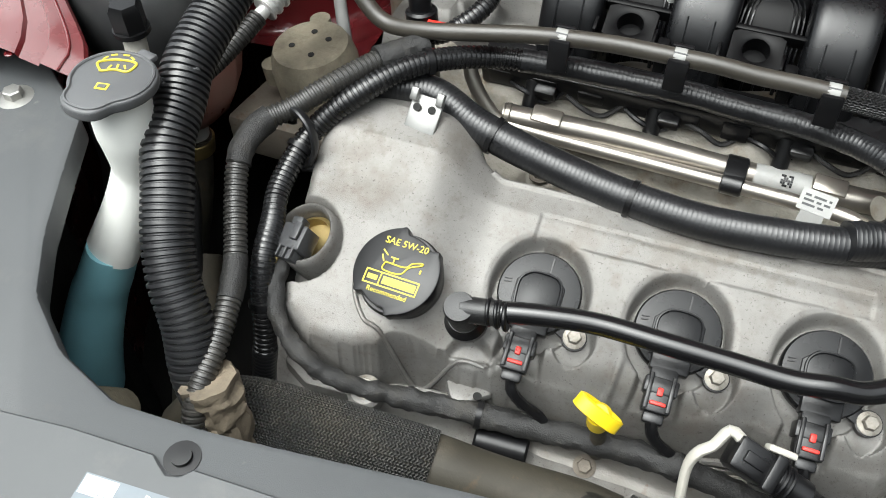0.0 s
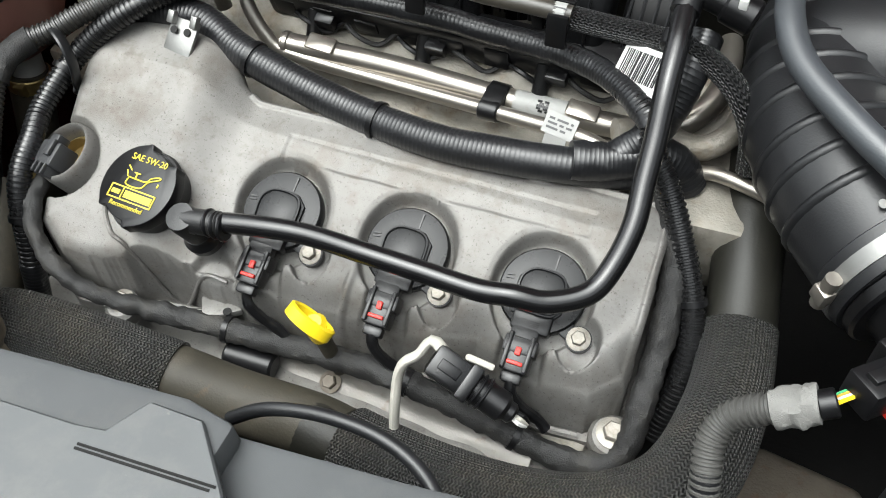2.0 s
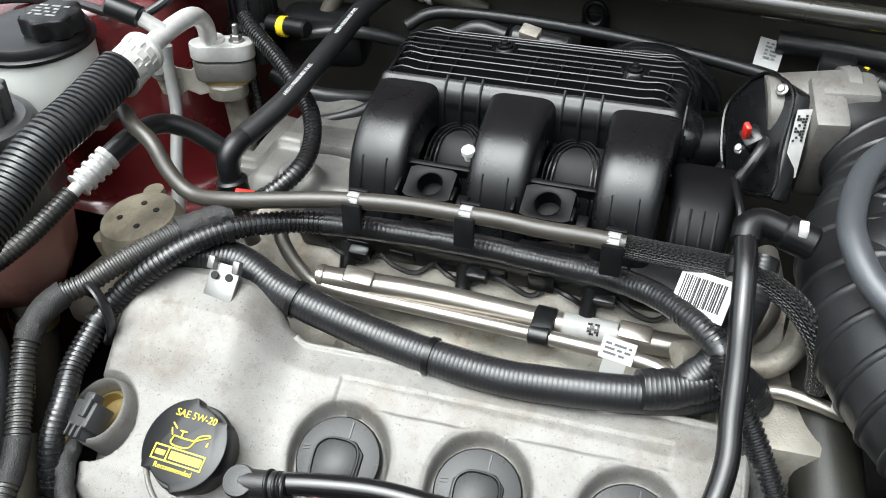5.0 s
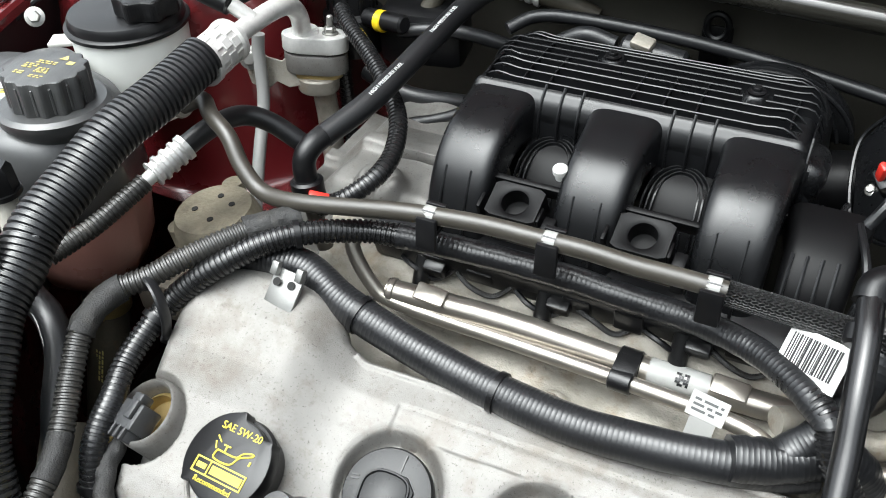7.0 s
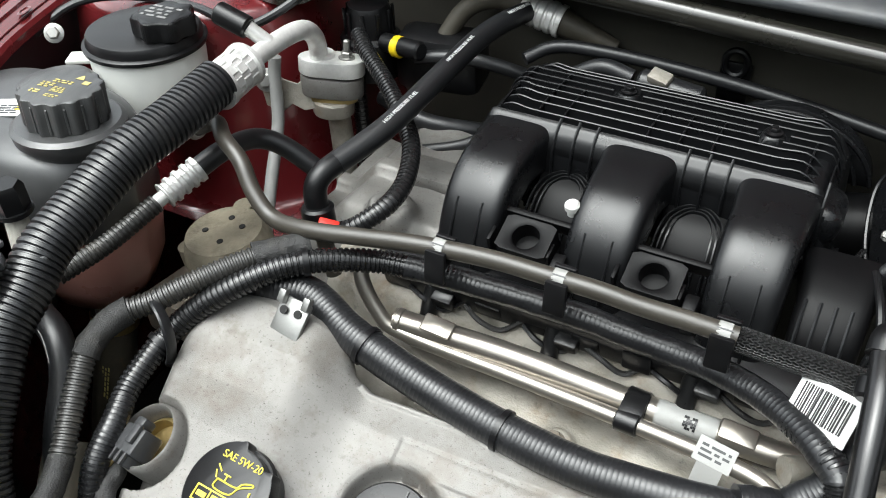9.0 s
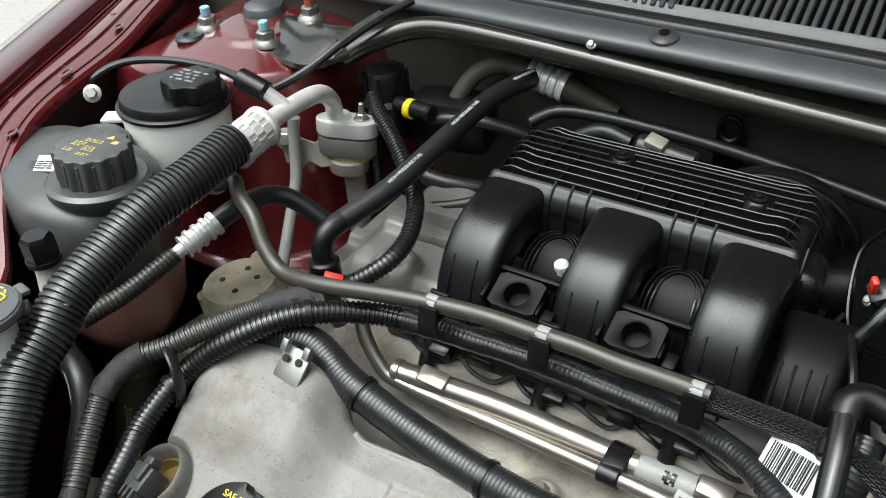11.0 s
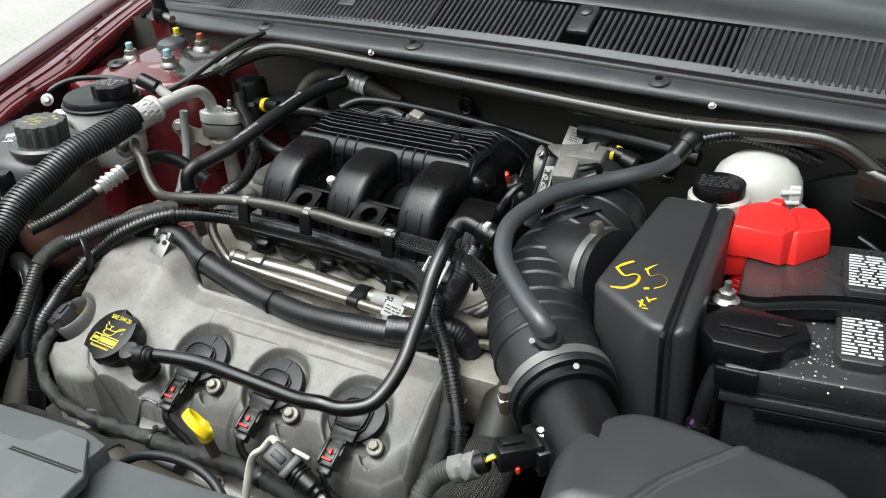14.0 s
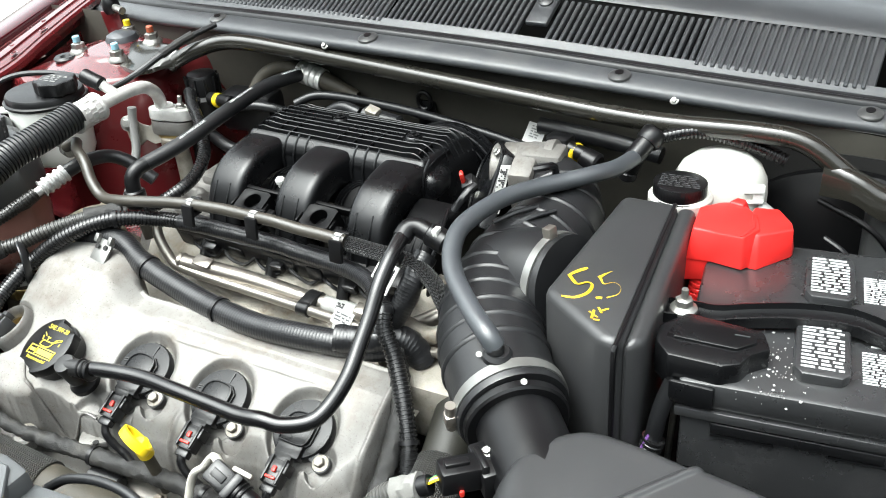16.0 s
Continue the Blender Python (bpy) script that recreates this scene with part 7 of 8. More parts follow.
tank_plan = [(-0.325, 0.60), (-0.338, 0.55), (-0.385, 0.53), (-0.43, 0.535), (-0.515, 0.572), (-0.540, 0.625), (-0.510, 0.665), (-0.42, 0.672), (-0.35, 0.65)]
shell(tank_plan, [(0.93, 1.045), (1.0, 1.055), (1.0, 1.09), (0.985, 1.108), (0.93, 1.122), (0.80, 1.130), (0.5, 1.134)], AGED, "upper_shell", ct, "black upper shell")
shell(tank_plan, [(0.50, 0.945), (0.70, 0.955), (0.86, 0.985), (0.93, 1.02), (0.94, 1.052)], PINK_TANK, "lower_shell", ct, "rust coloured translucent lower half")
part("drain_neck", rod((-0.400, 0.597, 0.965), (-0.404, 0.591, 0.905), 0.018, 22, 0.001), WHITE_TANK, ct, "pale drain neck")
clamp = part("hose_clamp", rod((-0.4040, 0.5915, 0.912), (-0.4055, 0.589, 0.896), 0.0235, 24, 0.001), BRASS, ct, "yellowed spring clamp")
part("clamp_ear", box((0.012, 0.008, 0.014), pose(-0.396, 0.570, 0.906, 10, 0, 10), 0.001), BRASS, clamp)
hose = part("hose", tube([(-0.404, 0.591, 0.915), (-0.407, 0.584, 0.88), (-0.410, 0.572, 0.84), (-0.420, 0.56, 0.79), (-0.435, 0.55, 0.73)], 0.0215, 22, 0.008), HOSE_DUSTY, ct, "dusty dark coolant hose")
part("hose_print", bars(pose(-0.402, 0.553, 0.848, 75, 0, 0) @ pose(0, 0, 0, 0, 0, 80), 0.045, 0.012, 3, random.Random(12), 0.7, 0.004), YELLOW_FADED, hose, "faded yellow print")
part("filler_bump", lathe([(0.037, -0.012), (0.036, 0.0), (0.031, 0.006), (0.018, 0.0085), (0.004, 0.009)], pose(-0.440, 0.640, 1.130, -3, -4, 0), 36), AGED, ct, "rounded rear bump")
ccm = pose(-0.363, 0.589, 1.141, -4, 2, 0)
part("cap_flange", lathe([(0.034, -0.020), (0.044, -0.008), (0.045, 0.0), (0.041, 0.003), (0.03, 0.003)], ccm, 36), AGED, ct)
scallop = [((0.0315 + 0.0016 * math.cos(14 * a)) * math.cos(a), (0.0315 + 0.0016 * math.cos(14 * a)) * math.sin(a)) for a in np.linspace(0, math.tau, 112, endpoint=False)]
cc = part("cap", prism(scallop, 0.002, 0.031, ccm, 0.0016), AGED, ct, "black screw cap with faded print")
rng = random.Random(21)
signs = [bars(ccm @ pose(x, y, 0.0313, 0, 0, 10), w, h, n, rng, 0.75, 0.003) for x, y, w, h, n in ((-0.011, -0.003, 0.012, 0.009, 3), (0.004, -0.005, 0.012, 0.009, 4), (-0.002, 0.007, 0.020, 0.006, 2), (-0.010, -0.015, 0.010, 0.006, 2), (0.007, -0.015, 0.012, 0.005, 2))]
signs += [prism([(-0.004, -0.003), (0.004, -0.003), (0, 0.004)], 0, 0.0003, ccm @ pose(0.004, 0.019, 0.0312, 0, 0, 10)), box((0.006, 0.005, 0.0003), ccm @ pose(0.014, 0.014, 0.0312, 0, 0, 10), 0)]
part("print", join(*signs), YELLOW_FADED, cc, "faded yellow small print")
for k in range(14):
    a = math.tau * (k + 0.5) / 14
    part("flute", box((0.0022, 0.0016, 0.022), ccm @ pose(0.0303 * math.cos(a), 0.0303 * math.sin(a), 0.015, 0, 0, math.degrees(a) + 90), 0.0005, 1), AGED, cc)
part("label", box((0.052, 0.026, 0.0005), pose(-0.442, 0.588, 1.1345, 3, -6, 15), 0), WHITE_LABEL, ct, "white label")
part("label_print", join(bars(pose(-0.440, 0.585, 1.1351, 3, -6, 15), 0.04, 0.014, 4, rng, 0.8, 0.008)), GREY_CONN, ct)
part("label_patch", box((0.012, 0.008, 0.0004), pose(-0.424, 0.592, 1.1368, 3, -6, 15), 0), YELLOW_INK, ct)

settle(ct, 0.009, -0.003, 0.002)

# power steering reservoir
ps = thing("power_steering_reservoir", (-0.37, 0.72, 1.08), "white power steering reservoir with a stepped black lid", "reservoir")
pm = pose(-0.403, 0.722, 1.116, -2, 1, 0)
part("tank", lathe([(0.046, -0.06), (0.050, -0.05), (0.0535, 0.024), (0.050, 0.028)], pm, 40), WASHER_WHITE, ps)
part("lid", lathe([(0.053, 0.0255), (0.0565, 0.026), (0.0570, 0.0295), (0.0555, 0.0305), (0.0535, 0.0310), (0.0528, 0.0365), (0.0510, 0.0395), (0.047, 0.0408), (0.02, 0.0415), (0.004, 0.0415)], pm, 44), BLACK, ps, "stepped black lid")
psc = part("screw_cap", prism([((0.0270 + 0.0022 * math.cos(7 * a)) * math.cos(a), (0.0270 + 0.0022 * math.cos(7 * a)) * math.sin(a)) for a in np.linspace(0, math.tau, 84, endpoint=False)], 0.0405, 0.0595, pm @ pose(0.029, 0.001, 0, 0, 0, 20), 0.003), BLACK, ps, "black lobed cap")
part("print", bars(pm @ pose(0.029, 0.001, 0.0597, 0, 0, 5), 0.034, 0.026, 4, rng, 0.5, 0.006), GREY_STRAP, psc)
part("bracket", box((0.06, 0.02, 0.004), pose(-0.43, 0.69, 1.135, 0, 0, 30), 0.001), WHITE_TANK, ps, "white bracket arm")
part("clamp", join(rod((-0.315, 0.672, 1.105), (-0.300, 0.668, 1.104), 0.011, 16, 0.002), box((0.012, 0.006, 0.018), pose(-0.308, 0.662, 1.118, 0, 20, 0), 0.001), box((0.006, 0.006, 0.02), pose(-0.298, 0.664, 1.118, 0, -20, 0), 0.001)), ZINC, ps, "spring hose clamp")
fb = thing("fender_bolt", (-0.503, 0.704, 1.13), "zinc flange bolt on the red apron", "bolt")
part("bolt", hexhead(pose(-0.505, 0.703, 1.138, 60, 0, 40), 0.006, 0.006, 0.0095), ZINC, fb)
wr = thing("body_wire", (-0.4, 0.78, 1.13), "thin black cable along the red apron", "cable")
part("cable", tube([(-0.545, 0.68, 1.118), (-0.52, 0.74, 1.148), (-0.47, 0.77, 1.155), (-0.40, 0.785, 1.152), (-0.33, 0.772, 1.150), (-0.31, 0.775, 1.155), (-0.285, 0.80, 1.17), (-0.262, 0.855, 1.193), (-0.235, 0.91, 1.207)], 0.0042, 10, 0.005), RUBBER, wr)
part("tape", tube([(-0.272, 0.832, 1.184), (-0.262, 0.855, 1.193), (-0.252, 0.878, 1.20)], 0.006, 10, 0.004), CLOTH_TAPE, wr)

# engine mount
em = thing("engine_mount", (-0.255, 0.615, 0.97), "corroded beige engine mount cap with small holes", "engine mount")
mm = pose(-0.258, 0.616, 1.036, 3, -4, 0)
part("cap", lathe([(0.040, -0.06), (0.041, -0.02), (0.0385, -0.008), (0.035, 0.0), (0.004, 0.001)], mm, 40), MOUNT, em)
for x, y in ((-0.004, 0.017), (0.014, 0.010), (0.008, -0.014), (-0.016, -0.006)):
    part("hole", lathe([(0.003, 0.0006), (0.003, 0.0014), (0.001, 0.0014)], mm @ pose(x, y, 0), 12), DARK, em)
for lx, ly, lz in ((-0.012, 0.042, -0.004), (-0.040, -0.012, -0.02)):
    part("lug", lathe([(0.010, -0.02), (0.010, 0.0), (0.004, 0.001)], mm @ pose(lx, ly, lz), 16), MOUNT, em)
part("base", prism([(-0.33, 0.56), (-0.20, 0.56), (-0.19, 0.67), (-0.31, 0.69)], 0.93, 0.975, bevel=0.006), RUSTY, em, "rusty mount base")
settle(em, -0.010, 0.022, -0.012)
# clutter low in the bay
lowh = thing("coolant_hose", (-0.26, 0.46, 0.92), "printed black coolant hose low in the bay", "hose")
part("hose", tube([(-0.41, 0.535, 0.965), (-0.39, 0.515, 0.988), (-0.362, 0.502, 0.997), (-0.332, 0.492, 0.993), (-0.313, 0.475, 0.972), (-0.300, 0.445, 0.943), (-0.288, 0.42, 0.905), (-0.280, 0.40, 0.85), (-0.275, 0.39, 0.78)], 0.0125, 18, 0.006), RUBBER, lowh)
part("print", tube([(-0.352, 0.4895, 1.003), (-0.334, 0.4815, 0.9985), (-0.320, 0.471, 0.984)], 0.0011, 6, 0.004), GREY_STRAP, lowh, "pale printed line")
tn = thing("belt_cover", (-0.265, 0.52, 0.85), "dusty metal pipe and tensioner low beside the engine", "tensioner")
part("pipe", tube([(-0.30, 0.45, 0.92), (-0.265, 0.37, 0.86), (-0.24, 0.31, 0.82)], 0.022, 18, 0.01), HOSE_DUSTY, tn)
part("boss", lathe([(0.02, 0), (0.02, 0.03), (0.014, 0.04), (0.004, 0.04)], pose(-0.285, 0.30, 0.90, 30, 0, 0), 20), MOUNT, tn)
part("boss", lathe([(0.016, 0), (0.016, 0.03), (0.010, 0.036), (0.004, 0.036)], pose(-0.255, 0.285, 0.90, 40, 20, 0), 20), MOUNT, tn)

# ---- driver side: intake duct, air box, battery ----
duct = thing("intake_duct", (0.36, 0.65, 1.0), "ribbed black rubber intake duct with steel band clamps", "intake duct")
dp = [(0.432, 0.512, 1.056), (0.410, 0.535, 1.060), (0.383, 0.568, 1.066), (0.362, 0.605, 1.070), (0.350, 0.645, 1.072), (0.350, 0.690, 1.074), (0.358, 0.730, 1.080), (0.360, 0.770, 1.088), (0.345, 0.805, 1.095), (0.322, 0.825, 1.10)]
part("duct_body", tube(dp, lambda f: curve_z([(0, 0.047), (0.2, 0.050), (0.45, 0.050), (0.6, 0.053), (0.85, 0.046), (1, 0.040)], f), 36, 0.004), RUBBER, duct)
Fd = spline(dp, 0.004)
for f in (0.16, 0.22, 0.28, 0.34, 0.40, 0.46, 0.54, 0.62, 0.70, 0.77, 0.84, 0.90):
    i = int(f * (len(Fd) - 1))
    rr_ = curve_z([(0, 0.047), (0.2, 0.050), (0.45, 0.050), (0.6, 0.053), (0.85, 0.046), (1, 0.040)], f)
    m = along(Fd[i], Fd[i] + (Fd[i + 1] - Fd[i - 1]))
    part("duct_rib", lathe([(rr_ - 0.002, -0.0050), (rr_ + 0.0004, -0.0030), (rr_ + 0.0018, -0.0010), (rr_ + 0.0018, 0.0010), (rr_ + 0.0004, 0.0030), (rr_ - 0.002, 0.0050)], m, 40), RUBBER, duct)
part("side_branch", tube([(0.352, 0.672, 1.075), (0.385, 0.664, 1.088), (0.420, 0.655, 1.096)], lambda f: 0.052 - 0.003 * f, 32, 0.005), RUBBER, duct)
for dx in (-0.012, 0.008):
    part("stiffening_rib", tube([(0.335 + dx, 0.690, 1.124), (0.352 + dx, 0.705, 1.131), (0.368 + dx, 0.726, 1.131)], 0.003, 8, 0.004), RUBBER, duct)
m1 = along((0.424, 0.520, 1.057), (0.405, 0.540, 1.060))
band = part("band_clamp", lathe([(0.0505, -0.0052), (0.0514, -0.0052), (0.0514, 0.0052), (0.0505, 0.0052)], m1, 44), CLAMP, duct, "wide steel band clamp")
part("clamp_screw", join(rod(m1 @ Vector((0.053, -0.012, 0)), m1 @ Vector((0.053, 0.016, 0)), 0.005, 12), box((0.010, 0.012, 0.012), m1 @ pose(0.054, 0, 0), 0.002)), STEEL, band)
part("cuff", lathe([(0.049, -0.012), (0.0500, -0.009), (0.0500, 0.012), (0.047, 0.014)], m1, 44), RUBBER, duct)
part("cuff_lug", join(box((0.006, 0.020, 0.006), m1 @ pose(-0.020, -0.048, 0.012, 0, 0, 20), 0.001), box((0.006, 0.016, 0.006), m1 @ pose(0.012, -0.051, 0.012, 0, 0, -10), 0.001)), RUBBER, duct)
m2 = along((0.408, 0.657, 1.094), (0.43, 0.651, 1.098))
band = part("band_clamp", lathe([(0.0498, -0.0042), (0.0504, -0.0042), (0.0504, 0.0042), (0.0498, 0.0042)], m2, 44), CLAMP, duct, "wide steel band clamp")
part("clamp_screw", box((0.012, 0.016, 0.010), m2 @ pose(0.0, 0.052, 0), 0.002), STEEL, band)
part("paint_dot", lathe([(0.0028, 0), (0.0028, 0.0006), (0.001, 0.0006)], pose(0.398, 0.516, 1.1068, 20, 20, 0), 14), PAPER, duct, "white paint dot")
part("paint_dot", lathe([(0.0028, 0), (0.0028, 0.0006), (0.001, 0.0006)], pose(0.446, 0.503, 1.1045, 20, 20, 0), 14), PAPER, duct, "white paint dot")

# vacuum hose arching over the duct
vh = thing("vacuum_hose", (0.33, 0.65, 1.12), "grey rubber vacuum hose arching over the intake duct", "hose")
vp = [(0.4115, 0.5201, 1.1172), (0.4038, 0.5221, 1.1259), (0.3755, 0.5443, 1.1300), (0.3358, 0.5843, 1.1352), (0.3192, 0.6191, 1.1434), (0.3175, 0.6498, 1.1470), (0.3275, 0.6988, 1.1469), (0.3462, 0.7348, 1.1453), (0.3678, 0.7629, 1.1436), (0.3922, 0.7899, 1.1444), (0.4060, 0.8180, 1.1410), (0.4150, 0.8520, 1.1405)]
part("hose", tube(vp, 0.0092, 18, 0.005), RUBBER_GREY, vh)
part("nipple", join(rod((0.413, 0.522, 1.096), (0.412, 0.518, 1.121), 0.0072, 16, 0.001), lathe([(0.0125, -0.008), (0.0125, 0.002), (0.010, 0.005)], pose(0.413, 0.521, 1.108, 5, 5, 0), 20)), RUBBER, vh)
part("clip", tube([(0.342, 0.748, 1.160), (0.352, 0.752, 1.162), (0.357, 0.765, 1.158), (0.358, 0.768, 1.140)], 0.004, 8, 0.003), BLACK, vh, "black hose clip")
part("tee", join(rod((0.412, 0.848, 1.138), (0.426, 0.876, 1.160), 0.0108, 18, 0.002), rod((0.419, 0.862, 1.148), (0.401, 0.868, 1.108), 0.0085, 16, 0.002), rod((0.402, 0.868, 1.114), (0.400, 0.8685, 1.102), 0.0105, 16, 0.002), lathe([(0.013, 0), (0.014, 0.004), (0.014, 0.014), (0.012, 0.017)], along((0.421, 0.866, 1.151), (0.428, 0.880, 1.162)), 20)), BLACK, vh, "black tee fitting")
part("corrugated_tail", tube([(0.428, 0.880, 1.152), (0.47, 0.895, 1.160), (0.52, 0.905, 1.150), (0.56, 0.91, 1.135)], 0.0065, 12, rib=(0.0045, 0.001, 0.55)), CONVOLUTE, vh)

# throttle body
tb = thing("throttle_body", (0.30, 0.83, 1.05), "cast aluminium throttle body with a black motor cover", "throttle body")
part("housing", join(box((0.028, 0.058, 0.088), pose(0.303, 0.812, 1.098, 14, 0, 10), 0.006), box((0.046, 0.040, 0.034), pose(0.318, 0.826, 1.128, 0, 0, 8), 0.006)), ALU, tb)
part("barrel", lathe([(0.030, -0.05), (0.032, -0.048), (0.032, 0.010), (0.034, 0.012), (0.034, 0.022), (0.030, 0.024)], pose(0.307, 0.834, 1.112, 0, 84, 10), 34), ALU, tb)
part("flange", lathe([(0.046, -0.004), (0.046, 0.004)], pose(0.326, 0.840, 1.10, 0, 80, 12), 30), ALU, tb)
MC = [(0.243, 0.848, 1.126), (0.258, 0.836, 1.141), (0.279, 0.804, 1.142), (0.277, 0.772, 1.106), (0.275, 0.742, 1.078), (0.238, 0.782, 1.058), (0.226, 0.840, 1.094)]
cover_plate = part("motor_cover", slab(MC, (0.014, 0.004, -0.006), 0.003), BLACK_GLOSS, tb, "black motor cover")
part("cover_rim", tube([Vector(p) * 0.93 + Vector((0.2596, 0.8057, 1.1082)) * 0.07 + Vector((-0.001, -0.001, 0.0008)) for p in MC + MC[:1]], 0.0016, 6, 0.003), BLACK_GLOSS, cover_plate)
part("label", slab([(0.2815, 0.7905, 1.1335), (0.2925, 0.7925, 1.1345), (0.2900, 0.7645, 1.0865), (0.2790, 0.7625, 1.0855)], (0.0002, -0.0008, 0.0005), 0.0001), PAPER, tb, "white code label")
for i in range(4):
    for j in range(9):
        if (i * 3 + j * 5 + i * j) % 4 < 2:
            p = Vector((0.2835, 0.7870, 1.1300)) + Vector((0.0020, 0.0004, 0.0002)) * i + Vector((-0.00012, -0.00125, -0.0021)) * j
            part("label_mark", box((0.0018, 0.0018, 0.0004), pose(p.x, p.y - 0.0005, p.z, 60, 0, 8), 0), BLACK, tb)
plug = part("plug", box((0.016, 0.018, 0.016), pose(0.252, 0.770, 1.114, 20, -30, 20), 0.003), CONNECTOR, tb, "black plug")
part("lock_tab", box((0.005, 0.008, 0.017), pose(0.246, 0.764, 1.124, 20, -10, 30), 0.002), RED_CLIP, plug, "red lock tab")
part("lead", tube([(0.262, 0.764, 1.118), (0.257, 0.750, 1.112), (0.246, 0.738, 1.092), (0.240, 0.732, 1.07), (0.238, 0.728, 1.04)], 0.0044, 10, 0.004, wrinkle=0.0008), RUBBER, tb)
for p in ((0.268, 0.808, 1.1395), (0.245, 0.800, 1.0835)):
    part("bolt", hexhead(pose(*p, 20, -40, 20), 0.0035, 0.003, 0.005), ZINC, tb)
part("bolt", hexhead(pose(0.322, 0.800, 1.102, 70, 0, 10), 0.0055, 0.005, 0.008), ZINC, tb)
tg = thing("paper_tag", (0.262, 0.893, 1.11), "white paper warning tag on the firewall pipe", "tag")
part("paper", box((0.024, 0.0008, 0.028), pose(0.260, 0.893, 1.125, -42, 14, 6), 0), WHITE_LABEL, tg)
part("print", bars(pose(0.262, 0.893, 1.128, 48, 14, 6) @ pose(0, 0, 0.0006), 0.014, 0.017, 5, random.Random(31), 0.6, 0.005), GREY_STRAP, tg)
settle(tg, -0.003, 0.036, -0.018)
qc = thing("quick_connector", (0.34, 0.87, 1.1), "black quick connector with a yellow ring", "connector")
part("body", join(rod((0.300, 0.884, 1.126), (0.362, 0.872, 1.116), 0.0095, 16, 0.002), rod((0.343, 0.876, 1.116), (0.366, 0.870, 1.112), 0.0128, 18, 0.003), box((0.03, 0.024, 0.028), pose(0.312, 0.883, 1.122, 0, 0, -8), 0.005)), BLACK, qc)
part("ring", rod((0.331, 0.8795, 1.1175), (0.3365, 0.8780, 1.1170), 0.0128, 18, 0.001), YELLOW, qc, "yellow ring")

# resonator box with paint marker
res = thing("resonator_box", (0.47, 0.66, 0.92), "black plastic air box with a yellow hand-written number", "air box")
top = [(0.428, 0.778), (0.486, 0.780), (0.512, 0.545), (0.494, 0.543), (0.424, 0.590)]
part("body", prism(top, 0.92, 1.135, bevel=0.009, seg=3), AIRBOX, res)
part("seam", tube([(0.4825, 0.775, 1.1345), (0.5065, 0.556, 1.1345), (0.5060, 0.546, 1.128), (0.5060, 0.5425, 1.10), (0.507, 0.5425, 0.93)], 0.0024, 8, 0.004), BLACK, res, "moulded seam")
part("side_cover", prism([(0.484, 0.782), (0.511, 0.548), (0.526, 0.560), (0.503, 0.784)], 0.93, 1.131, bevel=0.008, seg=3), AIRBOX, res)
strokes = (((0.436, 0.616), (0.441, 0.626), (0.447, 0.634)), ((0.437, 0.617), (0.443, 0.611), (0.449, 0.607), (0.455, 0.613), (0.461, 0.611), (0.462, 0.599), (0.456, 0.589), (0.449, 0.586), (0.443, 0.585)),
           ((0.462, 0.624), (0.465, 0.631), (0.469, 0.638)), ((0.463, 0.625), (0.466, 0.620), (0.470, 0.616), (0.476, 0.622), (0.484, 0.618), (0.486, 0.607), (0.479, 0.598)), ((0.471, 0.594), (0.473, 0.5955), (0.4755, 0.596)))
for k, row in enumerate(strokes):
    part("number", tube([(x, y, 1.1356) for x, y in row], lambda f, k=k: (0.0011 + 0.0009 * math.sin(2.6 * f + k)) if k < 4 else 0.0021, 6, 0.002, flat=0.3), CRAYON, res, "yellow paint marker stroke")
for x0, y0, x1, y1 in ((0.473, 0.574, 0.482, 0.569), (0.476, 0.577, 0.478, 0.566), (0.478, 0.582, 0.483, 0.576), (0.481, 0.578, 0.486, 0.584), (0.480, 0.565, 0.485, 0.566)):
    part("paint_dab", tube([(x0, y0, 1.1356), (x1, y1, 1.1356)], 0.0011, 6, 0.002, flat=0.4), CRAYON, res)

# lower air box with the snorkel
ab = thing("air_box", (0.6, 0.38, 0.9), "large rounded black plastic air intake box", "air box")


AB = [(0.470, 0.375), (0.463, 0.400), (0.461, 0.425), (0.467, 0.450), (0.479, 0.473), (0.492, 0.488), (0.506, 0.496), (0.524, 0.4985), (0.557, 0.4965), (0.594, 0.492), (0.622, 0.489), (0.658, 0.483), (0.682, 0.468), (0.705, 0.450), (0.730, 0.431), (0.736, 0.405), (0.735, 0.368), (0.68, 0.371), (0.60, 0.373), (0.54, 0.371), (0.49, 0.364)]
AB = [(p[0], p[1]) for p in spline([(x, y, 0) for x, y in AB + AB[:1]], 0.010)[:-1]]
CREASE = [(0.570, 0.31), (0.551, 0.346), (0.540, 0.373), (0.537, 0.398), (0.548, 0.424), (0.569, 0.454), (0.5915, 0.485), (0.60, 0.51)]


def ab_z(x, y):
    d = inside(AB, x, y)
    if d < 0:
        return 0.93
    z = 1.0905 - 0.012 * smooth(0.652, 0.728, x)
    s = x - curve_z([(q, p) for p, q in CREASE], y)
    # a narrow raised bead parts the two halves
    z += 0.0026 * smooth(0.0062, 0.0030, abs(s + 0.001)) - 0.003 * smooth(0.0, -0.006, s)
    R = 0.013 + 0.017 * smooth(0.455, 0.405, y)
    if d < R:
        z -= R - math.sqrt(max(0.0, R * R - (R - d) ** 2))
    return z


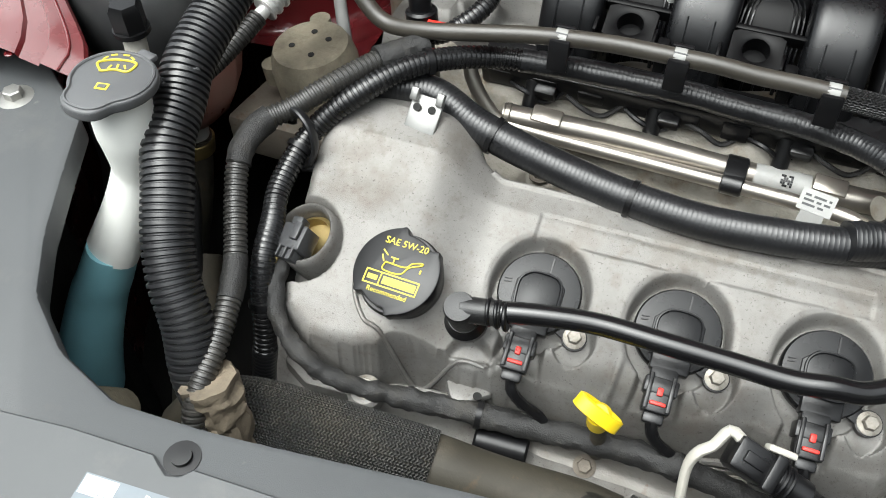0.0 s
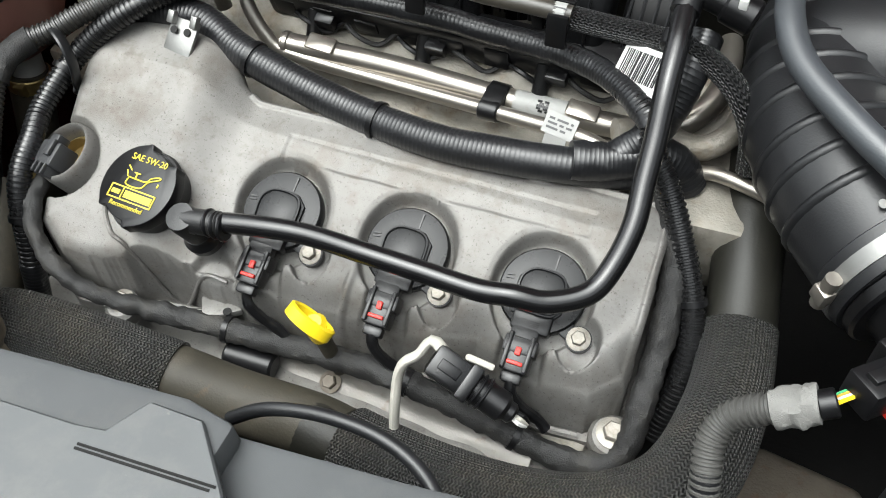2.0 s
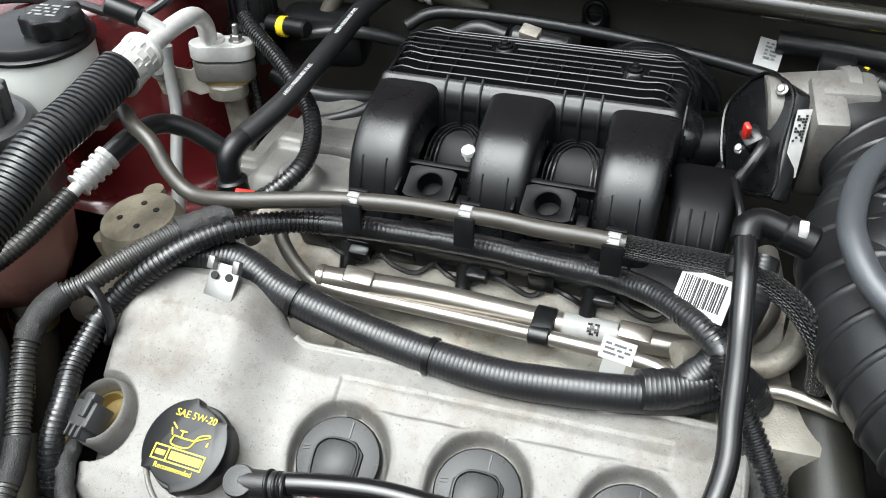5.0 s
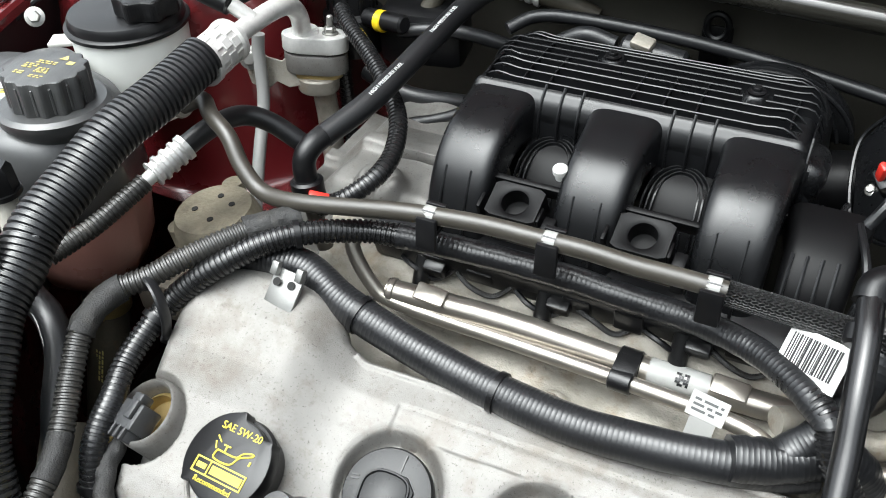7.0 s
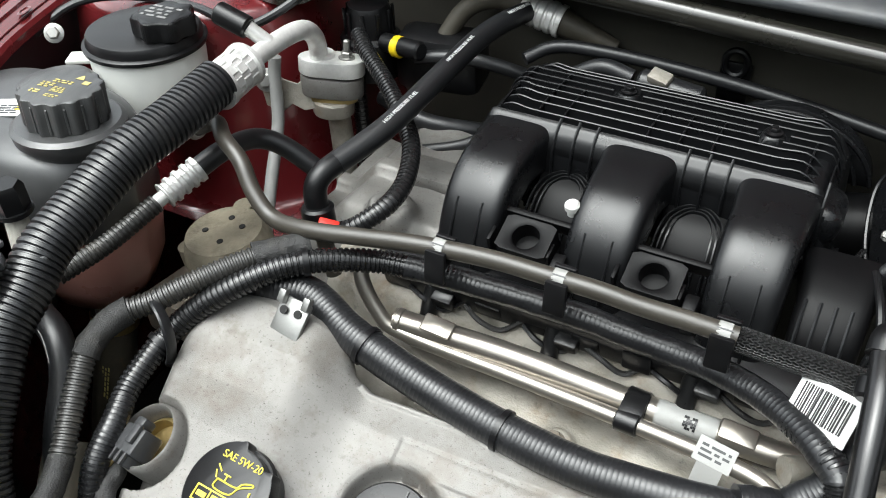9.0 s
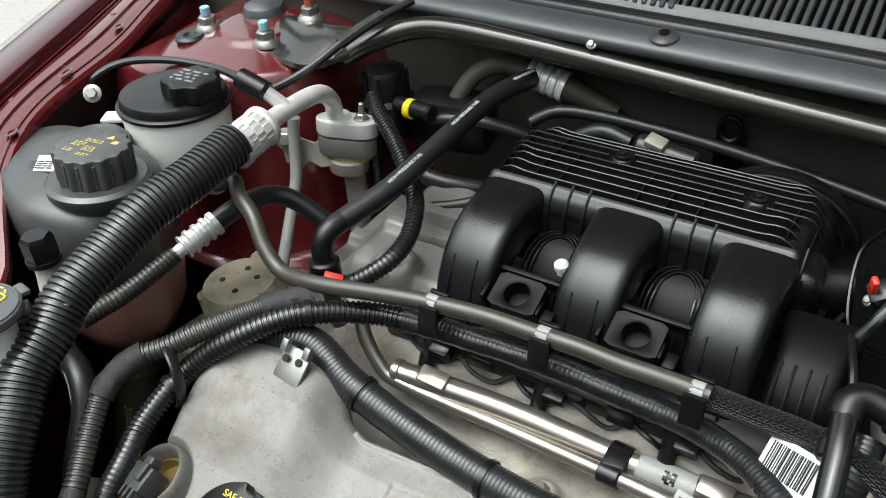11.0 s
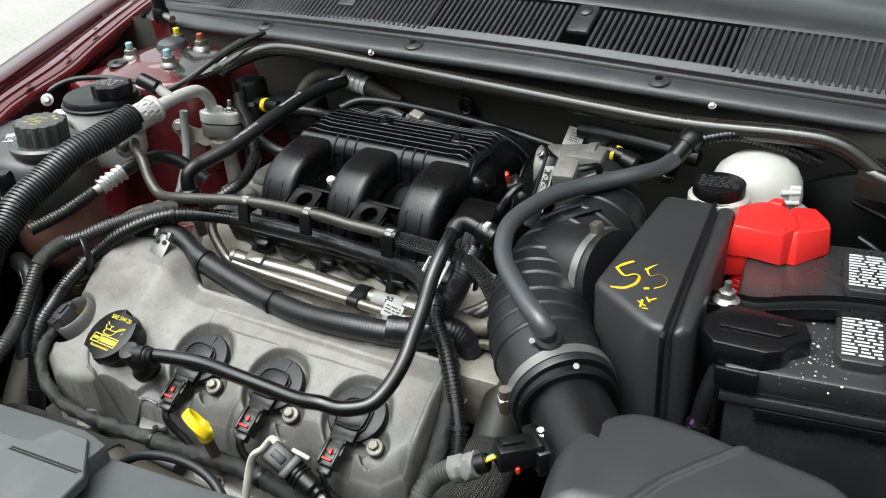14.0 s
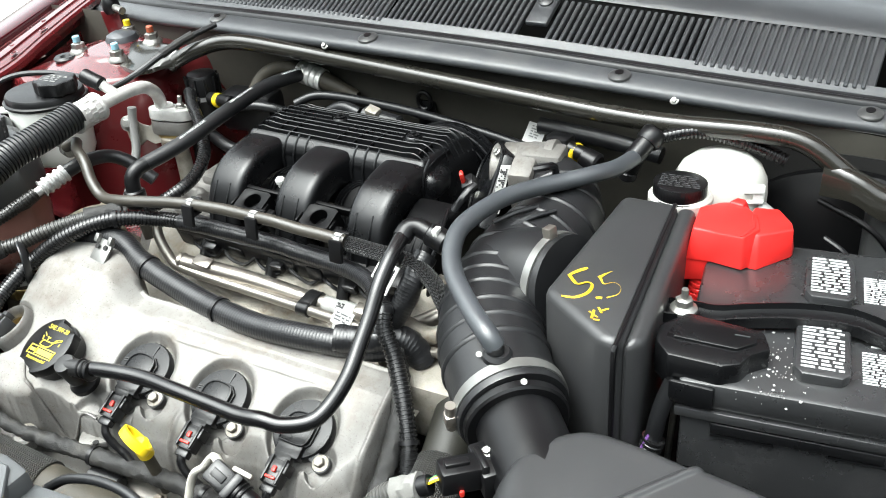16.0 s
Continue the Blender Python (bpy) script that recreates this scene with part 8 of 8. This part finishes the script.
V, faces = grid_mesh(np.linspace(0.456, 0.741, 200), np.linspace(0.358, 0.502, 100), ab_z)
part("body", (V, [q for q in faces if min(V[i][2] for i in q) > 0.95]), AIRBOX, ab, angle=70)
ring = []
for i, (x, y) in enumerate(AB):
    d = Vector((AB[(i + 1) % len(AB)][0] - AB[i - 1][0], AB[(i + 1) % len(AB)][1] - AB[i - 1][1], 0)).normalized()
    n = Vector((-d.y, d.x, 0))
    ring.append((x, y, n if inside(AB, x + 0.002 * n.x, y + 0.002 * n.y) > 0 else -n))
V = [(x + n.x * d, y + n.y * d, ab_z(x + n.x * d, y + n.y * d) + 0.0002) for d in (0.005, 0.0036, 0.0024, 0.0014, 0.0007) for x, y, n in ring]
V += [(x - n.x * 0.0002, y - n.y * 0.0002, V[-len(ring) + i][2] - 0.004) for i, (x, y, n) in enumerate(ring)]
V += [(x, y, 0.89) for x, y, n in ring]
m = len(ring)
part("side_wall", (V, [(r * m + i, r * m + (i + 1) % m, (r + 1) * m + (i + 1) % m, (r + 1) * m + i) for r in range(6) for i in range(m)]), AIRBOX, ab, angle=70)
part("parting_lip", strip(smooth_rows([[(0.722, 0.470, 1.035), (0.752, 0.430, 1.030), (0.766, 0.36, 1.02), (0.768, 0.25, 1.0)], [(0.728, 0.474, 1.030), (0.759, 0.433, 1.025), (0.773, 0.36, 1.015), (0.775, 0.25, 0.995)], [(0.728, 0.474, 0.96), (0.759, 0.433, 0.96), (0.773, 0.36, 0.95), (0.775, 0.25, 0.94)]], 20)), BLACK, ab, "lower tray lip", angle=40)
part("spring_clip", join(box((0.014, 0.004, 0.022), pose(0.452, 0.352, 1.010, 20, 0, 75), 0.001), box((0.014, 0.010, 0.003), pose(0.446, 0.352, 1.022, 0, -20, 75), 0.001)), ALU_BRIGHT, ab, "bright spring clip")
for k in range(5):
    part("tray_rib", box((0.003, 0.02, 0.05), pose(0.775, 0.44 - 0.045 * k, 0.975, 0, 0, 70), 0.001), BLACK, ab)
maf = thing("airflow_meter_tube", (0.44, 0.49, 1.03), "smooth black airflow meter tube with its sensor plug", "airflow meter")
part("tube", rod((0.420, 0.524, 1.057), (0.500, 0.436, 1.050), 0.0365, 36, 0.002), BLACK, maf)
part("collar", rod((0.433, 0.510, 1.055), (0.440, 0.502, 1.054), 0.046, 36, 0.002), BLACK, maf)
sens = part("sensor", box((0.018, 0.040, 0.026), pose(0.437, 0.449, 1.052, 0, 0, 48), 0.003), CONNECTOR, maf, "black airflow sensor")
part("sensor_plug", box((0.036, 0.023, 0.022), pose(0.424, 0.431, 1.058, -4, 6, 46), 0.003), BLACK, sens, "black sensor plug")
part("plug_lip", box((0.006, 0.028, 0.026), pose(0.436, 0.443, 1.058, -4, 6, 46), 0.002), CONNECTOR, sens)
part("plug_latch", box((0.020, 0.008, 0.004), pose(0.422, 0.430, 1.0705, -4, 6, 46), 0.001), CONNECTOR, sens)
part("lock_tab", box((0.004, 0.006, 0.006), pose(0.430, 0.421, 1.050, 0, 0, 46), 0.001), RED_CLIP, sens, "red lock tab")
for p in ((0.436, 0.455, 1.065),):
    part("screw", hexhead(pose(*p, 20, 0, 0), 0.0035, 0.004, 0.0055), ZINC, sens)
ml = thing("sensor_lead", (0.35, 0.39, 0.95), "grey convoluted sensor lead with coloured wires", "wiring loom", "wiring looms")
mlp = [(0.362, 0.335, 0.905), (0.359, 0.351, 0.946), (0.355, 0.370, 0.984), (0.350, 0.393, 1.007), (0.357, 0.405, 1.021), (0.373, 0.408, 1.036), (0.390, 0.411, 1.045)]
part("conduit", tube(mlp, 0.0082, 14, rib=(0.0044, 0.0013, 0.55)), CONVOLUTE_GREY, ml)
part("inner_tape", tube(sub(mlp, 0.36, 0.56), 0.0088, 14, 0.003, wobble=0.03), TAPE, ml, "black tape wrap")
part("tape", tube([(0.376, 0.4085, 1.037), (0.386, 0.4105, 1.043), (0.397, 0.413, 1.048)], 0.0112, 18, 0.002, wrinkle=0.003), GREY_TAPE, ml, "torn grey cloth tape")
part("boot", rod((0.396, 0.4125, 1.048), (0.405, 0.416, 1.052), 0.0085, 14, 0.001), BLACK, ml)
for k, mtl in enumerate((YELLOW, WHITE_LABEL, COPPER, GREEN)):
    part("wire", tube([(0.403, 0.413 + 0.002 * k, 1.053), (0.409, 0.417 + 0.002 * k, 1.057), (0.414, 0.421 + 0.001 * k, 1.058)], 0.0013, 6, 0.003), mtl, ml)

# battery
BR = 9.0
bat = thing("battery", (0.628, 0.692, 0.925), "black car battery with white small-print labels", "battery")
bmx = lambda x, y, z, rz=0: pose(0.628, 0.692, z, 0, 0, BR) @ pose(x, y, 0, 0, 0, rz)
part("case", box((0.180, 0.222, 0.150), bmx(0, 0, 1.000), 0.004), BATTERY, bat)
part("lid", box((0.188, 0.230, 0.026), bmx(0, 0, 1.086), 0.005), BATTERY, bat)
part("lid_lip", box((0.190, 0.232, 0.010), bmx(0, 0, 1.066), 0.002), BATTERY, bat)
part("grip_recess", join(box((0.13, 0.004, 0.010), bmx(0, -0.1145, 1.055), 0.001), box((0.05, 0.0034, 0.003), bmx(-0.04, -0.0905 - 0.0225, 1.046), 0.001), box((0.05, 0.0034, 0.003), bmx(0.05, -0.113, 1.046), 0.001)), BLACK_GLOSS, bat)
for cx, cy, lx, ly in ((0.012, -0.056, 0.055, -0.061), (0.0165, 0.053, 0.058, 0.0516)):
    vent = part("vent_cover", prism([(-0.015, -0.036), (0.015, -0.036), (0.021, -0.028), (0.021, 0.028), (0.015, 0.036), (-0.015, 0.036), (-0.021, 0.028), (-0.021, -0.028)], 0, 0.010, bmx(cx, cy, 1.0985), 0.002), BATTERY, bat, "octagonal vent cover")
    part("label_print", bars(bmx(cx, cy, 1.1088, 0), 0.032, 0.058, 12, random.Random(int(cy * 1000)), 1.0, 0.010), WHITE_INK, vent, "dense white small print")
    part("label_print", bars(bmx(lx, ly, 1.0994, 0), 0.025, 0.042, 13, random.Random(77), 0.9, 0.008), WHITE_INK, bat, "dense white small print")
part("mark", join(*[box((0.008, 0.0022, 0.0004), bmx(0.0535 + 0.006 * math.cos(a), -0.026 + 0.006 * math.sin(a), 1.0994, math.degrees(a) + 90), 0) for a in (0.5, 2.6, 4.7)]), WHITE_INK, bat, "white recycling mark")
tc_ = part("terminal_cover", prism([(0.524, 0.604), (0.540, 0.630), (0.604, 0.629), (0.614, 0.608), (0.601, 0.594), (0.597, 0.580), (0.584, 0.571), (0.542, 0.568), (0.527, 0.583)], 1.085, 1.118, bevel=0.0028, seg=2), BLACK_GLOSS, bat, "black negative terminal cover")
part("cover_step", prism([(0.536, 0.604), (0.545, 0.622), (0.598, 0.621), (0.603, 0.609), (0.590, 0.594), (0.540, 0.590)], 1.117, 1.1205, bevel=0.0015), BLACK_GLOSS, tc_)
part("cover_skirt", box((0.036, 0.006, 0.022), pose(0.564, 0.566, 1.086, 0, 0, 4), 0.002), BLACK_GLOSS, tc_)
part("cover_mark", box((0.012, 0.0012, 0.0006), pose(0.590, 0.612, 1.1208, 0, 0, 9), 0), GREY_CONN, tc_)
part("cable", tube([(0.548, 0.572, 1.09), (0.541, 0.565, 1.06), (0.536, 0.562, 1.02), (0.53, 0.56, 0.96)], 0.0075, 12, 0.005), RUBBER, bat)
part("cable_sleeve", tube([(0.538, 0.562, 1.03), (0.532, 0.556, 1.0), (0.527, 0.552, 0.95)], 0.0095, 12, rib=(0.0045, 0.001, 0.55)), CONVOLUTE, bat)
part("wire", tube([(0.545, 0.568, 1.06), (0.530, 0.552, 1.02), (0.522, 0.545, 0.97)], 0.002, 6, 0.005), PURPLE, bat, "purple wire")
rng = random.Random(41)
part("corrosion", join(*[box((s, s, 0.0007), bmx(-0.022 + 0.022 * rng.gauss(0, 0.6), -0.075 + 0.022 * rng.gauss(0, 1.0), 1.0992, 90 * rng.random()), 0) for s in [0.0004 + 0.0018 * rng.random() ** 4 for _ in range(120)]]), WHITE_LABEL, bat, "scattered white corrosion specks")
tray = thing("battery_tray", (0.63, 0.69, 0.90), "black plastic battery tray", "battery tray")
part("tray", box((0.23, 0.27, 0.03), bmx(0, 0, 0.912), 0.006), BLACK, tray)
# hold-down strap with two threaded hooks
hd = thing("battery_strap", (0.64, 0.67, 1.11), "black steel battery hold-down bar with zinc J-bolts", "hold-down bar")
HB = [(0.522, 0.648, 1.110), (0.545, 0.652, 1.110), (0.565, 0.653, 1.111), (0.590, 0.661, 1.115), (0.630, 0.676, 1.117), (0.670, 0.684, 1.117), (0.698, 0.681, 1.113), (0.720, 0.675, 1.109), (0.755, 0.674, 1.107)]
part("bar", strip(smooth_rows([[(x, y + dy, z + dz) for x, y, z in HB] for dy, dz in ((0.0125, -0.007), (0.0125, 0.0035), (0.0108, 0.0040), (0.0098, -0.0015), (0.0040, -0.0020), (-0.0040, -0.0020), (-0.0098, -0.0015), (-0.0108, 0.0040), (-0.0125, 0.0035), (-0.0125, -0.007))], 40)), BLACK_GLOSS, hd, angle=28)
for x, y, z in ((0.538, 0.650, 1.109), (0.742, 0.674, 1.105)):
    nut = part("flange_nut", join(lathe([(0.012, 0.002), (0.012, 0.005), (0.008, 0.008)], pose(x, y, z), 22), lathe([(0.0078, 0.006), (0.0078, 0.014), (0.006, 0.015)], pose(x, y, z), 6)), ZINC, hd, "zinc flange nut")
    part("stud", rod((x, y, z), (x, y, z + 0.024), 0.0032, 10), ZINC, nut)
    part("rod", rod((x + 0.004, y, z), (x - 0.002, y - 0.004, 0.93), 0.0032, 10), ZINC, hd, "long threaded rod")
settle(hd, -0.006, -0.003, -0.005)
# red terminal cover
rc = thing("terminal_cover", (0.56, 0.75, 1.10), "bright red positive terminal cover and cable", "terminal cover")
red_hi = [(0.509, 0.746), (0.538, 0.744), (0.558, 0.742), (0.567, 0.765), (0.560, 0.790), (0.547, 0.803), (0.537, 0.812), (0.520, 0.804), (0.504, 0.787)]
red_lo = [(0.506, 0.735), (0.530, 0.739), (0.560, 0.736), (0.574, 0.760), (0.570, 0.795), (0.556, 0.815), (0.540, 0.822), (0.516, 0.814), (0.499, 0.787)]
part("cover", loft([(x, y, 1.100) for x, y in red_lo], [(x, y, 1.131 + 0.0015 * (i in (2, 3))) for i, (x, y) in enumerate(red_hi)], 0.0022), RED, rc)
part("side_lobe", loft([(0.552, 0.744, 1.099), (0.572, 0.743, 1.099), (0.597, 0.779, 1.099), (0.596, 0.795, 1.099), (0.576, 0.826, 1.099), (0.552, 0.816, 1.099)], [(0.552, 0.758, 1.1300), (0.568, 0.758, 1.1295), (0.5945, 0.784, 1.1270), (0.590, 0.797, 1.1270), (0.574, 0.815, 1.1290), (0.552, 0.808, 1.130)], 0.0022), RED, rc)
part("back_peak", loft([(0.522, 0.800, 1.110), (0.548, 0.795, 1.110), (0.550, 0.822, 1.110), (0.530, 0.824, 1.110)], [(0.528, 0.804, 1.1335), (0.543, 0.801, 1.1335), (0.543, 0.812, 1.1345), (0.534, 0.813, 1.1345)], 0.0018), RED, rc)
part("top_fold", wall([(0.555, 0.744, 1.1315), (0.561, 0.765, 1.1315), (0.556, 0.790, 1.1310)], 0.004, 0.0014), RED, rc)
part("skirt", loft([(0.500, 0.775, 1.076), (0.504, 0.734, 1.076), (0.528, 0.740, 1.078), (0.526, 0.775, 1.078)], [(0.500, 0.780, 1.112), (0.5065, 0.7385, 1.112), (0.528, 0.742, 1.112), (0.526, 0.775, 1.112)], 0.002), RED, rc)
part("cable", tube([(0.521, 0.752, 1.085), (0.519, 0.745, 1.05), (0.517, 0.735, 1.0), (0.516, 0.73, 0.94)], 0.009, 14, rib=(0.0055, 0.0012, 0.55)), RED, rc, "red convoluted cable sleeve")

# brake fluid reservoir and booster
brk = thing("brake_reservoir", (0.52, 0.86, 1.05), "milky brake fluid reservoir with a ribbed black cap", "reservoir")
part("tank", lathe([(0.046, -0.06), (0.050, -0.045), (0.051, 0.0), (0.049, 0.016), (0.042, 0.030), (0.028, 0.041), (0.010, 0.045), (0.002, 0.0455)], pose(0.498, 0.890, 1.098, -4, 0, 20), 40, 0.9), WHITE_TANK, brk, "milky domed tank", 60)
part("neck", lathe([(0.032, -0.06), (0.033, 0.01), (0.030, 0.014)], pose(0.474, 0.822, 1.110, -3, 0, 0), 34), WHITE_TANK, brk)
bkc = pose(0.474, 0.819, 1.120, -3, 0, 0)
knurl = [((0.0272 + 0.0005 * (k % 2)) * math.cos(math.tau * k / 96), (0.0272 + 0.0005 * (k % 2)) * math.sin(math.tau * k / 96)) for k in range(96)]
bc = part("cap", join(lathe([(0.0285, -0.002), (0.0290, 0.0), (0.0285, 0.0025)], bkc, 48), prism(knurl, 0.002, 0.0175, bkc, 0.0012)), BLACK, brk, "ribbed black cap")
part("print", bars(bkc @ pose(0, 0, 0.0178, 0, 0, 8), 0.042, 0.030, 7, random.Random(51), 0.8, 0.006), GREY_CONN, bc, "faint grey moulded print")
part("tank_lug", join(box((0.012, 0.006, 0.022), pose(0.544, 0.868, 1.112, 0, 0, 20), 0.002), box((0.020, 0.004, 0.004), pose(0.540, 0.864, 1.104, 0, 0, 20), 0.001), box((0.020, 0.004, 0.004), pose(0.540, 0.864, 1.116, 0, 0, 20), 0.001)), WASHER_WHITE, brk, "milky side lug")
part("hose_stub", rod((0.548, 0.872, 1.095), (0.562, 0.862, 1.092), 0.007, 16, 0.001), GREY_STRAP, brk)
bst = thing("brake_booster", (0.66, 0.95, 0.9), "black brake booster drum against the firewall", "brake booster")
part("drum", lathe([(0.15, 0), (0.16, 0.02), (0.16, 0.04), (0.13, 0.065), (0.05, 0.075)], pose(0.63, 0.985, 0.955, 90, 0, 0), 48), BLACK_SHADED, bst)
part("line", tube([(0.615, 0.86, 1.08), (0.64, 0.85, 1.07), (0.66, 0.86, 1.03), (0.66, 0.90, 0.98)], 0.003, 8, 0.005), BLACK, bst)
for i, pts in enumerate(([(0.60, 0.90, 1.10), (0.66, 0.87, 1.09), (0.70, 0.88, 1.03)], [(0.63, 0.82, 1.06), (0.69, 0.83, 1.05), (0.72, 0.80, 0.98)])):
    part("cable", tube(pts, 0.0032, 10, 0.006), BLACK_SHADED, bst)

# right-hand edge: black duct wall, fuse box lid, lamp mount
fz = thing("fuse_box", (0.85, 0.64, 0.98), "dark grey fuse box lid with moulded symbols", "fuse box")
part("lid", prism([(0.765, 0.775), (0.782, 0.512), (0.93, 0.53), (0.92, 0.80)], 1.03, 1.090, bevel=0.008), BATTERY, fz)
part("symbol", join(box((0.022, 0.0015, 0.0006), pose(0.815, 0.625, 1.0905, 0, 0, 10), 0), box((0.022, 0.0015, 0.0006), pose(0.815, 0.645, 1.0905, 0, 0, 10), 0), box((0.0015, 0.02, 0.0006), pose(0.804, 0.635, 1.0905, 0, 0, 10), 0), box((0.0015, 0.02, 0.0006), pose(0.826, 0.635, 1.0905, 0, 0, 10), 0)), BLACK_GLOSS, fz, "moulded square symbol")
gut = thing("harness_channel", (0.75, 0.70, 0.95), "black plastic cable channel beside the battery", "cable channel")
part("channel", prism([(0.750, 0.80), (0.764, 0.80), (0.780, 0.52), (0.768, 0.52)], 0.90, 1.050, bevel=0.003), BLACK, gut)
part("upright", loft([(0.640, 0.930, 0.92), (0.652, 0.896, 0.92), (0.716, 0.868, 0.92), (0.722, 0.880, 0.92)], [(0.640, 0.930, 1.098), (0.652, 0.900, 1.106), (0.716, 0.872, 1.106), (0.722, 0.884, 1.106)], 0.004), AGED, gut, "greyed black upright panel")
part("corner_flange", loft([(0.718, 0.878, 0.90), (0.722, 0.862, 0.90), (0.750, 0.800, 0.90), (0.762, 0.806, 0.90)], [(0.718, 0.884, 1.104), (0.722, 0.872, 1.106), (0.745, 0.862, 1.102), (0.752, 0.880, 1.100)], 0.003), AGED, gut, "folded greyed corner")
for z in (0.965, 1.015, 1.060):
    part("stud_tip", rod((0.700, 0.878, z), (0.698, 0.868, z), 0.003, 10), BLACK, gut)
lm = thing("lamp_mount", (0.78, 0.43, 1.0), "grey plastic lamp mounting panel with a washer bolt", "lamp mount")
part("panel", prism([(0.757, 0.468), (0.832, 0.478), (0.86, 0.40), (0.85, 0.20), (0.74, 0.20), (0.738, 0.405)], 1.03, 1.088, bevel=0.004), PANEL, lm)
part("bolt", hexhead(pose(0.805, 0.440, 1.088), 0.0085, 0.009, 0.016), ZINC, lm, "zinc bolt with a wide washer")
rp = thing("body_corner", (0.83, 0.49, 1.0), "dark red painted body corner with a bolt", "body panel")
part("panel", prism([(0.790, 0.484), (0.798, 0.503), (0.82, 0.512), (1.0, 0.50), (1.0, 0.30), (0.87, 0.30), (0.845, 0.475)], 1.0, 1.098, bevel=0.008), PAINT_RED, rp)
part("bolt", hexhead(pose(0.818, 0.494, 1.098), 0.005, 0.004, 0.010), PAINT_RED, rp)

gb = thing("gearbox_casting", (0.44, 0.42, 0.70), "grimy aluminium gearbox casting deep in the bay", "gearbox")
part("casting", prism([(0.37, 0.40), (0.45, 0.36), (0.52, 0.42), (0.50, 0.55), (0.40, 0.56)], 0.60, 0.740, bevel=0.012, seg=3), RUSTY, gb)
part("boss", lathe([(0.018, 0), (0.018, 0.012), (0.012, 0.016), (0.004, 0.016)], Matrix.Translation((0.415, 0.41, 0.737)), 20), ALU_DIRTY, gb)
part("bolt", hexhead(Matrix.Translation((0.415, 0.41, 0.752)), 0.007, 0.007, 0.010), RUSTY, gb)
